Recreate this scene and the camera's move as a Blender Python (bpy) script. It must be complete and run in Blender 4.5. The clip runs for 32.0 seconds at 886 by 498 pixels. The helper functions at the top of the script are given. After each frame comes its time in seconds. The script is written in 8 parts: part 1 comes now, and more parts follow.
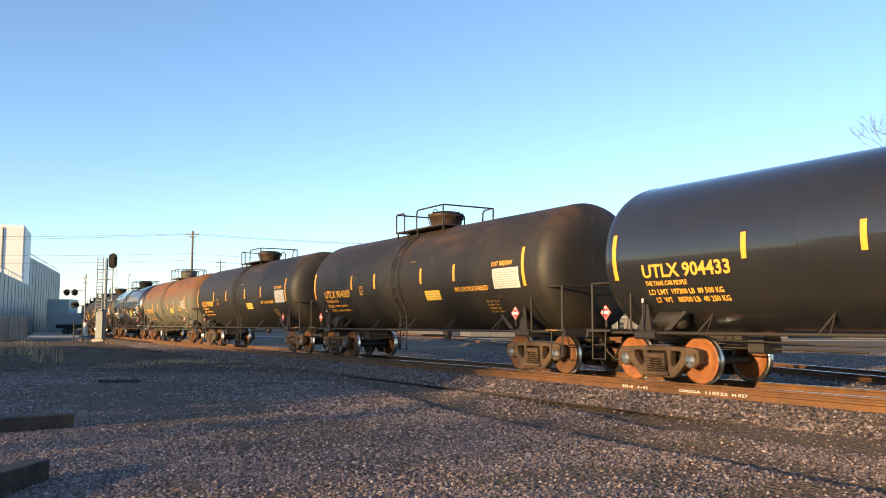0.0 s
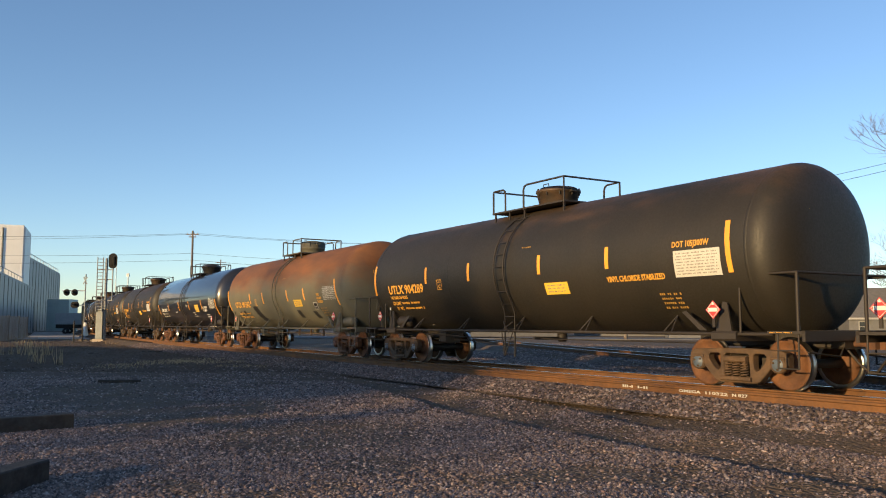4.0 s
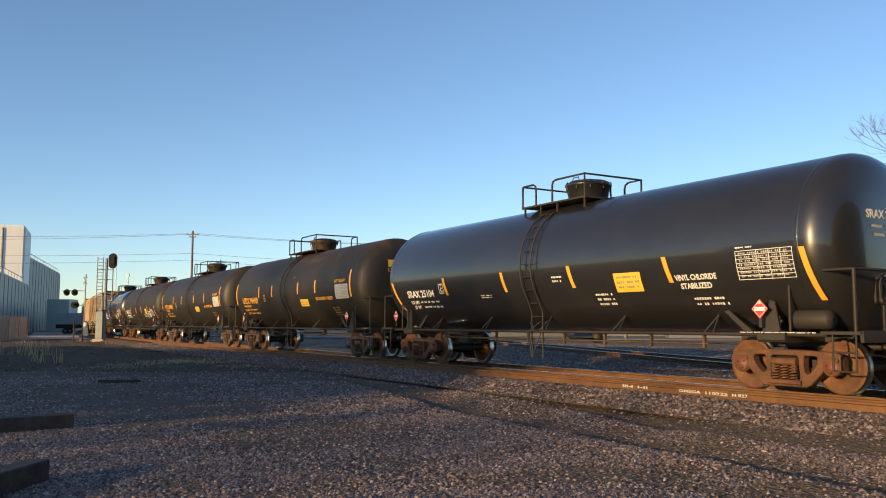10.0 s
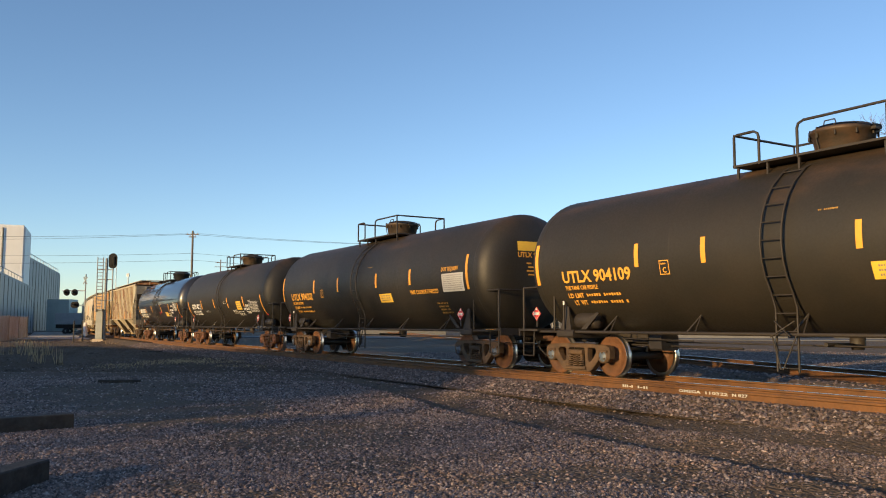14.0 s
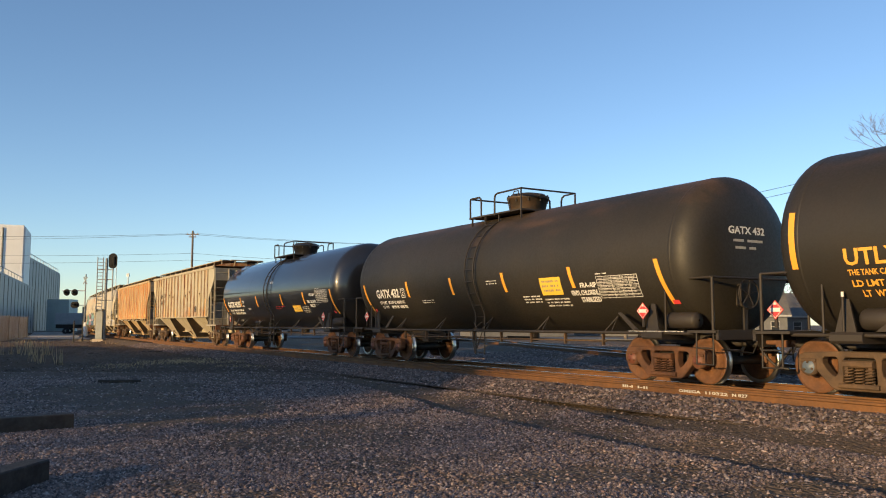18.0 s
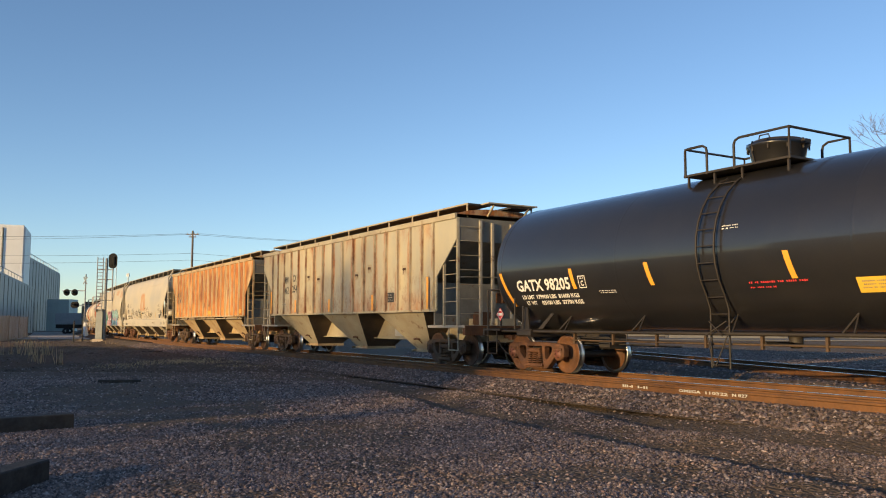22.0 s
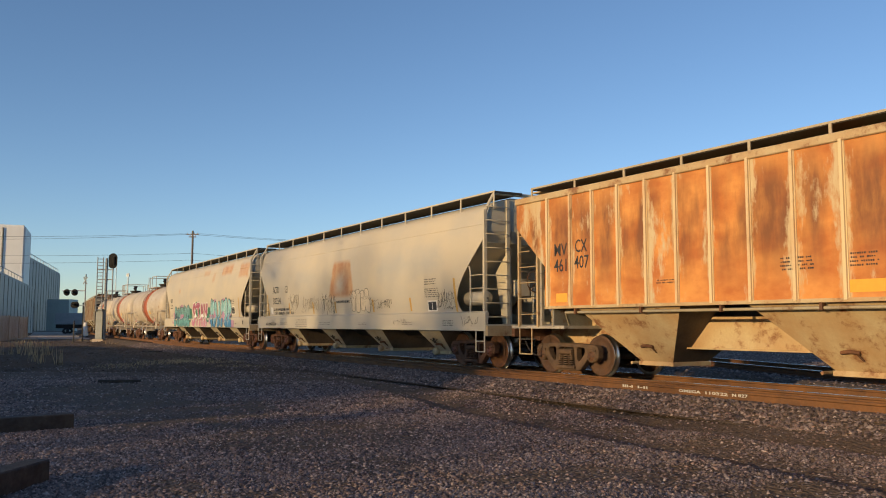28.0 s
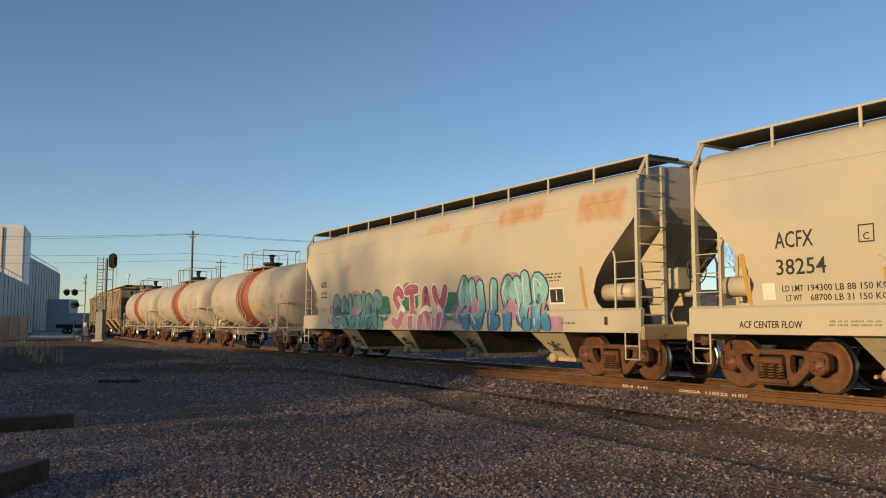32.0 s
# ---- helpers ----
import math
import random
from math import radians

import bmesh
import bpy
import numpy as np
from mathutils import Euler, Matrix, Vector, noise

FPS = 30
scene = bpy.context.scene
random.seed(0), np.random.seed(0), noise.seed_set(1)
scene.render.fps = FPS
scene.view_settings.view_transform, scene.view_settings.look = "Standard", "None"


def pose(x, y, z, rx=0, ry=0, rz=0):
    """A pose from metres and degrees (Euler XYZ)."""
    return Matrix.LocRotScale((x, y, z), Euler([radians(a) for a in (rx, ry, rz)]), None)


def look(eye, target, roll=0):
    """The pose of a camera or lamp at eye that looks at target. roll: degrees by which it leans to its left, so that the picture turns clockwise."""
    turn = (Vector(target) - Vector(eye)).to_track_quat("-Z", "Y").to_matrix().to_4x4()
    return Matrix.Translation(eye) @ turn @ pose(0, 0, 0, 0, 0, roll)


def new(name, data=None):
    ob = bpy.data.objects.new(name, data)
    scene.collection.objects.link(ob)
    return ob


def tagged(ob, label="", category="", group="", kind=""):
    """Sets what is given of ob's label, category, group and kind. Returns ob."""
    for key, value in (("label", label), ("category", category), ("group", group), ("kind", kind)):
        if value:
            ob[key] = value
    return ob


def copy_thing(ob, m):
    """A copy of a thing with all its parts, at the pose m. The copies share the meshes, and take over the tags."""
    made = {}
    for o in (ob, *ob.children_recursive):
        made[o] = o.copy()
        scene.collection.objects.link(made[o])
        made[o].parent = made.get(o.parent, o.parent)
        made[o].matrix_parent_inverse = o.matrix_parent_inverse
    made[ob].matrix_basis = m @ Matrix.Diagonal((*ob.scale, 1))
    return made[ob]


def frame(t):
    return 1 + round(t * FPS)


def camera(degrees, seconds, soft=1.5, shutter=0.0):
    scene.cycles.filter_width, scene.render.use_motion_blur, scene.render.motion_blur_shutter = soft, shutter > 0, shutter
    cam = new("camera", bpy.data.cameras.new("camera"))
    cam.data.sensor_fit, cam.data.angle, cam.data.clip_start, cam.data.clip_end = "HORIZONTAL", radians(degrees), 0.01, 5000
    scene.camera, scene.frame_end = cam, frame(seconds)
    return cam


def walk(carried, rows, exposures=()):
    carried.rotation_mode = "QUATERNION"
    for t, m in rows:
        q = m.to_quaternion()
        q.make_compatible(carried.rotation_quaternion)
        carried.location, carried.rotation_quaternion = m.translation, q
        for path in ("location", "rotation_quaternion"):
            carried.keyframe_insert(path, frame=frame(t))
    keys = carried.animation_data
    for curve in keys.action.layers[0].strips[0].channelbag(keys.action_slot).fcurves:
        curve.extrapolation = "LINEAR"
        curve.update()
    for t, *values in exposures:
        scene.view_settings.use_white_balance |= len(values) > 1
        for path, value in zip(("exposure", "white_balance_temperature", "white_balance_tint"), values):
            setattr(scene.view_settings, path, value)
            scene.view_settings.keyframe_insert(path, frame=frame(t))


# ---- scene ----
cam = camera(55.83, 32.0, soft=1.05)
EYE = (0, 0, 1.604)
AIM = Matrix.Translation(EYE) @ pose(0, 0, 0, 90 + 5.152, 0, 0) @ pose(0, 0, 0, 0, 0, 0.086)
walk(cam, [(0, AIM), (32, AIM)], exposures=[(0, 1.02, 5950, 13), (1, 1.02, 5950, 13), (2, 0.68, 5950, 12), (4, 0.46, 5950, 12), (20, 0.40, 5950, 12), (22, 0.34, 5900, 12), (24, 0.14, 5750, 13), (28, 0.03, 5750, 13), (30, -0.10, 5900, 12), (32, -0.10, 5950, 12)])

# ---- light ----
SUN_EL, SUN_FROM = radians(9.0), (-0.72, -0.69)
world = bpy.data.worlds.new("sky_world")
scene.world = world
world.use_nodes = True
wn = world.node_tree
sky = wn.nodes.new("ShaderNodeTexSky")
sky.sky_type, sky.sun_disc = "NISHITA", False
sky.sun_elevation, sky.sun_rotation = SUN_EL, math.atan2(SUN_FROM[0], SUN_FROM[1])
sky.air_density, sky.dust_density, sky.ozone_density = 0.8, 0.2, 1.6
wn.links.new(sky.outputs[0], wn.nodes["Background"].inputs[0])
wn.nodes["Background"].inputs[1].default_value = 0.148
sun = new("sun", bpy.data.lights.new("sun", "SUN"))
sun.data.energy, sun.data.angle, sun.data.color = 5.0, radians(0.55), (1.0, 0.655, 0.27)
sun.matrix_world = look((SUN_FROM[0] * 50, SUN_FROM[1] * 50, 50 * math.tan(SUN_EL)), (0, 0, 0))

# ---- the railway line in plan ----
RAIL_Z = 0.45
S_GRID = np.linspace(-60, 330, 1561)
BEND = np.interp(S_GRID, [-30, 20, 60, 110, 200], [0.00150, 0.00051, 0.00119, 0.00115, 0.00115])
HEAD = np.concatenate([[0], np.cumsum((BEND[1:] + BEND[:-1]) / 2 * np.diff(S_GRID))])
HEAD += -0.5537 - np.interp(0, S_GRID, HEAD)
LINE_X = np.concatenate([[0], np.cumsum(np.sin((HEAD[1:] + HEAD[:-1]) / 2) * np.diff(S_GRID))])
LINE_Y = np.concatenate([[0], np.cumsum(np.cos((HEAD[1:] + HEAD[:-1]) / 2) * np.diff(S_GRID))])
LINE_X += 10.209 - np.interp(0, S_GRID, LINE_X)
LINE_Y += 9.647 - np.interp(0, S_GRID, LINE_Y)


def track(s, lat=0.0):
    """Plan position at s metres along the line, lat metres from its middle towards the viewer's side, and the heading."""
    h = float(np.interp(s, S_GRID, HEAD))
    return (float(np.interp(s, S_GRID, LINE_X)) - lat * math.cos(h), float(np.interp(s, S_GRID, LINE_Y)) + lat * math.sin(h), h)


def travelled(t):
    return 5.544 * t + 0.01555 * t * t - 0.0000925 * t ** 3


def car_pose(front, rear, t):
    """The pose of a car whose bogies stand at front and rear at 0 s; its x axis is the way it goes, its near side is -y."""
    xf, yf, _ = track(front - travelled(t))
    xr, yr, _ = track(rear - travelled(t))
    return pose((xf + xr) / 2, (yf + yr) / 2, RAIL_Z, 0, 0, math.degrees(math.atan2(yf - yr, xf - xr)))

# ---- materials ----
def material(name, build):
    m = bpy.data.materials.new(name)
    m.use_nodes = True
    nt = m.node_tree
    bsdf = nt.nodes["Principled BSDF"]
    build(nt, bsdf)
    return m


def node(nt, kind, **values):
    n = nt.nodes.new(kind)
    for k, v in values.items():
        n.inputs[k.replace("_", " ")].default_value = v
    return n


def coords(nt, scale=(1, 1, 1), world_space=False):
    """Object or world coordinates in metres, scaled."""
    if world_space:
        src = nt.nodes.new("ShaderNodeNewGeometry").outputs["Position"]
    else:
        src = nt.nodes.new("ShaderNodeTexCoord").outputs["Object"]
    mp = nt.nodes.new("ShaderNodeMapping")
    mp.inputs["Scale"].default_value = scale
    nt.links.new(src, mp.inputs["Vector"])
    return mp.outputs[0]


def noise_fac(nt, vec, scale, detail=6, rough=0.6, lo=0.35, hi=0.65):
    n = node(nt, "ShaderNodeTexNoise", Scale=scale, Detail=detail, Roughness=rough)
    nt.links.new(vec, n.inputs["Vector"])
    r = node(nt, "ShaderNodeMapRange", From_Min=lo, From_Max=hi)
    nt.links.new(n.outputs["Fac"], r.inputs["Value"])
    return r.outputs[0]


def mix(nt, fac, a, b):
    n = nt.nodes.new("ShaderNodeMix")
    n.data_type = "RGBA"
    ins = [i for i in n.inputs if i.type == "RGBA"]
    fin = n.inputs[0]
    if isinstance(fac, (int, float)):
        fin.default_value = fac
    else:
        nt.links.new(fac, fin)
    for sock, v in zip(ins, (a, b)):
        if isinstance(v, tuple):
            sock.default_value = (*v, 1)
        else:
            nt.links.new(v, sock)
    return [o for o in n.outputs if o.type == "RGBA"][0]


def math_node(nt, op, a, b=0.0):
    n = nt.nodes.new("ShaderNodeMath")
    n.operation = op
    for sock, v in zip(n.inputs, (a, b)):
        if isinstance(v, (int, float)):
            sock.default_value = v
        else:
            nt.links.new(v, sock)
    return n.outputs[0]


def bump(nt, bsdf, height, strength=0.3, distance=0.01):
    b = node(nt, "ShaderNodeBump", Strength=strength, Distance=distance)
    nt.links.new(height, b.inputs["Height"])
    nt.links.new(b.outputs[0], bsdf.inputs["Normal"])


def axis_value(nt, vec, axis):
    s = nt.nodes.new("ShaderNodeSeparateXYZ")
    nt.links.new(vec, s.inputs[0])
    return s.outputs[axis]


def ramp01(nt, value, lo, hi):
    r = node(nt, "ShaderNodeMapRange", From_Min=lo, From_Max=hi)
    nt.links.new(value, r.inputs["Value"])
    return r.outputs[0]


def painted(base, other, rough=0.45, spots=0.0, spot_color=(0.19, 0.07, 0.025), grain=1.2, bump_s=0.05, metal=0.0, streak=0.0, spread=(0.35, 0.65), top=None, rough_vary=0.3):
    """Weathered paint: two tones in soft patches, fine dirt, rust in spots and running down in streaks, brown dust settled on top."""
    def build(nt, bsdf):
        v = coords(nt)
        c = mix(nt, noise_fac(nt, v, grain, lo=spread[0], hi=spread[1]), base, other)
        fine = noise_fac(nt, v, 23, 5)
        c = mix(nt, math_node(nt, "MULTIPLY", fine, 0.22), c, tuple(x * 0.6 for x in base))
        if spots:
            sp = noise_fac(nt, v, 2.3, 9, 0.72, 0.62 - spots * 0.25, 0.70 - spots * 0.15)
            c = mix(nt, sp, c, spot_color)
        if streak:
            sv = coords(nt, (3.2, 3.2, 0.28))
            st = noise_fac(nt, sv, 1.6, 8, 0.7, 0.63 - streak * 0.2, 0.72 - streak * 0.2)
            c = mix(nt, math_node(nt, "MULTIPLY", st, 0.85), c, spot_color)
        if top:
            z0, z1, dust = top
            tz = math_node(nt, "ADD", axis_value(nt, v, 2), math_node(nt, "MULTIPLY", noise_fac(nt, coords(nt, (0.35, 1, 1)), 1.3, 8, 0.65), 0.9))
            patchy = noise_fac(nt, coords(nt, (0.3, 0.8, 0.8)), 1.7, 8, 0.7, 0.42, 0.62)
            c = mix(nt, math_node(nt, "MULTIPLY", ramp01(nt, tz, z0, z1), patchy), c, dust)
        nt.links.new(c, bsdf.inputs["Base Color"])
        r = ramp01(nt, fine, -0.5, 1.5)
        rr = math_node(nt, "MULTIPLY_ADD", r, rough_vary)
        rr.node.inputs[2].default_value = rough - rough_vary / 2
        nt.links.new(rr, bsdf.inputs["Roughness"])
        bsdf.inputs["Metallic"].default_value = metal
        bump(nt, bsdf, fine, bump_s, 0.004)
    return build


def plain(color, rough=0.5, metal=0.0, vary=0.25, scale=9):
    def build(nt, bsdf):
        v = coords(nt)
        c = mix(nt, math_node(nt, "MULTIPLY", noise_fac(nt, v, scale), vary), color, tuple(x * 0.45 for x in color))
        nt.links.new(c, bsdf.inputs["Base Color"])
        bsdf.inputs["Roughness"].default_value, bsdf.inputs["Metallic"].default_value = rough, metal
    return build


M = {}
M["black_gloss"] = material("black_gloss_paint", painted((0.016, 0.016, 0.018), (0.021, 0.020, 0.020), 0.34, bump_s=0.0, rough_vary=0.06))
M["black_gloss"].node_tree.nodes["Principled BSDF"].inputs["Coat Weight"].default_value = 0.8
M["black_gloss"].node_tree.nodes["Principled BSDF"].inputs["Coat Roughness"].default_value = 0.07
M["black"] = material("black_satin_paint", painted((0.017, 0.015, 0.011), (0.024, 0.019, 0.013), 0.55, top=(4.0, 4.9, (0.07, 0.042, 0.024))))
M["olive_frame"] = material("grey_olive_frame_paint", painted((0.115, 0.108, 0.078), (0.085, 0.078, 0.055), 0.65, spots=0.2, spot_color=(0.10, 0.05, 0.022), grain=3))
M["black_dusty"] = material("dusty_black_paint", painted((0.014, 0.012, 0.009), (0.026, 0.019, 0.012), 0.60, spots=0.1, spot_color=(0.06, 0.042, 0.025), top=(3.5, 4.6, (0.070, 0.040, 0.021))))
M["black_olive"] = material("olive_black_paint", painted((0.017, 0.0145, 0.0095), (0.024, 0.019, 0.012), 0.58, top=(3.9, 4.8, (0.085, 0.048, 0.025))))
M["steel_dark"] = material("grimy_black_steel", plain((0.028, 0.022, 0.017), 0.65))
M["truck_rust"] = material("rusty_cast_steel", painted((0.145, 0.060, 0.022), (0.060, 0.028, 0.014), 0.8, grain=3, bump_s=0.5))
M["truck_grime"] = material("grimy_cast_steel", painted((0.115, 0.067, 0.032), (0.050, 0.032, 0.019), 0.8, grain=3, bump_s=0.5))
M["wheel_rust"] = material("rusty_wheel_plate", painted((0.155, 0.062, 0.018), (0.075, 0.033, 0.014), 0.75, grain=3, bump_s=0.3))
M["wheel_grime"] = material("grimy_wheel_plate", painted((0.090, 0.043, 0.019), (0.048, 0.026, 0.015), 0.75, grain=3, bump_s=0.3))
M["tread"] = material("polished_tread_steel", plain((0.55, 0.53, 0.50), 0.28, 1.0))
M["bearing"] = material("bearing_cap_paint", plain((0.10, 0.13, 0.17), 0.5))
M["bearing_red"] = material("faded_red_bearing_cap", plain((0.15, 0.050, 0.026), 0.6))
M["stripe"] = material("yellow_reflective_tape", plain((0.80, 0.36, 0.03), 0.45, vary=0.12))
M["letter_yellow"] = material("yellow_lettering", plain((0.74, 0.37, 0.04), 0.55, vary=0.25))
M["letter_white"] = material("white_lettering", plain((0.74, 0.72, 0.66), 0.55, vary=0.2))
M["letter_black"] = material("black_lettering", plain((0.03, 0.03, 0.03), 0.6))
M["decal_white"] = material("white_stencil_panel", plain((0.58, 0.56, 0.50), 0.55, vary=0.3, scale=30))
M["decal_yellow"] = material("yellow_notice_panel", plain((0.75, 0.47, 0.04), 0.5, vary=0.15))
M["placard_red"] = material("red_placard", plain((0.62, 0.05, 0.05), 0.45, vary=0.1))
M["rust_bay"] = material("tan_rust_stained_paint", painted((0.47, 0.37, 0.21), (0.40, 0.26, 0.12), 0.7, spots=0.35, spot_color=(0.20, 0.09, 0.035), grain=1.4))
M["grey_bay"] = material("grey_grimy_paint", painted((0.40, 0.37, 0.31), (0.30, 0.26, 0.20), 0.65, spots=0.15, spot_color=(0.12, 0.08, 0.05)))
M["white_tank"] = material("dusty_white_paint", painted((0.52, 0.47, 0.38), (0.42, 0.35, 0.26), 0.55, spots=0.16, grain=0.8, spot_color=(0.30, 0.18, 0.09)))
M["orange_band"] = material("faded_orange_red_paint", painted((0.36, 0.10, 0.042), (0.28, 0.075, 0.034), 0.6))
M["rail_side"] = material("rusty_rail_steel", painted((0.165, 0.070, 0.017), (0.090, 0.041, 0.014), 0.75, grain=2.5, bump_s=0.15, spots=0.15, spot_color=(0.05, 0.028, 0.016)))
M["rail_top"] = material("polished_rail_head", plain((0.50, 0.48, 0.45), 0.25, 1.0))
M["tie"] = material("weathered_creosote_timber", painted((0.034, 0.026, 0.021), (0.062, 0.050, 0.040), 0.85, grain=5, bump_s=0.5))

M["letter_grey"] = material("faint_grey_print", plain((0.22, 0.20, 0.17), 0.6))
M["patch_black"] = material("black_overpaint", plain((0.022, 0.020, 0.018), 0.6))


def rust_capped(nt, bsdf):
    """Grey-olive paint that has rusted over from the top down."""
    v = coords(nt)
    z = axis_value(nt, v, 2)
    wob = node(nt, "ShaderNodeTexNoise", Scale=0.9, Detail=9.0, Roughness=0.68)
    nt.links.new(coords(nt, (0.7, 1, 1.6)), wob.inputs["Vector"])
    zz = math_node(nt, "ADD", z, math_node(nt, "MULTIPLY", wob.outputs["Fac"], 1.3))
    cap = ramp01(nt, zz, 3.12, 3.85)
    rust = mix(nt, noise_fac(nt, coords(nt, (0.4, 1, 1.5)), 1.3, 9, 0.62), (0.120, 0.046, 0.017), (0.215, 0.078, 0.018))
    grey = mix(nt, noise_fac(nt, v, 0.8), (0.112, 0.108, 0.078), (0.142, 0.128, 0.082))
    low = mix(nt, noise_fac(nt, v, 2.2, 9, 0.75, 0.58, 0.78), grey, (0.135, 0.075, 0.035))
    c = mix(nt, math_node(nt, "MULTIPLY", cap, 0.9), low, rust)
    nt.links.new(c, bsdf.inputs["Base Color"])
    bsdf.inputs["Roughness"].default_value = 0.72
    bump(nt, bsdf, wob.outputs["Fac"], 0.1, 0.01)


M["rust_capped"] = material("grey_paint_rusted_from_the_top", rust_capped)


def own_random(nt, lo=0.0, hi=1.0):
    return ramp01(nt, nt.nodes.new("ShaderNodeObjectInfo").outputs["Random"], lo, hi)


def shifted(nt, scale):
    """Object coordinates moved by the object's own random number, so that no two panels match."""
    r = nt.nodes.new("ShaderNodeObjectInfo").outputs["Random"]
    c = nt.nodes.new("ShaderNodeCombineXYZ")
    for k, f in enumerate((37.0, 11.0, 23.0)):
        nt.links.new(math_node(nt, "MULTIPLY", r, f), c.inputs[k])
    add = nt.nodes.new("ShaderNodeVectorMath")
    nt.links.new(coords(nt, scale), add.inputs[0])
    nt.links.new(c.outputs[0], add.inputs[1])
    return add.outputs[0]


def grey_panels(nt, bsdf):
    """Faded pale paint that rusts along the panel's edges and foot, with drips and pinholes."""
    v = coords(nt)
    x, z = axis_value(nt, v, 0), axis_value(nt, v, 2)
    tone = noise_fac(nt, shifted(nt, (0.7, 0.7, 0.35)), 1.3, 5, 0.6, 0.35, 0.68)
    base = mix(nt, own_random(nt), (0.44, 0.390, 0.270), (0.48, 0.400, 0.235))
    c = mix(nt, tone, base, (0.35, 0.335, 0.265))
    streak = noise_fac(nt, shifted(nt, (5.0, 5.0, 0.40)), 1.5, 8, 0.7, 0.36, 0.60)
    blot = noise_fac(nt, shifted(nt, (1.3, 1.3, 0.45)), 1.9, 9, 0.75, 0.43, 0.60)
    lean = math_node(nt, "ADD", x, math_node(nt, "MULTIPLY", math_node(nt, "SUBTRACT", streak, 0.5), 0.12))
    edge = math_node(nt, "MULTIPLY", ramp01(nt, lean, 0.17, 0.29), own_random(nt, 0.15, 0.42))
    edge = math_node(nt, "MAXIMUM", edge, math_node(nt, "MULTIPLY", ramp01(nt, lean, -0.25, -0.36), own_random(nt, 0.75, 0.5)))
    edge = math_node(nt, "MULTIPLY", edge, ramp01(nt, blot, -0.7, 0.7))
    foot = math_node(nt, "MULTIPLY", ramp01(nt, z, -0.55, -1.25), math_node(nt, "MULTIPLY", blot, own_random(nt, 1.1, 0.3)))
    head = math_node(nt, "MULTIPLY", ramp01(nt, z, 0.7, 1.25), math_node(nt, "MULTIPLY", blot, own_random(nt, 0.35, 0.95)))
    body = math_node(nt, "MULTIPLY", math_node(nt, "MULTIPLY", blot, streak), own_random(nt, 0.70, 1.6))
    stain = math_node(nt, "MAXIMUM", math_node(nt, "MAXIMUM", edge, foot), math_node(nt, "MAXIMUM", head, body))
    c = mix(nt, math_node(nt, "MULTIPLY", stain, 0.95), c, (0.36, 0.120, 0.014))
    hard = noise_fac(nt, shifted(nt, (2.0, 2.0, 1.0)), 3.4, 10, 0.78, 0.52, 0.555)
    c = mix(nt, math_node(nt, "MULTIPLY", hard, math_node(nt, "MAXIMUM", math_node(nt, "MULTIPLY", stain, 1.0), math_node(nt, "MULTIPLY", ramp01(nt, z, 0.3, -1.0), 0.45))), c, (0.155, 0.052, 0.016))
    nt.links.new(c, bsdf.inputs["Base Color"])
    bsdf.inputs["Roughness"].default_value = 0.62
    bump(nt, bsdf, tone, 0.12, 0.02)


M["grey_hopper"] = material("faded_grey_paint_with_rust", grey_panels)


def rusted_panels(nt, bsdf):
    """Cream paint eaten up by orange and brown rust from each panel's middle outwards."""
    v = coords(nt)
    x, z = axis_value(nt, v, 0), axis_value(nt, v, 2)
    wide = noise_fac(nt, shifted(nt, (1.5, 1.5, 0.32)), 1.5, 8, 0.66, 0.32, 0.60)
    brush = noise_fac(nt, shifted(nt, (0.9, 0.9, 1.5)), 1.3, 6, 0.58, 0.36, 0.66)
    core = ramp01(nt, math_node(nt, "ABSOLUTE", x), 0.46, 0.17)
    worn = noise_fac(nt, shifted(nt, (1.9, 1.9, 0.8)), 1.25, 10, 0.68, 0.34, 0.62)
    spread = math_node(nt, "ADD", math_node(nt, "MULTIPLY", core, 0.50), math_node(nt, "MULTIPLY", math_node(nt, "ADD", wide, worn), 0.46))
    spread = math_node(nt, "SUBTRACT", spread, math_node(nt, "MULTIPLY", own_random(nt, 0.45, 1.25), 0.30))
    rust_mask = ramp01(nt, spread, 0.56, 0.78)
    orange = mix(nt, brush, (0.40, 0.115, 0.013), (0.62, 0.270, 0.055))
    deep = noise_fac(nt, shifted(nt, (1.6, 1.6, 0.42)), 1.2, 6, 0.6, 0.38, 0.62)
    upper = math_node(nt, "MULTIPLY", ramp01(nt, z, -1.1, -0.1), ramp01(nt, z, 1.45, 0.7))
    deep = math_node(nt, "MULTIPLY", math_node(nt, "MULTIPLY", deep, upper), own_random(nt, -0.7, 0.15))
    rust = mix(nt, math_node(nt, "MULTIPLY", deep, 0.92), orange, (0.135, 0.042, 0.013))
    cream = mix(nt, wide, (0.50, 0.42, 0.27), (0.47, 0.32, 0.15))
    c = mix(nt, math_node(nt, "MULTIPLY", rust_mask, 0.93), cream, rust)
    nt.links.new(c, bsdf.inputs["Base Color"])
    bsdf.inputs["Roughness"].default_value = 0.78
    bump(nt, bsdf, brush, 0.12, 0.006)


M["rust_hopper"] = material("cream_paint_eaten_by_rust", rusted_panels)


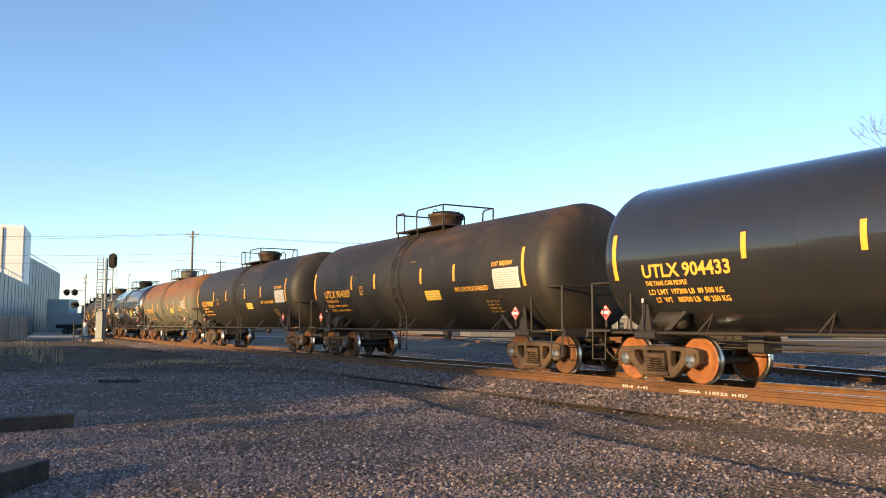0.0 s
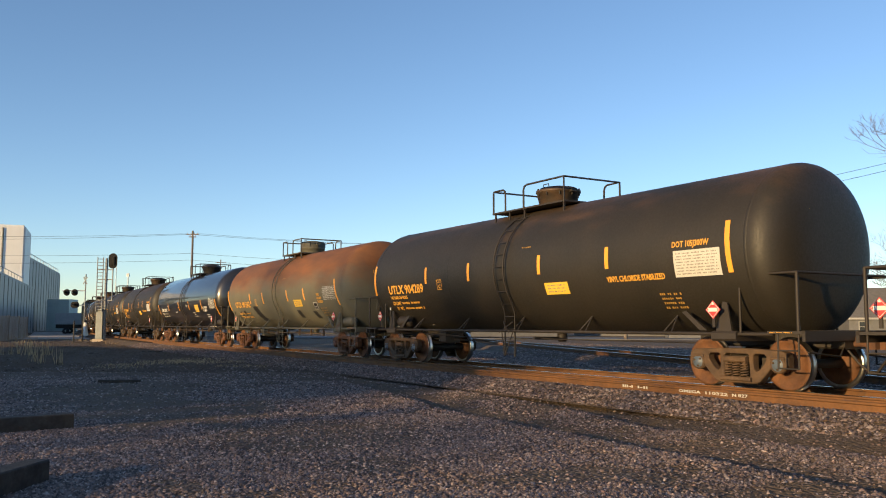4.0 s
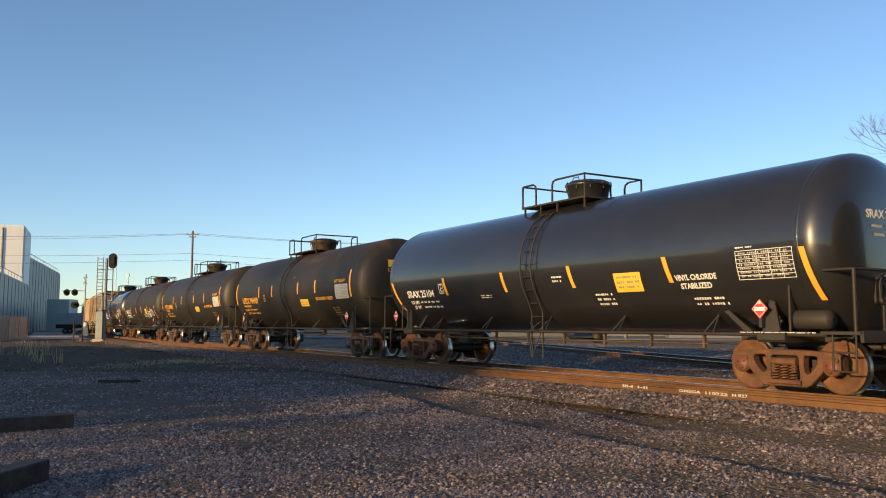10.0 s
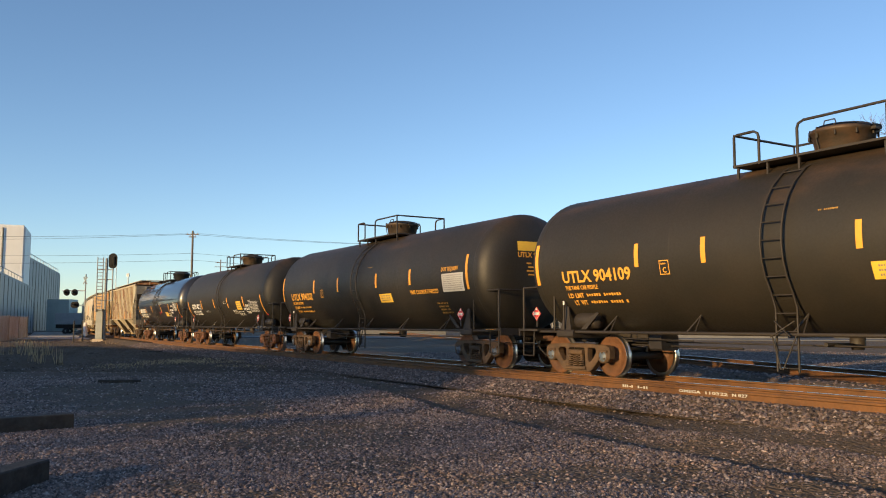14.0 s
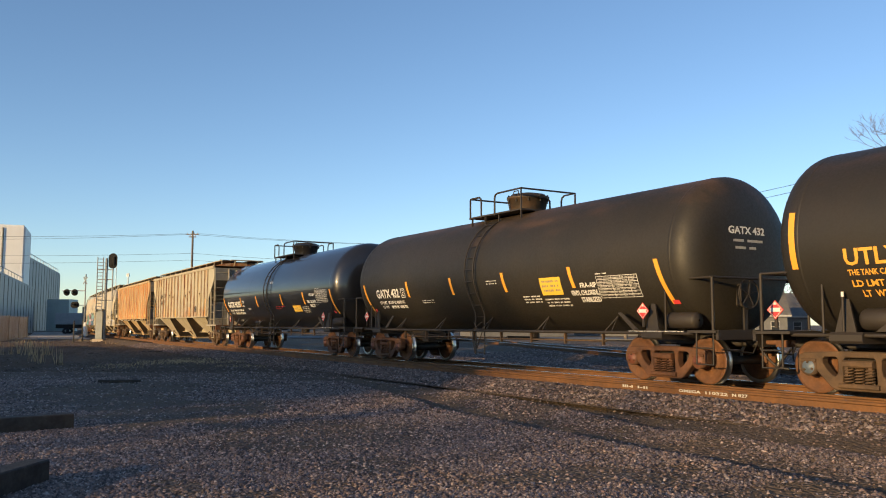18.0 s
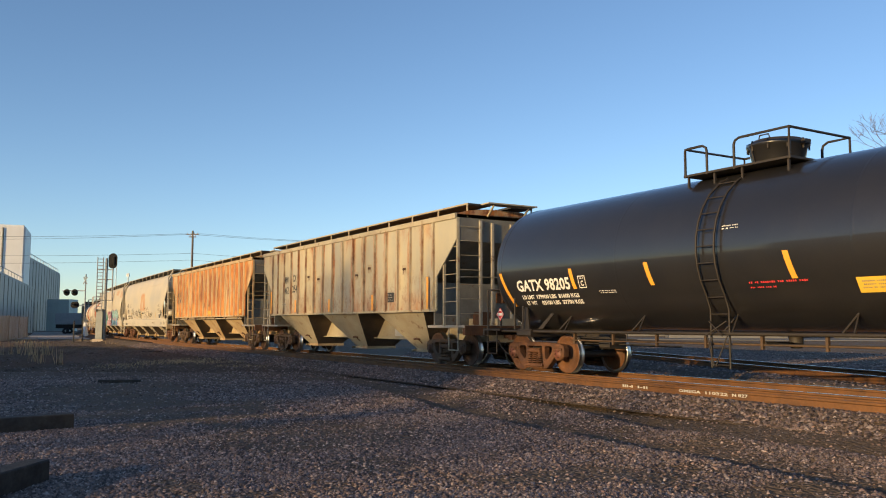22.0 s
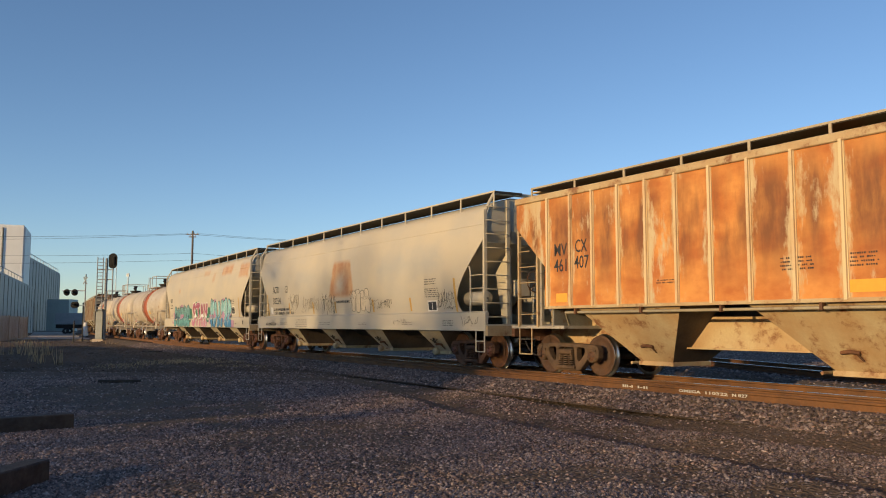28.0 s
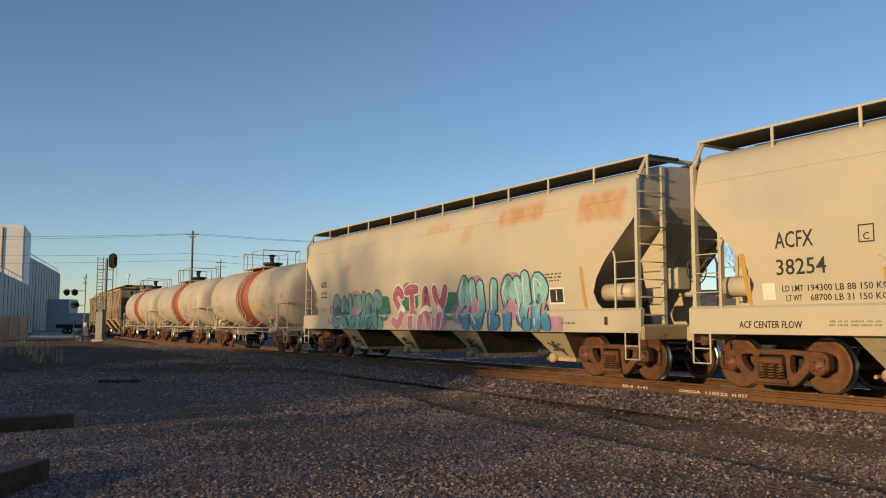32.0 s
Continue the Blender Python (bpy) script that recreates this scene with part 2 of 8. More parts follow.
def post_paint(clean, rust, lo, hi):
    def build(nt, bsdf):
        r = noise_fac(nt, shifted(nt, (1.0, 1.0, 0.5)), 2.2, 9, 0.72, 0.40, 0.62)
        r = math_node(nt, "MULTIPLY", r, own_random(nt, lo, hi))
        dark = noise_fac(nt, shifted(nt, (1.0, 1.0, 0.8)), 3.0, 8, 0.7, 0.56, 0.66)
        c = mix(nt, r, clean, rust)
        c = mix(nt, math_node(nt, "MULTIPLY", dark, r), c, (0.075, 0.032, 0.018))
        nt.links.new(c, bsdf.inputs["Base Color"])
        bsdf.inputs["Roughness"].default_value = 0.7
    return build


M["post_rust"] = material("rusty_post_paint", post_paint((0.40, 0.355, 0.25), (0.20, 0.068, 0.018), -0.35, 0.55))
M["post_cream"] = material("cream_post_paint", post_paint((0.60, 0.48, 0.28), (0.36, 0.15, 0.045), 0.2, 2.0))
M["cream_bay"] = material("dirty_cream_paint", painted((0.42, 0.37, 0.26), (0.35, 0.29, 0.19), 0.65, spots=0.18, spot_color=(0.18, 0.10, 0.05), grain=1.4))
# Darker grey with brown spots for slope sheets and bulkheads.
M["dark_end"] = material("dark_grey_end_paint", painted((0.20, 0.19, 0.16), (0.13, 0.12, 0.10), 0.7, spots=0.25, spot_color=(0.12, 0.06, 0.03), grain=1.5))
# Dark brown bay colour with the end faces' shade put in, plus rust spots.
M["bay_end"] = material("shaded_brown_bay_end", painted((0.115, 0.080, 0.050), (0.065, 0.048, 0.034), 0.8, spots=0.2, spot_color=(0.10, 0.045, 0.02), grain=2.0))
M["spray_amber"] = material("amber_spray_paint", plain((0.60, 0.27, 0.03), 0.5))


def box_mask(nt, v, x0, x1, z0, z1, soft, wob, taper=0.0):
    """1 inside a soft-edged upright rectangle whose edge wanders."""
    x, z = axis_value(nt, v, 0), axis_value(nt, v, 2)
    x = math_node(nt, "ADD", x, math_node(nt, "MULTIPLY", wob, soft * 2.5))
    z = math_node(nt, "ADD", z, math_node(nt, "MULTIPLY", wob, soft * 1.5))
    if taper:
        k = math_node(nt, "MULTIPLY", math_node(nt, "SUBTRACT", z, z0), taper)
        xl, xr = math_node(nt, "SUBTRACT", x, k), math_node(nt, "ADD", x, k)
    else:
        xl = xr = x
    out = None
    for val, a, b in ((xl, x0, x0 + soft), (xr, x1, x1 - soft), (z, z0, z0 + soft), (z, z1, z1 - soft)):
        r = ramp01(nt, val, a, b)
        out = r if out is None else math_node(nt, "MULTIPLY", out, r)
    return out


def smooth_hopper(stains, patches):
    """Cream paint with repainted greyish areas and rust blooms at given places."""
    def build(nt, bsdf):
        v = coords(nt)
        n1 = node(nt, "ShaderNodeTexNoise", Scale=1.7, Detail=9.0, Roughness=0.7)
        nt.links.new(v, n1.inputs["Vector"])
        wob = math_node(nt, "SUBTRACT", n1.outputs["Fac"], 0.5)
        c = mix(nt, noise_fac(nt, v, 0.45, 6, 0.55, 0.40, 0.62), (0.50, 0.44, 0.32), (0.44, 0.40, 0.315))
        for x0, x1, z0, z1 in patches:
            c = mix(nt, math_node(nt, "MULTIPLY", box_mask(nt, v, x0, x1, z0, z1, 0.55, wob), 0.55), c, (0.335, 0.340, 0.330))
        cloud = noise_fac(nt, coords(nt, (0.35, 1, 0.9)), 1.1, 7, 0.6, 0.50, 0.66)
        c = mix(nt, math_node(nt, "MULTIPLY", cloud, 0.28), c, (0.36, 0.355, 0.33))
        for x0, x1, z0, z1, k in stains:
            rust = mix(nt, noise_fac(nt, coords(nt, (1.2, 1, 0.6)), 2.2, 9, 0.72, 0.40, 0.66), (0.50, 0.30, 0.13), (0.40, 0.155, 0.04))
            mask = math_node(nt, "MULTIPLY", box_mask(nt, v, x0, x1, z0, z1, 0.16, wob, 0.28 if k > 0.8 else 0.0), k)
            if k > 0.8:
                hollow = math_node(nt, "MULTIPLY", box_mask(nt, v, x0 + 0.42, x1 - 0.55, z0 + 0.1, z1 - 0.38, 0.40, wob, 0.22), 0.85)
                mask = math_node(nt, "MULTIPLY", mask, math_node(nt, "SUBTRACT", 1.0, hollow))
            c = mix(nt, mask, c, rust)
        sp = noise_fac(nt, v, 3.1, 10, 0.75, 0.66, 0.80)
        c = mix(nt, math_node(nt, "MULTIPLY", sp, 0.5), c, (0.34, 0.20, 0.09))
        nt.links.new(c, bsdf.inputs["Base Color"])
        bsdf.inputs["Roughness"].default_value = 0.5
        bump(nt, bsdf, n1.outputs["Fac"], 0.04, 0.02)
    return build


M["cream"] = material("cream_paint_with_a_rust_patch", smooth_hopper([(-1.25, 1.05, 2.05, 3.42, 0.95)], [(2.5, 7.0, 2.4, 3.5), (-8.5, -6.0, 2.9, 3.6), (-4.9, -2.0, 2.5, 3.4)]))
M["cream_rust"] = material("cream_paint_with_rust_under_the_eaves", smooth_hopper([(3.9, 5.9, 3.55, 4.15, 0.7), (7.0, 8.7, 3.3, 4.1, 0.7), (-5.3, -4.8, 2.9, 3.3, 0.6), (0.2, 1.6, 3.7, 4.1, 0.5), (2.2, 2.8, 3.3, 3.9, 0.4)], [(-3.4, -2.9, 2.3, 4.0), (-2.8, 1.0, 2.4, 3.3)]))
for key, col in (("teal", (0.10, 0.30, 0.33)), ("teal_light", (0.30, 0.52, 0.52)), ("sky_blue", (0.12, 0.28, 0.46)), ("pink", (0.42, 0.12, 0.17)), ("lilac", (0.42, 0.24, 0.34)), ("lime", (0.42, 0.40, 0.08)), ("outline", (0.05, 0.09, 0.11)), ("spray_white", (0.68, 0.68, 0.66)), ("green_spray", (0.06, 0.20, 0.12))):
    M["spray_" + key] = material(key + "_spray_paint", plain(col, 0.5, vary=0.45, scale=3.0))
def spray_fade(low, high, z0, z1):
    """Sprayed colour that changes from the foot of the letters to their tops."""
    def build(nt, bsdf):
        v = coords(nt)
        z = math_node(nt, "ADD", axis_value(nt, v, 2), math_node(nt, "MULTIPLY", noise_fac(nt, v, 2.4, 5), 0.35))
        c = mix(nt, ramp01(nt, z, z0, z1), low, high)
        nt.links.new(mix(nt, math_node(nt, "MULTIPLY", noise_fac(nt, v, 5.0, 5), 0.3), c, tuple(q * 0.5 for q in low)), bsdf.inputs["Base Color"])
        bsdf.inputs["Roughness"].default_value = 0.5
    return build


M["spray_teal_fade"] = material("teal_faded_spray_paint", spray_fade((0.13, 0.34, 0.34), (0.16, 0.30, 0.29), 1.2, 2.2))
M["spray_blue_fade"] = material("blue_to_teal_spray_paint", spray_fade((0.06, 0.20, 0.40), (0.27, 0.52, 0.52), 1.4, 2.0))
M["spray_pink_fade"] = material("pink_to_red_spray_paint", spray_fade((0.48, 0.20, 0.27), (0.34, 0.09, 0.13), 1.4, 2.1))
M["marker_black"] = material("black_marker_line", plain((0.05, 0.05, 0.05), 0.6))
M["spray_bone"] = material("bone_white_spray_paint", plain((0.58, 0.50, 0.36), 0.5, vary=0.15))
M["stripe_old"] = material("faded_ochre_stripe", plain((0.50, 0.30, 0.05), 0.55, vary=0.3))
M["wall_blue"] = material("blue_grey_ribbed_cladding", painted((0.21, 0.245, 0.27), (0.175, 0.205, 0.225), 0.5, grain=0.3, streak=0.25, spot_color=(0.20, 0.22, 0.23)))
M["wall_teal"] = material("teal_grey_cladding", painted((0.50, 0.58, 0.56), (0.44, 0.51, 0.49), 0.55, grain=0.5))
M["wall_white"] = material("white_sheet_cladding", painted((0.80, 0.80, 0.78), (0.74, 0.74, 0.72), 0.5, grain=0.3))
M["wall_tan"] = material("rust_stained_concrete", painted((0.36, 0.29, 0.21), (0.46, 0.39, 0.31), 0.8, spots=0.2, spot_color=(0.20, 0.11, 0.05), streak=0.5, grain=0.4))
M["roofing"] = material("grey_shingle_roof", painted((0.12, 0.115, 0.11), (0.16, 0.15, 0.14), 0.85, grain=3))
M["house_grey"] = material("grey_house_siding", painted((0.15, 0.15, 0.15), (0.12, 0.12, 0.12), 0.75, grain=2))
M["trim_white"] = material("weathered_house_trim", plain((0.36, 0.35, 0.33), 0.6))
M["glass"] = material("dark_window_glass", plain((0.03, 0.035, 0.04), 0.08))
M["galvanised"] = material("galvanised_steel", plain((0.42, 0.44, 0.45), 0.45, 0.6))
M["aluminium_paint"] = material("aluminium_painted_steel", painted((0.46, 0.47, 0.47), (0.38, 0.39, 0.40), 0.5, grain=2))
M["signal_black"] = material("flat_black_signal_paint", plain((0.004, 0.004, 0.004), 0.85))
M["wood_pole"] = material("grey_weathered_pole", painted((0.16, 0.125, 0.10), (0.11, 0.09, 0.07), 0.85, grain=3))
M["wire"] = material("dark_overhead_wire", plain((0.04, 0.04, 0.045), 0.6))
M["bark"] = material("grey_brown_bark", painted((0.13, 0.105, 0.085), (0.19, 0.16, 0.13), 0.9, grain=4, bump_s=0.4))
M["dry_grass"] = material("dry_tan_grass", plain((0.48, 0.36, 0.20), 0.8, vary=0.4))
M["pale_road"] = material("pale_worn_asphalt", painted((0.12, 0.12, 0.125), (0.15, 0.15, 0.15), 0.85, grain=0.4))
M["tyre"] = material("black_rubber", plain((0.02, 0.02, 0.02), 0.8))


def stone_mat(nt, bsdf, lift=1.0):
    g = nt.nodes.new("ShaderNodeNewGeometry")
    cr = node(nt, "ShaderNodeValToRGB")
    r = cr.color_ramp
    r.elements[0].color, r.elements[1].color = (0.035, 0.028, 0.025, 1), (0.50, 0.43, 0.39, 1)
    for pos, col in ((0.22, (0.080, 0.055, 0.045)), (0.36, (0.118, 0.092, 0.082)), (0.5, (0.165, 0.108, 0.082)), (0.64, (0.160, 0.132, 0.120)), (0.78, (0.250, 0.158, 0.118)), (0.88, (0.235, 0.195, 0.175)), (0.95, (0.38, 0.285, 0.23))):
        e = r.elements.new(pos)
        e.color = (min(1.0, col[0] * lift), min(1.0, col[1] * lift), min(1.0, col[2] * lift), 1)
    nt.links.new(g.outputs["Random Per Island"], cr.inputs[0])
    c = mix(nt, math_node(nt, "MULTIPLY", noise_fac(nt, coords(nt, world_space=True), 60, 4), 0.35), cr.outputs[0], (0.13, 0.10, 0.085))
    nt.links.new(c, bsdf.inputs["Base Color"])
    bsdf.inputs["Roughness"].default_value = 0.85


M["stone"] = material("crushed_granite_stones", lambda nt, bsdf: stone_mat(nt, bsdf, 1.42))
# Lighter copy for the far yard: its too-deep shade is brightened by colour.
M["stone_pale"] = material("shade_lifted_granite_stones", lambda nt, bsdf: stone_mat(nt, bsdf, 1.55))
M["clod"] = material("dry_earth_clods", painted((0.135, 0.098, 0.066), (0.085, 0.060, 0.040), 0.9, grain=0.7))
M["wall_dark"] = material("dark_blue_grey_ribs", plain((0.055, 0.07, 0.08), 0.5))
M["pale_dust"] = material("pale_dusty_road", painted((0.44, 0.39, 0.33), (0.36, 0.32, 0.27), 0.9, grain=0.3))
M["wheel_orange"] = material("fresh_rust_wheel_plate", painted((0.32, 0.110, 0.022), (0.20, 0.065, 0.016), 0.7, grain=3, bump_s=0.3))
M["letter_faint"] = material("worn_yellow_lettering", plain((0.42, 0.24, 0.045), 0.6, vary=0.4))
M["letter_worn"] = material("worn_white_lettering", plain((0.50, 0.48, 0.43), 0.6, vary=0.4))
M["case_grey"] = material("grey_green_case_paint", painted((0.27, 0.29, 0.28), (0.22, 0.235, 0.225), 0.55, grain=2))
# Near-black grating: the shade under the boards is put into its colour.
M["board_shaded"] = material("shade_dark_walkway_grating", plain((0.035, 0.034, 0.033), 0.75, vary=0.5, scale=14))
M["signal_grey"] = material("dull_grey_signal_steel", plain((0.22, 0.23, 0.235), 0.55, 0.2))

# ---- mesh building ----
class Shape:
    """Collects faces of one mesh part, with smooth flags and material slots."""

    def __init__(self):
        self.v, self.f, self.smooth, self.slot = [], [], [], []

    def add(self, verts, faces, smooth=False, slot=0):
        n = len(self.v)
        self.v += [tuple(p) for p in verts]
        for fc in faces:
            self.f.append([i + n for i in fc])
            self.smooth.append(smooth)
            self.slot.append(slot)
        return self

    def box(self, x0, x1, y0, y1, z0, z1, slot=0, bevel=0.0):
        if bevel:
            b = bevel
            prof = [(y0 + b, z0), (y1 - b, z0), (y1, z0 + b), (y1, z1 - b), (y1 - b, z1), (y0 + b, z1), (y0, z1 - b), (y0, z0 + b)]
            return self.prism([(0, p[0], p[1]) for p in prof], (x0, 0, 0), (x1, 0, 0), slot)
        v = [(x, y, z) for x in (x0, x1) for y in (y0, y1) for z in (z0, z1)]
        return self.add(v, [(0, 1, 3, 2), (4, 6, 7, 5), (0, 4, 5, 1), (2, 3, 7, 6), (0, 2, 6, 4), (1, 5, 7, 3)], slot=slot)

    def prism(self, poly, a, b, slot=0, smooth=False):
        """A polygon swept from offset a to offset b, capped."""
        n = len(poly)
        va = [tuple(p[i] + a[i] for i in range(3)) for p in poly]
        vb = [tuple(p[i] + b[i] for i in range(3)) for p in poly]
        sides = [(i, (i + 1) % n, n + (i + 1) % n, n + i) for i in range(n)]
        self.add(va + vb, sides, smooth, slot)
        self.add(va, [tuple(range(n))[::-1]], False, slot)
        return self.add(vb, [tuple(range(n))], False, slot)

    def tube(self, pts, r, n=6, slot=0, caps=True):
        pts = [Vector(p) for p in pts]
        rings, ref = [], None
        for i, p in enumerate(pts):
            d = (pts[min(i + 1, len(pts) - 1)] - pts[max(i - 1, 0)]).normalized()
            if ref is None:
                ref = d.orthogonal().normalized()
            ref = (ref - d * ref.dot(d)).normalized()
            w = d.cross(ref)
            rr = r[i] if isinstance(r, (list, tuple)) else r
            rings.append([p + (ref * math.cos(2 * math.pi * k / n) + w * math.sin(2 * math.pi * k / n)) * rr for k in range(n)])
        v = [q for ring in rings for q in ring]
        f = [(i * n + k, i * n + (k + 1) % n, (i + 1) * n + (k + 1) % n, (i + 1) * n + k) for i in range(len(pts) - 1) for k in range(n)]
        self.add(v, f, True, slot)
        if caps:
            self.add(rings[0], [tuple(range(n))[::-1]], False, slot)
            self.add(rings[-1], [tuple(range(n))], False, slot)
        return self

    def lathe(self, prof, centre, axis="x", n=32, slots=None, smooth=True, a0=0.0, a1=2 * math.pi):
        """Profile of (along, radius) turned round an axis through centre."""
        full = abs(a1 - a0) > 6.28
        m = n if full else n + 1
        v = []
        for t, r in prof:
            for k in range(m):
                a = a0 + (a1 - a0) * k / n
                c, s = math.cos(a) * r, math.sin(a) * r
                o = {"x": (t, c, s), "y": (s, t, c), "z": (c, s, t)}[axis]
                v.append((centre[0] + o[0], centre[1] + o[1], centre[2] + o[2]))
        for i in range(len(prof) - 1):
            f = []
            for k in range(n):
                k2 = (k + 1) % m
                f.append((i * m + k, i * m + k2, (i + 1) * m + k2, (i + 1) * m + k))
            if i == 0:
                base = len(self.v)
                self.v += v
            for fc in f:
                self.f.append([j + base for j in fc])
                self.smooth.append(smooth)
                self.slot.append(slots[i] if slots else 0)
        return self

    def mesh(self, name, mats):
        me = bpy.data.meshes.new(name)
        me.from_pydata(self.v, [], self.f)
        for m in mats if isinstance(mats, (list, tuple)) else [mats]:
            me.materials.append(m)
        me.polygons.foreach_set("use_smooth", self.smooth)
        me.polygons.foreach_set("material_index", self.slot)
        me.validate()
        me.update()
        return me


def part(name, shape, mats, parent, label="", at=None):
    ob = new(name, shape if isinstance(shape, bpy.types.Mesh) else shape.mesh(name, mats))
    ob.parent = parent
    if at is not None:
        ob.matrix_basis = at
    if label:
        ob["label"] = label
    return ob


def thing(name, label, category, group="", at=None, shape=None, mats=None, kind=""):
    ob = new(name, shape.mesh(name, mats) if shape else None)
    if not shape:
        ob.empty_display_size = 0.2
    if at is not None:
        ob.matrix_basis = at
    return tagged(ob, label, category, group, kind)


FONT_MESHES = {}


def text_mesh(body, size, mat, wide=1.0):
    """Flat lettering as a mesh in its own x-y plane, from its left foot."""
    key = (body, size, mat.name, wide)
    if key not in FONT_MESHES:
        c = bpy.data.curves.new("lettering", "FONT")
        c.body, c.size, c.resolution_u, c.extrude = body, size, 2, 0.0015
        c.offset = size * (0.006 if "black" in mat.name else 0.026)
        ob = bpy.data.objects.new("lettering", c)
        me = bpy.data.meshes.new_from_object(ob)
        bpy.data.objects.remove(ob)
        me.transform(Matrix.Diagonal((wide, 1, 1, 1)))
        me.materials.clear()
        me.materials.append(mat)
        FONT_MESHES[key] = me
    return FONT_MESHES[key]

# ---- the place ----
def ground_material(nt, bsdf):
    v = coords(nt, world_space=True)
    big = noise_fac(nt, v, 0.16, 5, 0.6, 0.42, 0.60)
    mid = noise_fac(nt, v, 0.9, 6, 0.6, 0.38, 0.62)
    vor = node(nt, "ShaderNodeTexVoronoi", Scale=17.0, Randomness=1.0)
    nt.links.new(v, vor.inputs["Vector"])
    stone = node(nt, "ShaderNodeValToRGB")
    cr = stone.color_ramp
    cr.elements[0].color, cr.elements[1].color = (0.045, 0.034, 0.028, 1), (0.16, 0.128, 0.115, 1)
    e = cr.elements.new(0.5)
    e.color = (0.085, 0.064, 0.055, 1)
    sep = nt.nodes.new("ShaderNodeSeparateColor")
    nt.links.new(vor.outputs["Color"], sep.inputs[0])
    nt.links.new(sep.outputs[0], stone.inputs[0])
    dirt = mix(nt, noise_fac(nt, v, 6, 8, 0.7), (0.060, 0.037, 0.017), (0.140, 0.090, 0.042))
    crumb = noise_fac(nt, v, 38, 4, 0.6, 0.52, 0.62)
    dirt = mix(nt, math_node(nt, "MULTIPLY", crumb, 0.5), dirt, (0.165, 0.115, 0.072))
    dirt = mix(nt, math_node(nt, "MULTIPLY", big, 0.45), dirt, (0.130, 0.098, 0.066))
    c = mix(nt, math_node(nt, "MULTIPLY_ADD", mid, 0.5), stone.outputs[0], dirt)
    c.node.inputs[0].links[0].from_node.inputs[2].default_value = 0.45
    nt.links.new(c, bsdf.inputs["Base Color"])
    bsdf.inputs["Roughness"].default_value = 0.9
    h = math_node(nt, "SUBTRACT", 1.0, vor.outputs["Distance"])
    bump(nt, bsdf, h, 0.8, 0.035)


M["ground"] = material("gravel_and_dirt_ground", ground_material)


def along(x, y):
    """Metres along the near, nearly straight part of the line."""
    return (10.209 - x) * 0.526 + (y - 9.647) * 0.850


def lateral(x, y):
    """Metres from the main track's middle towards the viewer's side."""
    s = along(x, y)
    cx, cy, h = track(max(-50.0, min(300.0, s)))
    s += (x - cx) * math.sin(h) + (y - cy) * math.cos(h)
    cx, cy, h = track(max(-50.0, min(300.0, s)))
    return -(x - cx) * math.cos(h) + (y - cy) * math.sin(h)


LANE_S = [-5.0, 2.87, 4.68, 6.2, 9.8, 12.4, 16.0, 21.0]
LANES = ([4.2, 4.22, 4.24, 4.22, 3.30, 3.1, 3.0, 3.0], [6.1, 6.03, 5.92, 5.85, 5.50, 5.1, 4.28, 3.6])


def lane_offset(s, l, k):
    """Metres from a wheel lane's near edge, towards the track."""
    return float(np.interp(s, LANE_S, LANES[k])) + 0.10 * noise.noise((s * 0.5, k * 9.0, 0)) - l


def height(x, y):
    """Ground level: nearly flat, a little rough, with two wheel lanes beside the track and a ditch."""
    z = 0.05 * noise.noise((x * 0.23, y * 0.23, 3.0)) + 0.02 * noise.noise((x * 0.9, y * 0.9, 7.0))
    if y > 26 and x < 0:
        z += 0.07 * min(1.0, (y - 26) / 10) * noise.noise((x * 0.8, y * 0.5, 11.0))
    if 4 < y < 45 and -22 < x < 20:
        s, l = along(x, y), lateral(x, y)
        if s < 20:
            for k, deep in ((0, 0.12), (1, 0.10)):
                q = lane_offset(s, l, k)
                if -0.7 < q < 1.5:
                    z += deep * float(np.interp(q, [-0.7, -0.25, 0.0, 0.16, 0.75, 1.5], [0.0, 0.40, 0.45, -0.75, -0.45, 0.0])) * float(np.interp(s, [14, 20], [1, 0]))
        e = ((x + 17.6) / 2.4) ** 2 + ((y - 35.5) / 6.0) ** 2
        if e < 1.6:
            z -= 0.50 * math.exp(-1.6 * e * e)
    return z


def bareness(x, y):
    """0 where crushed stone covers the yard, 1 on bare trodden dirt."""
    s, l = along(x, y), lateral(x, y)
    d = 0.62 * noise.noise((x * 0.24 + 3.1, y * 0.24, 1.5)) + 0.45 * noise.noise((x * 0.95, y * 0.95, 4.0)) + 0.22 * noise.noise((x * 2.6, y * 2.6, 9.0))
    b = float(np.interp(d, [-0.14, 0.20], [0.0, 0.93]))
    for k, wide in ((0, 1.75), (1, 0.85)):
        q = lane_offset(s, l, k)
        b = max(b, float(np.interp(q, [-0.08, 0.05, wide, wide + 0.5], [0, 1, 0.93, 0])) if s < 20 else 0)
    e = math.hypot((x + 1.9) / 2.0, (y - 12.6) / 2.6)
    b = max(b, float(np.interp(e + 0.5 * d, [0.5, 1.0], [0.85, 0.0])))
    e = math.hypot((x + 0.8) / 1.1, (y - 9.7) / 0.8)
    b = max(b, float(np.interp(e + 0.6 * d, [0.5, 1.1], [0.80, 0.0])))
    if y > 30:
        b = max(b, min(0.8, (y - 30) / 8))
    return b


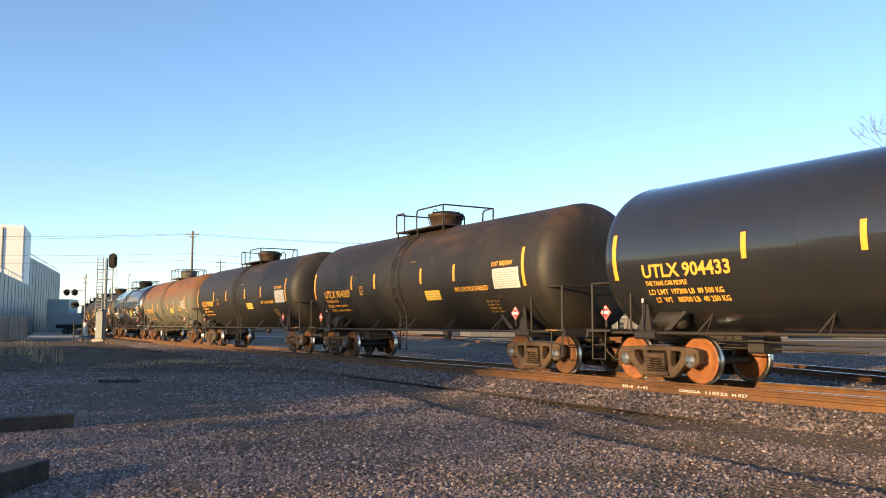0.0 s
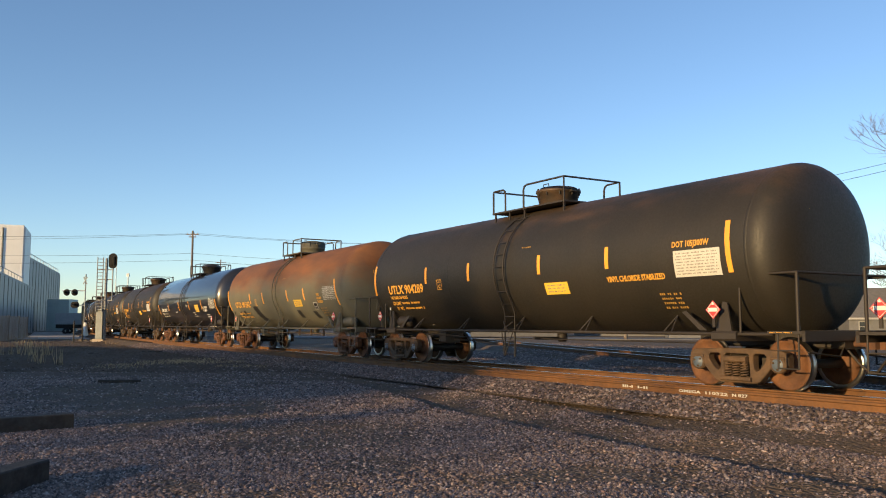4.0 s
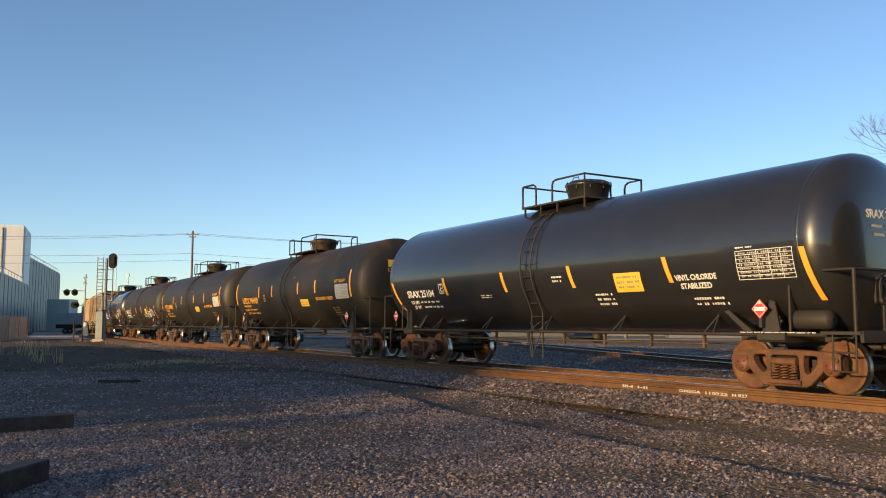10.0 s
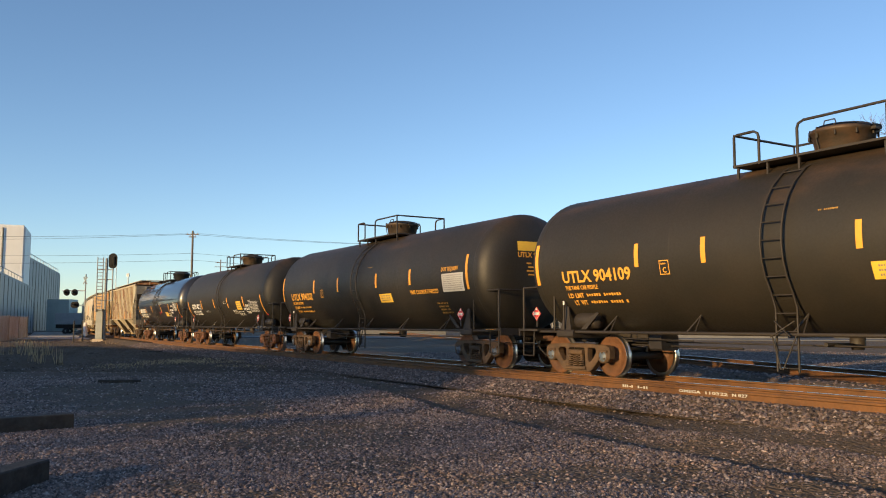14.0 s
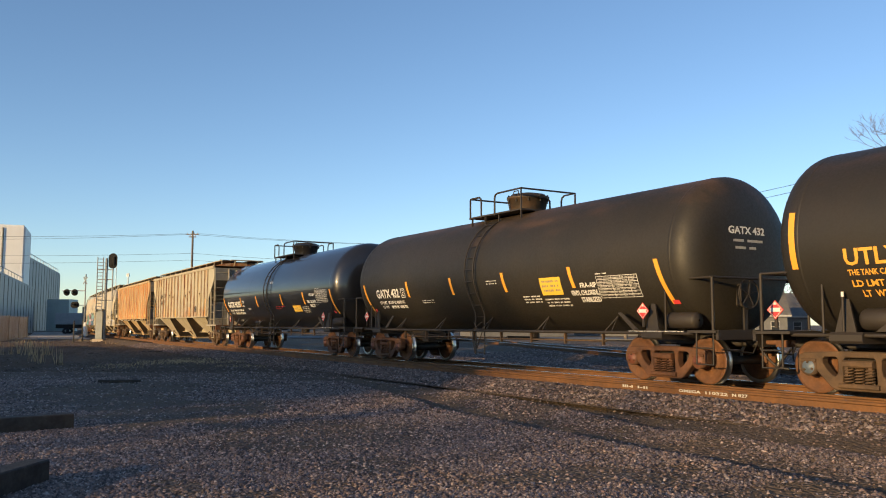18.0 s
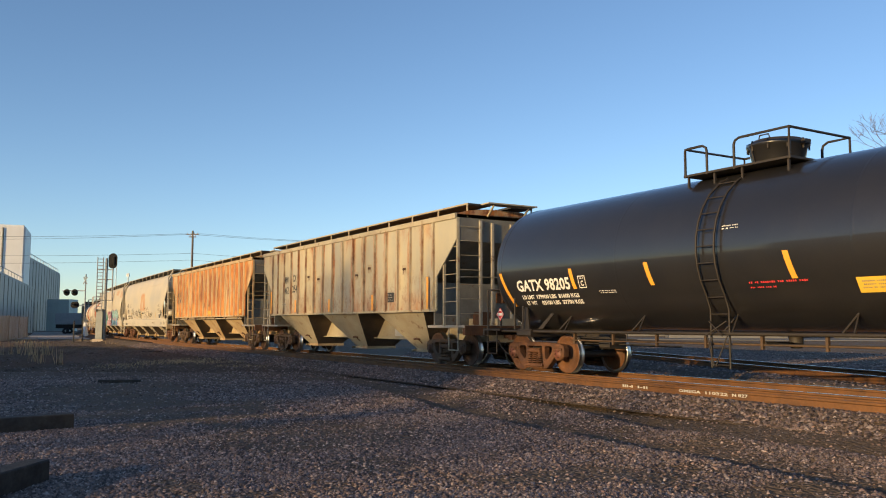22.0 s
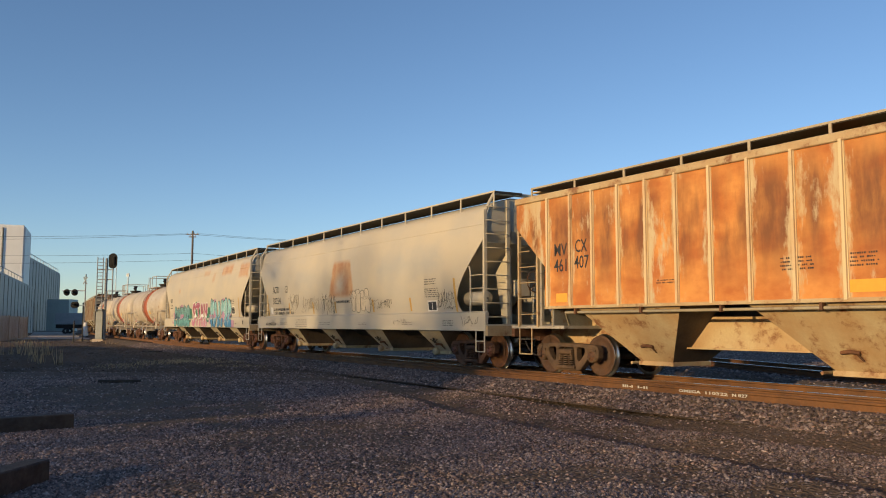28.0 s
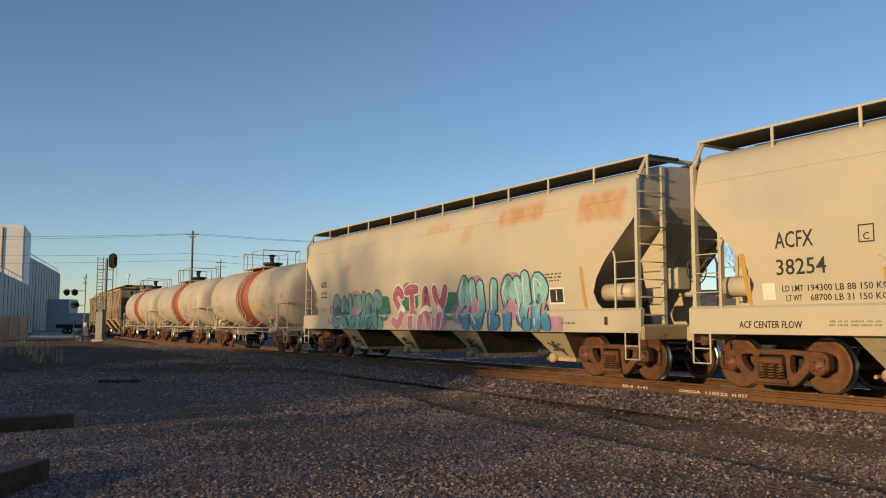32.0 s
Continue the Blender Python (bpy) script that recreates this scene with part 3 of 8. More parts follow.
def ground_sheet():
    xs = sorted(set([-3000, -1500, -800, -400, -250] + list(np.arange(-150, -22, 4.0)) + list(np.arange(-22, -6, 0.5)) + list(np.arange(-6, 12, 0.12)) + list(np.arange(12, 20, 0.5)) + list(np.arange(20, 121, 4.0)) + [250, 400, 800, 1500, 3000]))
    ys = sorted(set([-3000, -1500, -800, -400, -200] + list(np.arange(-100, 4, 4.0)) + list(np.arange(4, 8, 0.5)) + list(np.arange(8, 20, 0.12)) + list(np.arange(20, 44, 0.5)) + list(np.arange(44, 200, 4.0)) + [250, 400, 800, 1500, 3000]))
    v = [(x, y, height(x, y)) for y in ys for x in xs]
    n = len(xs)
    s = Shape()
    s.add(v, [(j * n + i, j * n + i + 1, (j + 1) * n + i + 1, (j + 1) * n + i) for j in range(len(ys) - 1) for i in range(n - 1)], True)
    thing("ground", "grey-brown gravel and dirt yard beside the tracks", "ground", shape=s, mats=M["ground"], kind="structure")


ground_sheet()

RAIL_PROF = [(-0.07, 0.0), (-0.07, 0.012), (-0.012, 0.03), (-0.010, 0.13), (-0.036, 0.145), (-0.036, 0.176), (-0.030, 0.183), (0.030, 0.183), (0.036, 0.176), (0.036, 0.145), (0.010, 0.13), (0.012, 0.03), (0.07, 0.012), (0.07, 0.0)]


def sweep(points, headings, prof, z, mats, name, top=True):
    """A section swept along a plan line."""
    s = Shape()
    n = len(prof)
    v = []
    for (x, y), h in zip(points, headings):
        for u, w in prof:
            v.append((x - u * math.cos(h), y + u * math.sin(h), z + w))
    for k in range(n):
        k2 = (k + 1) % n
        f = [(i * n + k, i * n + k2, (i + 1) * n + k2, (i + 1) * n + k) for i in range(len(points) - 1)]
        if k == 0:
            base = len(s.v)
            s.v += v
        for q in f:
            s.f.append([j + base for j in q])
            s.smooth.append(False)
            s.slot.append(1 if top and prof[k][1] > 0.17 and prof[k2][1] > 0.17 else 0)
    for ring, flip in ((0, False), (len(points) - 1, True)):
        s.f.append([len(s.v) - len(v) + ring * n + (n - 1 - k if flip else k) for k in range(n)])
        s.smooth.append(False)
        s.slot.append(0)
    return s


MAIN_S = list(np.arange(-56, 322, 3.0))


def main_offset(lat):
    q = [track(s, lat) for s in MAIN_S]
    return [(x, y) for x, y, _ in q], [h for _, _, h in q]


# ballast bed of the main line
pts, hd = main_offset(0)
bed = sweep(pts, hd, [(-2.7, -0.30), (-1.9, -0.02), (1.75, -0.02), (2.6, -0.26)], 0.27, None, "bed", False)
thing("ballast", "grey and pink crushed-stone ballast under the main track", "ballast", shape=bed, mats=M["ground"], kind="structure")
main_track = thing("railway_track", "rusty-sided steel rails on timber sleepers, main track", "railway track", kind="structure")
for lat in (-0.7525, 0.7525):
    p, h = main_offset(lat)
    part("rail", sweep(p, h, RAIL_PROF, RAIL_Z - 0.183, None, "rail"), [M["rail_side"], M["rail_top"]], main_track)
tie_shape = Shape()
tie_shape.box(-0.11, 0.11, -1.3, 1.3, -0.15, 0.0, bevel=0.012)
tie_mesh = tie_shape.mesh("sleeper", [M["tie"]])
for k in range(230):
    x, y, h = track(-4 + 0.52 * k)
    part("sleeper", tie_mesh, None, main_track, at=pose(x, y, RAIL_Z - 0.19, 0, 0, 90 - math.degrees(h)))
# spare rail lying outside the near rail
q = [track(s, 1.22) for s in np.arange(-6, 60, 2.0)]
spare = thing("spare_rail", "rusty spare rail lying along the sleeper ends", "rail", shape=sweep([(x, y) for x, y, _ in q], [h for _, _, h in q], RAIL_PROF, 0.225, None, "rail", False), mats=[M["rail_side"]])
# siding that leaves the main line behind the train
SID = [(13.6 - 0.17 * (t - 3), t) for t in np.arange(3, 130, 3.0)]
siding = thing("siding_track", "rusty siding rails behind the train", "railway track", kind="structure")
bed2 = sweep(SID, [-0.17] * len(SID), [(-2.3, -0.28), (-1.6, -0.02), (1.6, -0.02), (2.3, -0.28)], 0.25, None, "bed", False)
thing("siding_ballast", "dark crushed-stone ballast under the siding", "ballast", shape=bed2, mats=M["ground"], kind="structure")
for lat in (-0.7525, 0.7525):
    part("rail", sweep([(x - lat * math.cos(0.17), y - lat * math.sin(0.17)) for x, y in SID], [-0.17] * len(SID), RAIL_PROF, 0.25, None, "rail"), [M["rail_side"], M["rail_top"]], siding)
for k in range(70):
    t = 6 + k * 0.6
    part("sleeper", tie_mesh, None, siding, at=pose(13.6 - 0.17 * (t - 3), t, 0.25, 0, 0, 90 + math.degrees(0.17)))

from mathutils.geometry import tessellate_polygon
# ---- rolling stock: shared running gear ----
WHEEL_R = 0.457


def wheel_mesh(plate):
    s = Shape()
    prof = [(-0.02, 0.09), (-0.02, 0.13), (0.05, 0.16), (0.03, 0.36), (0.0, 0.40), (0.0, 0.455), (0.012, 0.457), (0.10, 0.463), (0.105, 0.487), (0.135, 0.482), (0.14, 0.40), (0.10, 0.37), (0.11, 0.17), (0.16, 0.13), (0.16, 0.09)]
    s.lathe(prof, (0, 0, 0), "y", 36, [0, 0, 0, 0, 0, 1, 1, 1, 1, 1, 0, 0, 0, 0])
    return s.mesh("wheel", [plate, M["tread"]])


def axle_mesh(mat):
    s = Shape()
    s.lathe([(-1.02, 0.001), (-1.02, 0.075), (-0.8, 0.08), (-0.72, 0.10), (-0.3, 0.085), (0.3, 0.085), (0.72, 0.10), (0.8, 0.08), (1.02, 0.075), (1.02, 0.001)], (0, 0, 0), "y", 14)
    return s.mesh("axle", [mat])


def cap_mesh(mat, rim):
    s = Shape()
    s.lathe([(-0.10, 0.001), (-0.10, 0.055), (-0.085, 0.065), (-0.085, 0.115), (-0.06, 0.125), (0.06, 0.125), (0.06, 0.05)], (0, 0, 0), "y", 20, [0, 0, 0, 1, 1, 1])
    for k in range(3):
        a = 2 * math.pi * k / 3
        s.lathe([(-0.112, 0.001), (-0.112, 0.018), (-0.085, 0.018)], (math.sin(a) * 0.082, 0, math.cos(a) * 0.082), "y", 6, [1, 1])
    return s.mesh("bearing_cap", [mat, rim])


def pierced_plate(s, outer, holes, y0, y1, edge=0.016):
    """A cast plate in the x-z plane with window holes, its front edges eased."""
    def area(lp):
        return sum(p[0] * q[1] - q[0] * p[1] for p, q in zip(lp, lp[1:] + lp[:1]))

    def inset(lp, d):
        out, n = [], len(lp)
        for i in range(n):
            (ax, az), (bx, bz), (cx, cz) = lp[i - 1], lp[i], lp[(i + 1) % n]
            e1, e2 = Vector((bx - ax, bz - az)).normalized(), Vector((cx - bx, cz - bz)).normalized()
            m = Vector((-(e1.y + e2.y), e1.x + e2.x))
            m = m.normalized() if m.length > 1e-4 else Vector((-e1.y, e1.x))
            out.append((bx + m.x * d, bz + m.y * d))
        return out
    outer = outer if area(outer) > 0 else outer[::-1]
    loops = [outer] + [h if area(h) < 0 else h[::-1] for h in holes]
    eased = [inset(lp, edge) for lp in loops]
    for side, y in ((-1, y0), (1, y1)):
        flat = [q for lp in eased for q in lp]
        tri = tessellate_polygon([[Vector((x, z, 0)) for x, z in lp] for lp in eased])
        fs = []
        for f in tri:
            (ax, az), (bx, bz), (cx, cz) = (flat[i] for i in f)
            up = (bx - ax) * (cz - az) - (cx - ax) * (bz - az) > 0
            fs.append(tuple(f) if up == (side < 0) else tuple(f)[::-1])
        s.add([(x, y, z) for x, z in flat], fs)
        for lp, le in zip(loops, eased):
            n = len(lp)
            yi = y + edge * (1 if side < 0 else -1)
            v = [(x, y, z) for x, z in le] + [(x, yi, z) for x, z in lp]
            s.add(v, [(i, (i + 1) % n, n + (i + 1) % n, n + i)[::-side] for i in range(n)], True)
    for lp in loops:
        n = len(lp)
        v = [(x, y0 + edge, z) for x, z in lp] + [(x, y1 - edge, z) for x, z in lp]
        s.add(v, [(i, (i + 1) % n, n + (i + 1) % n, n + i) for i in range(n)])


def frame_mesh(mat):
    """Cast side frame: its middle at x 0, its plane at y 0, heights above the rail."""
    s = Shape()
    half = [(0.0, 0.73), (0.30, 0.73), (0.62, 0.715), (0.96, 0.70), (1.06, 0.66), (1.10, 0.58), (1.09, 0.41), (1.05, 0.38), (1.02, 0.42), (1.02, 0.56), (0.76, 0.56), (0.76, 0.42), (0.72, 0.36), (0.62, 0.26), (0.50, 0.14), (0.42, 0.10), (0.0, 0.10)]
    outer = half + [(-x, z) for x, z in half[::-1] if x > 0]
    spring = [(-0.27, 0.21), (0.27, 0.21), (0.29, 0.24), (0.27, 0.60), (0.24, 0.63), (-0.24, 0.63), (-0.27, 0.60), (-0.29, 0.24)]
    eye = [(0.37, 0.60), (0.41, 0.635), (0.60, 0.63), (0.645, 0.59), (0.64, 0.53), (0.57, 0.43), (0.48, 0.34), (0.42, 0.32), (0.38, 0.36), (0.365, 0.45)]
    pierced_plate(s, outer, [spring, eye, [(-x, z) for x, z in eye]], -0.085, 0.085)
    s.box(-0.34, 0.34, -0.14, 0.14, 0.135, 0.215, bevel=0.02)
    s.box(-0.25, 0.25, -0.145, 0.12, 0.475, 0.585, bevel=0.025)
    for m in (-1, 1):
        s.box(m * 0.20 - 0.03, m * 0.20 + 0.03, -0.12, 0.10, 0.34, 0.48)
        s.box(m * 0.889 - 0.14, m * 0.889 + 0.14, -0.11, 0.11, 0.535, 0.60, bevel=0.02)
        s.lathe([(-0.10, 0.11), (-0.10, 0.150), (0.10, 0.150), (0.10, 0.11)], (m * 0.889, 0, 0.457), "y", 16)
    return s.mesh("side_frame", [mat])


def spring_mesh(mat):
    s = Shape()
    for x in (-0.175, 0.0, 0.175):
        for y in (-0.075, 0.06):
            turns, pts = 5.5, []
            for k in range(56):
                t = k / 55
                pts.append((x + 0.066 * math.cos(6.283 * turns * t), y + 0.066 * math.sin(6.283 * turns * t), 0.215 + 0.255 * t))
            s.tube(pts, 0.015, 5)
    return s.mesh("spring_nest", [mat])


def brake_mesh(mat):
    s = Shape()
    s.box(-0.25, 0.25, -0.95, 0.95, 0.42, 0.62, bevel=0.04)
    for m in (-1, 1):
        s.box(m * 0.36 - 0.04, m * 0.36 + 0.04, -0.85, 0.85, 0.32, 0.42)
        for y in (-0.75, 0.75):
            s.box(m * 0.40 - 0.05, m * 0.40 + 0.05, y - 0.06, y + 0.06, 0.28, 0.56)
    return s.mesh("bolster", [mat])


GEAR = {}
for key, fm, wm, cm, rim in (("rust", "truck_rust", "wheel_rust", "bearing_red", "truck_rust"), ("grime", "truck_grime", "wheel_rust", "bearing", "truck_grime"), ("orange", "truck_grime", "wheel_orange", "bearing", "truck_grime"), ("dull", "truck_grime", "wheel_grime", "truck_rust", "truck_grime")):
    GEAR[key] = dict(frame=frame_mesh(M[fm]), wheel=wheel_mesh(M[wm]), cap=cap_mesh(M[cm], M[rim]), axle=axle_mesh(M["steel_dark"]), spring=spring_mesh(M[fm]), bolster=brake_mesh(M["steel_dark"]))

TRAIN = []


def rolling_car(name, label, category, front, rear, gear):
    """An empty car on its two bogies; returns it and half the distance between bogies."""
    car = thing(name, label, category, "cars of the freight train")
    a = (rear - front) / 2
    g = GEAR[gear]
    axles = []
    for m in (1, -1):
        part("bolster", g["bolster"], None, car, at=pose(m * a, 0, 0))
        for side in (-1, 1):
            fr = part("side_frame", g["frame"], None, car, at=pose(m * a, side * 1.0, 0))
            part("spring_nest", g["spring"], None, fr)
        for ax in (0.889, -0.889):
            x = m * a + ax
            ws = part("wheelset", g["axle"], None, car, at=pose(x, 0, WHEEL_R))
            part("wheel", g["wheel"], None, ws, at=pose(0, -0.815, 0))
            part("wheel", g["wheel"], None, ws, at=pose(0, 0.815, 0, 0, 0, 180))
            part("bearing_cap", g["cap"], None, ws, at=pose(0, -1.02, 0))
            part("bearing_cap", g["cap"], None, ws, at=pose(0, 1.02, 0, 0, 0, 180))
            axles.append((ws, x))
    TRAIN.append((car, front, rear, axles))
    return car, a


def coupler(car, x, m, mat):
    s = Shape()
    s.box(min(x, x - m * 0.35), max(x, x - m * 0.35), -0.09, 0.09, 0.78, 0.96, bevel=0.02)
    s.prism([(x, -0.16, 0), (x + m * 0.16, -0.15, 0), (x + m * 0.20, -0.02, 0), (x + m * 0.08, 0.03, 0), (x + m * 0.15, 0.14, 0), (x, 0.16, 0)][::m], (0, 0, 0.74), (0, 0, 1.0))
    part("coupler", s, mat, car)
    h = Shape()
    h.tube([(x - m * 0.2, -0.35, 0.72), (x - m * 0.02, -0.36, 0.52), (x + m * 0.12, -0.3, 0.38), (x + m * 0.3, -0.2, 0.34)], 0.022, 6)
    part("brake_hose", h, M["steel_dark"], car)


class Side:
    """Maps (x along the car, z above the rail) on a car's near flank to a point lifted off the skin by a little."""

    def __init__(self, kind, r=1.53, zc=2.52, prof=None):
        self.kind, self.r, self.zc, self.prof = kind, r, zc, prof

    def at(self, x, z, lift=0.006):
        if self.kind == "tank":
            c = max(-1.0, min(1.0, (z - self.zc) / self.r))
            a = math.asin(c)
            return (x, -(self.r + lift) * math.cos(a), self.zc + (self.r + lift) * math.sin(a))
        ys = [p[0] for p in self.prof]
        zs = [p[1] for p in self.prof]
        return (x, -(float(np.interp(z, zs, ys)) + lift), z)


def patch(side, x0, x1, z0, z1, n=4, lift=0.006, lean=0.0, thick=0.004):
    """A thin sheet that hugs the flank."""
    s = Shape()
    v, f = [], []
    for l in (lift, lift - thick):
        for i in range(n + 1):
            z = z0 + (z1 - z0) * i / n
            v += [side.at(x0 + lean * (z - z0), z, l), side.at(x1 + lean * (z - z0), z, l)]
    for i in range(n):
        f.append((2 * i, 2 * i + 1, 2 * i + 3, 2 * i + 2))
    s.add(v, f)
    return s


def lettering(car, side, body, x0, x1, z0, cap, mat, name="lettering"):
    """Painted words on the flank from x0 to x1, their feet at z0, cap metres tall."""
    me = text_mesh(body, 1.0, mat).copy()
    n = len(me.vertices)
    co = np.empty(n * 3)
    me.vertices.foreach_get("co", co)
    co = co.reshape(-1, 3)
    w, h = co[:, 0].max() - co[:, 0].min(), 0.69
    k = (x1 - x0) / w
    out = [side.at(x0 + (p[0] - co[:, 0].min()) * k, z0 + p[1] * cap / h, 0.006 + p[2]) for p in co]
    me.vertices.foreach_set("co", np.array(out).ravel())
    me.update()
    return part(name, me, None, car)


def bars(car, side, x0, x1, z0, z1, rows, mat, seed=1, name="small_lettering"):
    """Lines of small print that cannot be read: bars of its size and colour."""
    rnd = random.Random(seed)
    s = Shape()
    h = (z1 - z0) / rows
    step = h * 0.60
    for r in range(rows):
        z = z1 - (r + 1) * h
        x, word = x0 + rnd.uniform(0, 0.04), rnd.randint(2, 7)
        while x < x1 - step:
            if word == 0:
                x, word = x + step, rnd.randint(2, 7)
                continue
            tall = rnd.choice((0.0, 0.0, 0.06))
            p = patch(side, x, x + step * rnd.uniform(0.58, 0.78), z + h * (0.28 + tall), z + h * (0.74 - tall), 1)
            s.add(p.v, p.f)
            x, word = x + step, word - 1
    tagged(part(name, s, mat, car), kind="stuff")


def placard(car, x, y, z, facing=0):
    """A red diamond hazard placard with a white centre bar in a steel holder."""
    s = Shape()
    q = 0.17
    s.prism([(0, 0, -q), (q, 0, 0), (0, 0, q), (-q, 0, 0)], (0, -0.006, 0), (0, 0.004, 0))
    m = pose(x, y, z, 0, 0, facing)
    p = part("placard", s, M["placard_red"], car, "red diamond hazard placard", at=m)
    w = Shape()
    w.box(-0.105, 0.105, -0.012, -0.007, -0.034, 0.034)
    w.prism([(-0.03, 0, 0.09), (0.03, 0, 0.09), (0, 0, 0.14)], (0, -0.012, 0), (0, -0.007, 0))
    for a, b in (((0, -0.145), (0.145, 0)), ((0.145, 0), (0, 0.145)), ((0, 0.145), (-0.145, 0)), ((-0.145, 0), (0, -0.145))):
        w.tube([(a[0], -0.008, a[1]), (b[0], -0.008, b[1])], 0.005, 4)
    part("placard_print", w, M["letter_white"], p)
    h = Shape()
    h.box(-0.03, 0.03, 0.005, 0.03, -0.32, 0.1)
    part("placard_holder", h, M["steel_dark"], p)


def stripes(car, side, items):
    for x, z0, z1, lean in items:
        part("reflective_stripe", patch(side, x - 0.056, x + 0.056, z0, z1, 6, lean=lean), M["stripe"], car, "yellow reflective stripe")


def ladder(car, x, side, z0, z1, out, mat, w=0.42):
    """A ladder that follows the tank's flank."""
    def pt(xx, z):
        p = side.at(xx, max(z, side.zc - side.r * 0.62), out)
        return (xx, p[1], z)
    zs = [z0 + (z1 - z0) * i / 14 for i in range(15)]
    for xx in (x - w / 2, x + w / 2):
        s = Shape()
        s.tube([pt(xx, z) for z in zs], 0.022, 5)
        part("ladder_rail", s, mat, car)
    z = z0 + 0.06
    while z < z1 - 0.05:
        s = Shape()
        s.tube([pt(x - w / 2, z), pt(x + w / 2, z)], 0.013, 5)
        part("rung", s, mat, car)
        z += 0.31


HEAD_DEPTH, HEAD_POW = 0.56, 0.5


def tank_car(label, front, rear, skin, gear="grime", r=1.60, zc=2.55, marks=None, brake=False, dark="steel_dark", deck=None, over=1.32, fitting="dome", band=None, lift_rail=4.72, dx=0.0, bucket=True, xr=1.42, dome_x=0.1):
    car, a = rolling_car("tank_car", label, "tank car", front, rear, gear)
    dk, sk = M[dark], M[skin]
    side = Side("tank", r, zc)
    half = a + over
    depth = HEAD_DEPTH
    body = [(half - depth, r)] + [(half - depth + depth * math.sin(t), r * math.cos(t) ** HEAD_POW) for t in (0.15, 0.32, 0.5, 0.68, 0.86, 1.03, 1.18, 1.32, 1.43, 1.51)] + [(half, 0.001)]
    prof = [(-x, y) for x, y in body[::-1]] + body
    s = Shape()
    s.lathe(prof, (0, 0, zc), "x", 72)
    part("tank", s, sk, car)
    for x, tall in ((-half + depth + 0.08, 0.003), (-half * 0.36, 0.0012), (half * 0.36, 0.0012), (half - depth - 0.08, 0.003)):
        s = Shape()
        s.lathe([(x - 0.03, r + 0.0003), (x - 0.025, r + tall), (x + 0.025, r + tall), (x + 0.03, r + 0.0003)], (0, 0, zc), "x", 72)
        part("jacket_band", s, sk, car)
    if band:
        x0, x1, bm = band
        s = Shape()
        s.lathe([(x0, r + 0.001), (x0, r + 0.006), (x1, r + 0.006), (x1, r + 0.001)], (0, 0, zc), "x", 72)
        part("colour_band", s, M[bm], car, "faded orange-red painted band")
    # underframe
    for m in (-1, 1):
        s = Shape()
        s.box(min(m * (a - 1.5), m * (half + 0.35)), max(m * (a - 1.5), m * (half + 0.35)), -0.33, 0.33, 0.74, 1.06, bevel=0.03)
        part("draft_sill", s, dk, car)
        s = Shape()
        s.box(m * a - 0.28, m * a + 0.28, -1.42, 1.42, 0.86, 1.04, bevel=0.04)
        for y in (-1, 1):
            s.prism([(m * a - 0.20, y * 1.36, 1.04), (m * a + 0.16, y * 1.36, 1.04), (m * a + 0.02, y * 1.30, 1.56), (m * a - 0.08, y * 1.30, 1.58)], (0, -0.015, 0), (0, 0.015, 0))
        part("body_bolster", s, dk, car)
        s = Shape()
        x0, x1 = sorted((m * (half - 0.35), m * (half + 0.38)))
        s.box(x0, x1, -1.45, 1.45, 1.0, 1.05)
        s.box(m * (half + 0.36) - 0.03, m * (half + 0.36) + 0.03, -1.45, 1.45, 0.88, 1.06)
        part("end_platform", s, M[deck or dark], car)
        xe = m * (half + 0.33)
        for y in (-1.40, 1.40):
            s = Shape()
            s.tube([(m * (a + 0.38), y, 1.02), (m * (a + 0.38), y, 1.90), (m * (a + 0.44), y, 2.0), (m * (a + 0.55), y, 2.04), (xe - m * 0.1, y, 2.04)], 0.024, 6)
            s.tube([(xe - m * 0.1, y, 1.02), (xe - m * 0.1, y, 2.04)], 0.03, 6)
            part("end_handrail", s, dk, car)
            s = Shape()
            for xx in (xe - m * 0.1, xe - m * 0.5):
                s.tube([(xx, y, 1.0), (xx, y * 1.01, 0.42)], 0.018, 5)
            for z in (0.42, 0.72):
                s.tube([(xe - m * 0.1, y * 1.01, z), (xe - m * 0.5, y * 1.01, z)], 0.015, 5)
            part("sill_step", s, dk, car)
        s = Shape()
        s.tube([(xe - m * 0.1, -1.40, 2.04), (xe - m * 0.1, 1.40, 2.04)], 0.024, 6)
        part("end_rail", s, dk, car)
        s = Shape()
        s.tube([(xe, -1.3, 0.70), (xe, -0.45, 0.62), (xe, -0.3, 0.82)], 0.016, 5)
        part("uncoupling_lever", s, dk, car)
        coupler(car, m * (half + 0.62), m, M["truck_rust"])
    s = Shape()
    for y in (-1.33, 1.33):
        s.tube([(-half + 0.3, y, 0.99), (half - 0.3, y, 0.99)], 0.035, 6)
    part("side_sill", s, dk, car)
    n = 5
    for k in range(n):
        x = -a * 0.78 + 2 * a * 0.78 * k / (n - 1)
        for y in (-1, 1):
            s = Shape()
            yt = y * (math.sqrt(max(r * r - (1.34 - zc) ** 2, 0.1)) - 0.01)
            s.tube([(x - 0.13, y * 1.335, 0.99), (x, yt, 1.34)], 0.022, 5)
            s.tube([(x, yt, 1.34), (x + 0.09, y * 1.335, 0.99)], 0.016, 5)
            part("sill_bracket", s, dk, car)
    s = Shape()
    s.lathe([(0.72, 0.001), (0.72, 0.10), (0.80, 0.13), (0.98, 0.13), (1.0, 0.001)], (dx + 0.2, 0, 0), "z", 12)
    s.tube([(dx + 0.2, 0, 0.80), (dx + 0.2, -0.9, 0.82)], 0.04, 6)
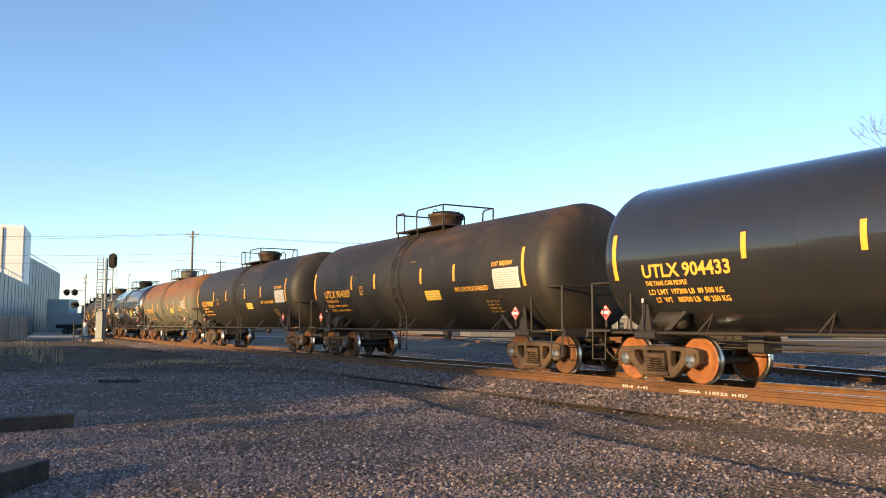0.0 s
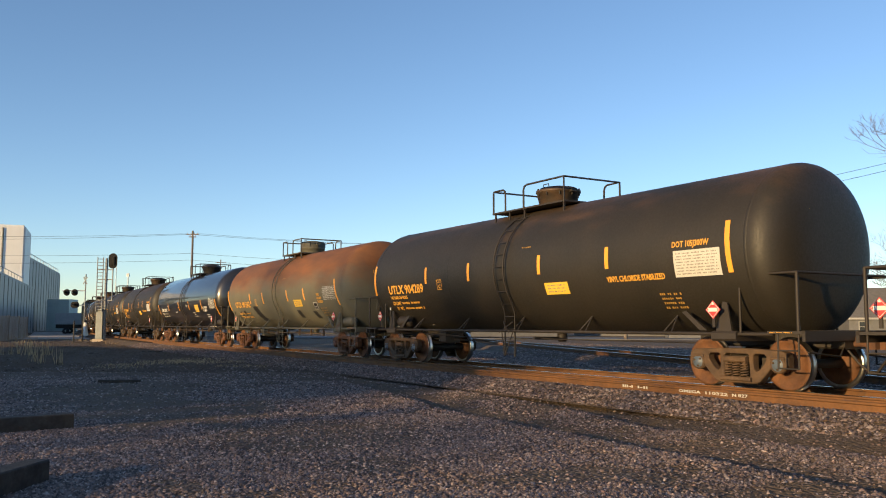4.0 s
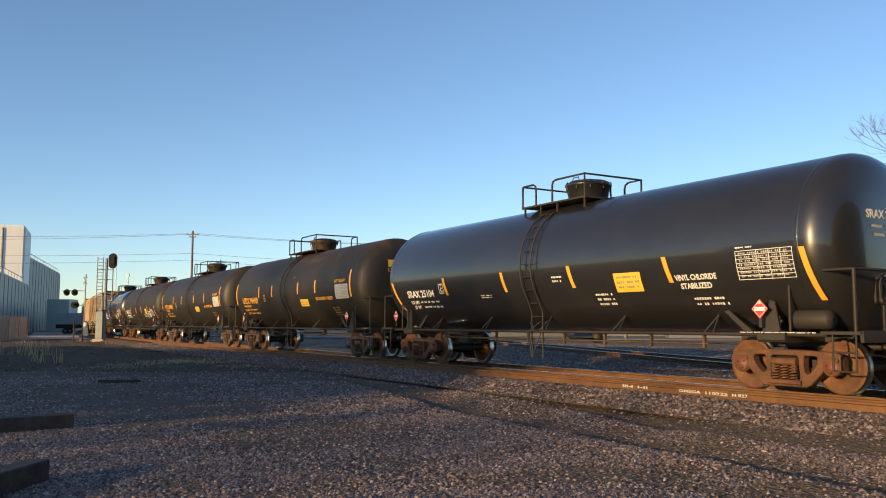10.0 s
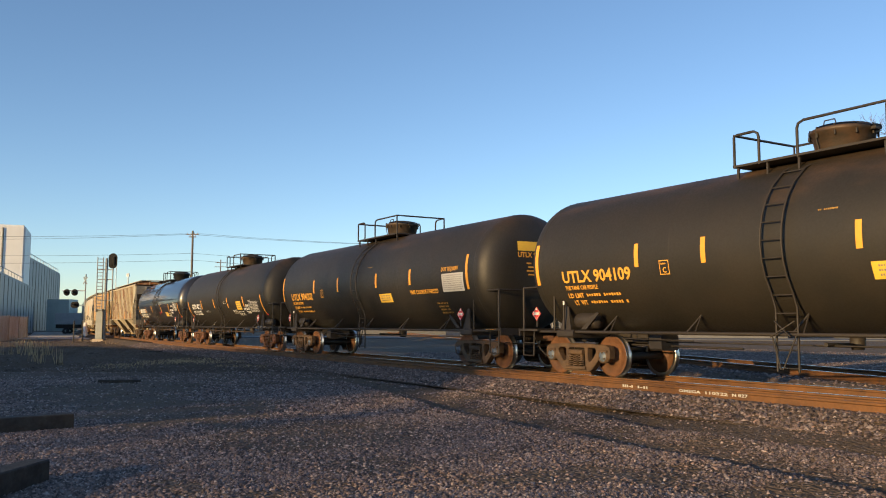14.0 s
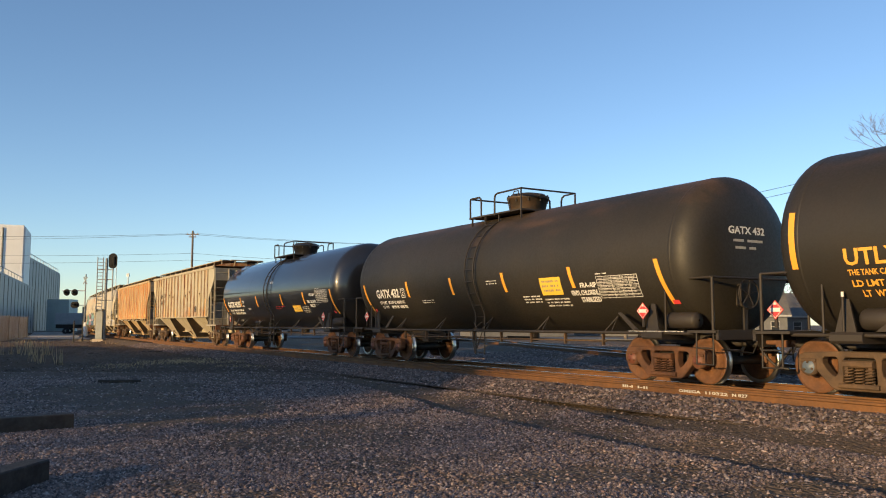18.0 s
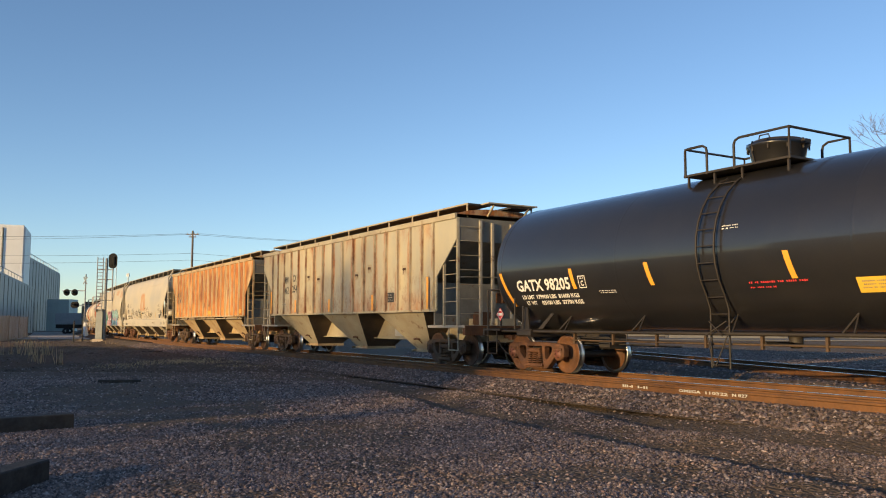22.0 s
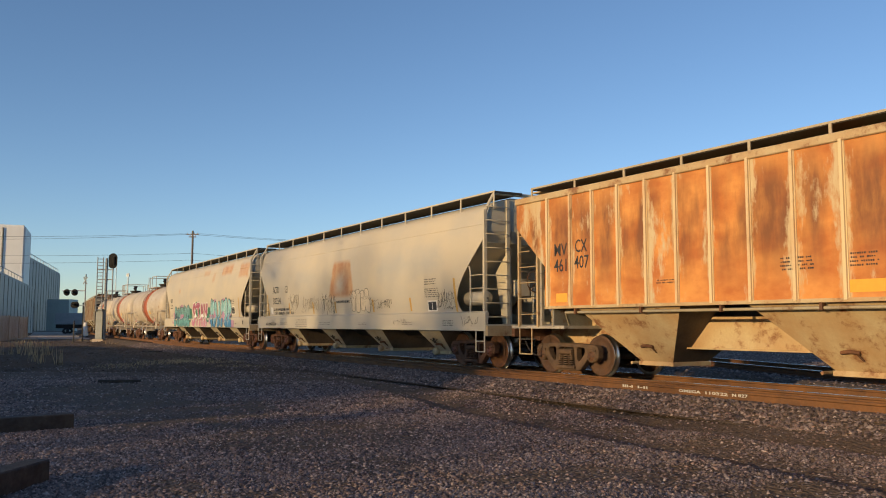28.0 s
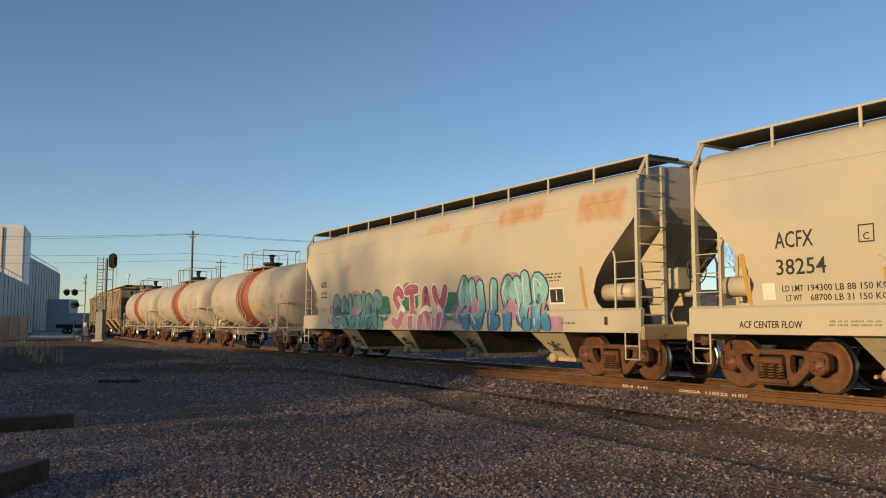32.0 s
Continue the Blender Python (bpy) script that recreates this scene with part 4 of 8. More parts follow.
    part("bottom_outlet", s, dk, car)
    for m in (-1, 1):
        s = Shape()
        s.prism([(m * (a - 0.62), 0, 1.05), (m * (a - 0.45), 0, 1.05), (m * (a - 0.95), 0, 1.42), (m * (a - 1.05), 0, 1.40)][::m], (0, -1.33, 0), (0, -1.30, 0))
        part("saddle_gusset", s, dk, car)
    # brake gear
    if not brake:
        s = Shape()
        s.lathe([(-a + 0.12, 0.02), (-a + 0.15, 0.15), (-a + 0.20, 0.175), (-a + 0.78, 0.175), (-a + 0.83, 0.15), (-a + 0.86, 0.02)], (0, -1.12, 1.24), "x", 20)
        part("air_reservoir", s, dk, car)
    s = Shape()
    s.box(-a + 2.05, -a + 2.4, -0.85, -0.35, 0.62, 0.95, bevel=0.04)
    s.tube([(-a + 1.1, -0.7, 0.80), (a - 1.1, -0.7, 0.80)], 0.016, 5)
    s.tube([(-a + 1.1, -0.55, 0.72), (-a + 4.2, -0.55, 0.70)], 0.022, 5)
    s.tube([(-a + 1.5, -1.05, 0.86), (-a + 3.4, -1.0, 0.84)], 0.014, 5)
    part("brake_rigging", s, dk, car)
    s = Shape()
    s.tube([(-a - 0.02, -1.42, 1.05), (-a - 0.02, -1.42, 1.60)], 0.022, 6)
    part("marker_post", s, dk, car)
    if gear in ("grime", "orange"):
        s = Shape()
        s.tube([(-a - 0.02, -1.42, 1.60), (-a - 0.02, -1.42, 1.68)], 0.024, 6)
        part("marker_tip", s, M["letter_white"], car, "white-painted post tip")
    if brake:
        xw = half + 0.12
        s = Shape()
        s.tube([(xw, -0.25 + 0.29 * math.cos(t), 1.75 + 0.29 * math.sin(t)) for t in [k * math.pi / 8 for k in range(17)]], 0.016, 5)
        for k in range(5):
            t = k * math.pi * 0.4 + 0.2
            s.tube([(xw, -0.25, 1.75), (xw, -0.25 + 0.29 * math.cos(t), 1.75 + 0.29 * math.sin(t))], 0.010, 4)
        part("brake_wheel", s, dk, car)
        s = Shape()
        s.box(half - 0.05, xw - 0.03, -0.42, -0.08, 1.5, 1.95, bevel=0.03)
        s.box(half - 0.02, half + 0.04, -0.3, -0.2, 1.05, 1.5)
        part("brake_housing", s, dk, car)
        s = Shape()
        s.lathe([(a + 0.25, 0.02), (a + 0.28, 0.14), (a + 0.33, 0.16), (a + 0.95, 0.16), (a + 1.0, 0.14), (a + 1.03, 0.02)], (0, -1.18, 1.24), "x", 20)
        part("auxiliary_reservoir", s, dk, car)
        s = Shape()
        s.tube([(-a + 1.6, -1.25, 0.80), (a - 1.5, -1.25, 0.80)], 0.018, 5)
        part("lower_rail", s, M["truck_grime"], car)
        for k in range(8):
            x = -a + 1.7 + (2 * a - 3.3) * k / 7
            s = Shape()
            s.box(x - 0.025, x + 0.025, -1.28, -1.22, 0.72, 1.0)
            part("rail_hanger", s, M["truck_grime"], car)
    # top fittings
    top = zc + r
    s = Shape()
    s.box(dx - 1.58, dx + xr + 0.03, -0.92, 0.92, top - 0.045, top - 0.005)
    for x in (-1.5, -0.85, -0.2, xr - 0.05):
        for yy in (-0.86, 0.86):
            s.box(dx + x - 0.02, dx + x + 0.02, yy - 0.02, yy + 0.02, top - 0.27, top - 0.04)
    part("platform", s, dk, car)
    H = lift_rail

    def hoop(pts, name="guard_rail"):
        q = Shape()
        q.tube([(p[0] + dx, p[1], p[2]) for p in pts], 0.026, 6)
        part(name, q, dk, car)
    y, foot = -0.90, top - 0.06
    hoop([(-1.55, y, foot), (-1.55, y, H - 0.03), (-1.49, y, H), (-1.10, y, H), (-1.02, y, H - 0.05), (-1.0, y, H - 0.12), (-1.0, y, foot)])
    hs = -0.35 if dx else -0.20
    hoop([(hs, y, foot), (hs, y, H - 0.12), (hs + 0.03, y, H - 0.04), (hs + 0.13, y, H), (xr, y, H), (xr, y, foot)])
    y = 0.90
    hoop([(xr, y, foot), (xr, y, H), (xr - 0.45, y, H), (xr - 0.55, y, H - 0.05), (xr - 0.58, y, H - 0.14), (xr - 0.58, y, foot)])
    hoop([(-1.55, y, foot), (-1.55, y, H), (-0.32, y, H), (-0.24, y, H - 0.08), (-0.22, y, foot)])
    hoop([(xr, -0.90, H), (xr, 0.90, H)])
    hoop([(-1.55, -0.90, H), (-1.55, 0.90, H)])
    s = Shape()
    if fitting == "dome":
        s.lathe([(top - 0.1, 0.44), (top + 0.36, 0.53), (top + 0.39, 0.58), (top + 0.45, 0.58), (top + 0.47, 0.52), (top + 0.49, 0.0)] if bucket else [(top - 0.1, 0.50), (top + 0.20, 0.50), (top + 0.21, 0.525), (top + 0.25, 0.525), (top + 0.26, 0.50), (top + 0.50, 0.50), (top + 0.52, 0.46), (top + 0.55, 0.0)], (dome_x + dx, 0, 0), "z", 28)
        dome = part("manway_dome", s, sk if bucket else dk, car)
        lid = Shape()
        rim = 0.50 if bucket else 0.44
        lid.lathe([(top + 0.46, rim), (top + 0.52, rim - 0.04), (top + 0.56, rim * 0.5), (top + 0.57, 0.001)], (dome_x + dx, 0, 0), "z", 24)
        lid.tube([(dome_x + dx - 0.12, -rim + 0.1, top + 0.52), (dome_x + dx - 0.10, -rim + 0.1, top + 0.60), (dome_x + dx + 0.10, -rim + 0.1, top + 0.60), (dome_x + dx + 0.12, -rim + 0.1, top + 0.52)], 0.013, 5)
        part("dome_lid", lid, dk, dome)
        for sx in (-1, 1):
            hasp = Shape()
            hx = dome_x + dx + sx * 0.58
            hasp.box(hx - 0.07, hx + 0.07, -0.09, 0.09, top + 0.36, top + 0.45, bevel=0.015)
            part("dome_hasp", hasp, dk, dome)
        strap = Shape()
        strap.tube([(dome_x + dx - 0.16, -rim - 0.05, top + 0.46), (dome_x + dx - 0.19, -rim - 0.03, top + 0.30), (dome_x + dx - 0.16, -rim + 0.02, top + 0.06)], 0.014, 5)
        part("dome_strap", strap, dk, dome)
        bolt = Shape()
        bolt.lathe([(-0.17, 0.02), (0.02, 0.02), (0.02, 0.001)], (0, 0, 0), "z", 6)
        bolt_me = bolt.mesh("dome_bolt", [dk])
        for k in range(10):
            t = 2 * math.pi * k / 10
            part("dome_bolt", bolt_me, None, dome, at=pose(dx + dome_x + (0.55 if bucket else 0.51) * math.cos(t), (0.55 if bucket else 0.51) * math.sin(t), top + 0.47))
    else:
        s.lathe([(top - 0.1, 0.38), (top + 0.18, 0.38), (top + 0.18, 0.48), (top + 0.26, 0.48), (top + 0.28, 0.0)], (0.15, 0, 0), "z", 20)
        s.lathe([(top + 0.25, 0.10), (top + 0.55, 0.10), (top + 0.58, 0.16), (top + 0.66, 0.16), (top + 0.68, 0.0)], (0.05, 0, 0), "z", 12)
        s.tube([(0.05, 0, top + 0.5), (0.30, -0.1, top + 0.52), (0.42, -0.15, top + 0.42)], 0.09, 8)
        part("valve_housing", s, M["steel_dark"], car)
    lx = dx - 0.42 if dx else -0.22
    ladder(car, lx, side, 0.36, top - 0.02, 0.10, dk)
    s = Shape()
    for sx in (-1, 1):
        s.tube([(lx + sx * 0.02, -1.50, 0.40), (lx + sx * 0.24, -1.42, 0.98)], 0.014, 5)
        s.tube([(lx + sx * 0.20, -1.52, 0.95), (lx - sx * 0.20, -1.40, 1.22)], 0.014, 5)
    part("ladder_brace", s, dk, car)
    placard(car, a - 0.15, -1.49, 1.43)
    placard(car, -(half + 0.25), -1.0, 1.42)
    if marks:
        marks(car, side)
    return car


def head_sheet(car, r, zc, half, y0, y1, z0, z1, lift=0.008, n=3):
    """A sheet on the leading head of a tank."""
    def pt(y, z):
        rho = min(math.hypot(y, z - zc) / r, 0.999)
        return (half - HEAD_DEPTH + HEAD_DEPTH * math.sin(math.acos(rho ** (1 / HEAD_POW))) + lift, y, z)
    s = Shape()
    v = [pt(y0 + (y1 - y0) * i / n, z0 + (z1 - z0) * j / n) for j in range(n + 1) for i in range(n + 1)]
    s.add(v, [(j * (n + 1) + i, j * (n + 1) + i + 1, (j + 1) * (n + 1) + i + 1, (j + 1) * (n + 1) + i) for j in range(n) for i in range(n)])
    return s


def head_lettering(car, side, half, mat, panel=True):
    """Notice and small print on the head that leads."""
    r, zc = side.r, side.zc
    if panel:
        part("head_notice", head_sheet(car, r, zc, half, -0.62, 0.25, zc + 0.55, zc + 0.80), M["decal_yellow"], car, "yellow notice panel on the tank head")
    for z, y0, y1, h in ((0.2, -0.35, -0.2, 0.05), (0.2, -0.05, 0.25, 0.05), (0.1, -0.3, 0.2, 0.05), (0.0, -0.35, 0.3, 0.05), (-0.1, -0.3, 0.1, 0.05)):
        part("head_lettering", head_sheet(car, r, zc, half, y0, y1, zc + z, zc + z + h * 0.8, n=2), mat, car)


def ruled_table(car, side, x0, x1, z0, z1):
    """A painted table of test data: thin rules and small print."""
    s = Shape()
    for k in range(8):
        z = z0 + (z1 - z0) * k / 7
        p = patch(side, x0, x1, z - 0.005, z + 0.005, 1)
        s.add(p.v, p.f)
    for u in (0.0, 0.38, 0.6, 0.8, 1.0):
        x = x0 + (x1 - x0) * u
        p = patch(side, x - 0.006, x + 0.006, z0, z1, 4, lift=0.007)
        s.add(p.v, p.f)
    tagged(part("stencil_grid", s, M["letter_white"], car, "white ruled test-data table"), kind="stuff")
    bars(car, side, x0 + 0.04, x1 - 0.04, z0 + 0.02, z1 - 0.01, 7, M["letter_worn"], 9)


def marks_dark(ident, mat="letter_yellow", grid="decal_white", a=5.96, extras=(), low=0.0, slogan=True, lean=0.0, dot=True, loads=None, plate=True, stripe_dx=0.0):
    """Lettering of the dark cars with tall end stripes; a is half the car's bogie spacing."""
    d = a - 5.96

    def X(x):
        return x + (d if x > 2.5 else -d if x < -2.5 else 0)

    def put(car, side):
        lm = M[mat]
        lettering(car, side, ident, X(-5.84), X(-3.68), 2.09 + low, 0.245, lm)
        if slogan:
            lettering(car, side, "THE TANK CAR PEOPLE", X(-5.82), X(-4.75), 1.93 + low, 0.085, lm)
        lettering(car, side, "LD LMT", X(-5.80), X(-5.28), 1.755 + low, 0.095, lm)
        if loads:
            lettering(car, side, loads[0], X(-5.2), X(-3.95), 1.755 + low, 0.095, lm)
            lettering(car, side, loads[1], X(-5.12), X(-3.87), 1.60 + low, 0.095, lm)
        else:
            bars(car, side, X(-5.2), X(-4.05), 1.74 + low, 1.87 + low, 1, lm, 3)
            bars(car, side, X(-5.15), X(-3.95), 1.585 + low, 1.715 + low, 1, lm, 13)
        lettering(car, side, "LT  WT", X(-5.68), X(-5.26), 1.60 + low, 0.095, lm)
        st = [(X(-6.72), 2.07, 3.01, -0.02), (X(-3.48), 2.32, 2.79, 0), (-1.76, 2.30, 2.78, 0), (1.30, 2.33, 2.78, 0), (X(3.10), 2.33, 2.79, 0), (X(6.30), 2.09, 3.03, -0.05)]
        stripes(car, side, [(x + stripe_dx, z0 + low * 1.6, z1 + low * 1.6, l + lean) for x, z0, z1, l in st])
        if plate:
            s = Shape()
            x0 = X(-2.87)
            for xa, xb, z0, z1 in ((0, 0.25, 2.13, 2.147), (0, 0.25, 2.393, 2.41), (0, 0.018, 2.13, 2.41), (0.232, 0.25, 2.13, 2.41)):
                p = patch(side, x0 + xa, x0 + xb, z0 + low, z1 + low, 2)
                s.add(p.v, p.f)
            part("plate_box", s, lm, car)
            lettering(car, side, "C", x0 + 0.08, x0 + 0.17, 2.17 + low, 0.10, lm)
            bars(car, side, x0 + 0.04, x0 + 0.22, 2.31 + low, 2.37 + low, 1, lm, 21)
        if dot:
            lettering(car, side, "DOT 105J300W", X(4.95), X(5.85), 2.63, 0.11, lm)
        if dot:
            part("stencil_panel", patch(side, X(4.98), X(6.10), 2.06, 2.56, 5), M[grid], car, "white printed test-data panel")
            bars(car, side, X(5.02), X(6.05), 2.09, 2.53, 8, M["letter_grey"], 9)
        else:
            ruled_table(car, side, X(4.98), X(6.10), 2.06, 2.52)
            part("logo_panel", patch(side, X(3.86), X(4.22), 1.72, 1.98, 3), M["letter_worn"], car, "white framed black logo panel")
            part("logo_field", patch(side, X(3.89), X(4.19), 1.745, 1.955, 3, lift=0.009), M["patch_black"], car)
            part("logo_bar", patch(side, X(3.94), X(4.14), 1.80, 1.84, 2, lift=0.012), M["letter_worn"], car)
        if dot:
            lettering(car, side, "VINYL CHLORIDE STABILIZED", X(3.05), X(4.70), 2.05, 0.11, lm)
        else:
            for k, w in enumerate(("VINYL", "CHLORIDE", "STABILIZED")):
                lettering(car, side, w, X(4.35), X(4.35) + 0.052 * len(w), 2.22 - 0.13 * k, 0.08, lm)
        part("notice_panel", patch(side, 1.44 - low * 3, 2.28 - low * 3, 1.85, 2.12, 3), M["decal_yellow"], car, "yellow emergency notice panel")
        bars(car, side, 1.52 - low * 3, 2.2 - low * 3, 1.88, 2.09, 3, M["letter_grey"], 5)
        bars(car, side, 0.55, 1.0, 2.98, 3.04, 1, M["letter_faint"], 6)
        bars(car, side, X(4.4), X(5.0), 1.45, 1.80, 4, M["letter_faint"], 7)
        flat = Side("flat", prof=[(1.455, 0), (1.455, 5)])
        bars(car, flat, a + 1.02, a + 1.5, 1.005, 1.045, 1, lm, 8)
        for x0, x1, z0, z1, ln in extras:
            part("paint_patch", patch(side, x0, x1, z0, z1, 4, lean=ln), M["patch_black"], car, "black painted-over patch")
        head_lettering(car, side, a + 1.32, lm, dot)
        head_words(car, side, a + 1.32, ident, -0.62, 0.42, side.zc + 0.38, 0.13, lm)
    return put


def head_words(car, side, half, body, y0, y1, z, cap, mat):
    """Words painted on the leading tank head."""
    me = text_mesh(body, 1.0, mat).copy()
    co = [tuple(v.co) for v in me.vertices]
    x0, w = min(p[0] for p in co), max(p[0] for p in co) - min(p[0] for p in co)
    for v, p in zip(me.vertices, co):
        y, zz = y0 + (p[0] - x0) / w * (y1 - y0), z + p[1] * cap / 0.69
        rho = min(math.hypot(y, zz - side.zc) / side.r, 0.999)
        v.co = (half - HEAD_DEPTH + HEAD_DEPTH * math.sin(math.acos(rho ** (1 / HEAD_POW))) + 0.006 + p[2], y, zz)
    me.update()
    part("head_lettering", me, None, car)


def marks_white(ident, lay, words, mat="letter_white", a=6.1, red=False):
    """Lettering of the cars with white words and slanting stripes, laid out as lay tells."""
    def put(car, side):
        lm = M[mat]
        x0, x1, z, cap = lay["ident"]
        lettering(car, side, ident, x0, x1, z, cap, lm)
        lettering(car, side, "LD LMT", x0 + 0.09, x0 + 0.55, z - 0.19, 0.085, lm)
        if "load" in lay:
            lettering(car, side, lay["load"][0], x0 + 0.65, x1 + 0.2, z - 0.19, 0.085, lm)
            lettering(car, side, lay["load"][1], x0 + 0.75, x1 + 0.25, z - 0.33, 0.085, lm)
        else:
            bars(car, side, x0 + 0.65, x1 + 0.2, z - 0.20, z - 0.09, 1, lm, 4)
            bars(car, side, x0 + 0.75, x1 + 0.25, z - 0.34, z - 0.23, 1, lm, 24)
        lettering(car, side, "LT  WT", x0 + 0.17, x0 + 0.55, z - 0.33, 0.085, lm)
        stripes(car, side, lay["stripes"])
        half = a + 1.32
        head_words(car, side, half, ident, -0.62, 0.42, side.zc + 0.38, 0.14, lm)
        for z, y0, y1 in ((0.22, -0.50, -0.2), (0.22, -0.1, 0.35), (0.08, -0.45, -0.15), (0.08, -0.05, 0.15)):
            part("head_lettering", head_sheet(car, side.r, side.zc, half, y0, y1, side.zc + z, side.zc + z + 0.05, n=2), M["letter_worn"], car)
        px, pz = lay["plate"]
        s = Shape()
        for xa, xb, z0, z1 in ((0, 0.24, 0, 0.02), (0, 0.24, 0.25, 0.27), (0, 0.02, 0, 0.27), (0.22, 0.24, 0, 0.27)):
            p = patch(side, px + xa, px + xb, pz + z0, pz + z1, 2)
            s.add(p.v, p.f)
        part("plate_box", s, lm, car)
        lettering(car, side, "C", px + 0.075, px + 0.165, pz + 0.05, 0.11, lm)
        bars(car, side, px + 0.04, px + 0.20, pz + 0.19, pz + 0.24, 1, lm, 19)
        x0, x1, z0, z1 = lay["notice"]
        part("notice_panel", patch(side, x0, x1, z0, z1, 3), M["decal_yellow"], car, "yellow emergency notice panel")
        bars(car, side, x0 + 0.06, x1 - 0.05, z0 + 0.05, z1 - 0.04, 3, M["letter_grey"], 5)
        for w, xa, xb, z in words:
            lettering(car, side, w, xa, xb, z, 0.10, lm)
        x0, x1, z0, z1 = lay["table"]
        ruled_table(car, side, x0, x1, z0, z1)
        bars(car, side, x0 - 0.02, x0 + 0.38, z1 + 0.03, z1 + 0.09, 1, lm, 10)
        for k, (xa, xb, za, zb, n) in enumerate(lay["small"]):
            bars(car, side, xa, xb, za, zb, n, lm, 11 + k)
        bars(car, Side("flat", prof=[(1.455, 0), (1.455, 5)]), a - 0.6, a + 0.9, 1.005, 1.045, 1, lm, 8)
        for xa, xb, za, zb in lay["red"]:
            part("red_tag", patch(side, xa, xb, za, zb, 2), M["placard_red"], car, "small red sticker")
        if red:
            bars(car, side, 0.60, 1.80, 1.86, 1.93, 1, M["placard_red"], 31)
            bars(car, side, 0.60, 1.15, 1.78, 1.84, 1, M["placard_red"], 32)
    return put


LAY_E = dict(ident=(-6.30, -4.75, 1.95, 0.19), plate=(-4.42, 2.02), notice=(2.72, 3.50, 1.83, 2.22), table=(5.9, 7.05, 1.95, 2.45), small=((-2.4, -1.9, 1.83, 1.93, 2), (0.65, 1.05, 2.1, 2.28, 2), (2.0, 2.6, 1.55, 1.85, 3), (4.7, 5.5, 1.5, 1.7, 2)), red=(),
             stripes=[(-6.80, 1.56, 2.42, -0.42), (-4.02, 1.96, 2.44, -0.25), (-1.20, 1.96, 2.45, -0.25), (1.40, 1.97, 2.46, -0.25), (4.30, 1.97, 2.47, -0.25), (7.40, 1.56, 2.44, -0.2)])
LAY_H = dict(load=("182100 LB  82600 KG", "80900 LB  36760 KG"), ident=(-5.88, -4.36, 1.99, 0.25), plate=(-4.24, 1.97), notice=(2.68, 3.45, 1.84, 2.24), table=(4.66, 5.89, 1.73, 2.18), small=((-3.07, -2.38, 1.76, 1.88, 2), (0.45, 0.97, 2.16, 2.29, 2), (1.87, 2.6, 1.66, 1.86, 3), (2.7, 3.6, 1.56, 1.78, 3)), red=((6.62, 6.8, 1.56, 1.64), (-6.38, -6.26, 1.56, 1.66)),
             stripes=[(-6.47, 1.55, 2.43, -0.28), (-3.74, 1.97, 2.43, -0.18), (-1.22, 1.97, 2.43, -0.20), (1.28, 1.96, 2.44, -0.21), (3.88, 1.97, 2.44, -0.20), (6.66, 1.56, 2.45, -0.24)])
LAY_I = dict(load=("179900 LBS  81600 KGS", "83100 LBS  37700 KGS"), ident=(-6.16, -4.18, 1.96, 0.25), plate=(-3.88, 1.96), notice=(2.60, 3.46, 1.66, 1.90), table=(5.28, 6.38, 1.97, 2.42), small=((-3.3, -2.75, 1.82, 1.90, 2), (0.1, 0.5, 2.86, 2.96, 2), (3.62, 4.3, 1.60, 1.86, 4), (5.05, 5.4, 1.86, 1.9, 1)), red=((6.50, 6.66, 1.56, 1.64),),
             stripes=[(-6.47, 1.60, 2.42, -0.37), (-4.03, 1.95, 2.40, -0.17), (-1.68, 1.94, 2.40, -0.23), (1.54, 1.93, 2.40, -0.22), (4.05, 1.92, 2.39, -0.20), (6.88, 1.54, 2.42, -0.24)])


# ---- hopper cars ----
def end_gear(car, xe, m, mat, wide=1.45, steps=True):
    """Ladders, rails and sill at one end of a hopper car."""
    s = Shape()
    s.box(min(xe, xe - m * 0.12), max(xe, xe - m * 0.12), -wide, wide, 0.86, 1.12)
    part("end_sill", s, mat, car)
    coupler(car, xe + m * 0.18, m, M["truck_rust"])


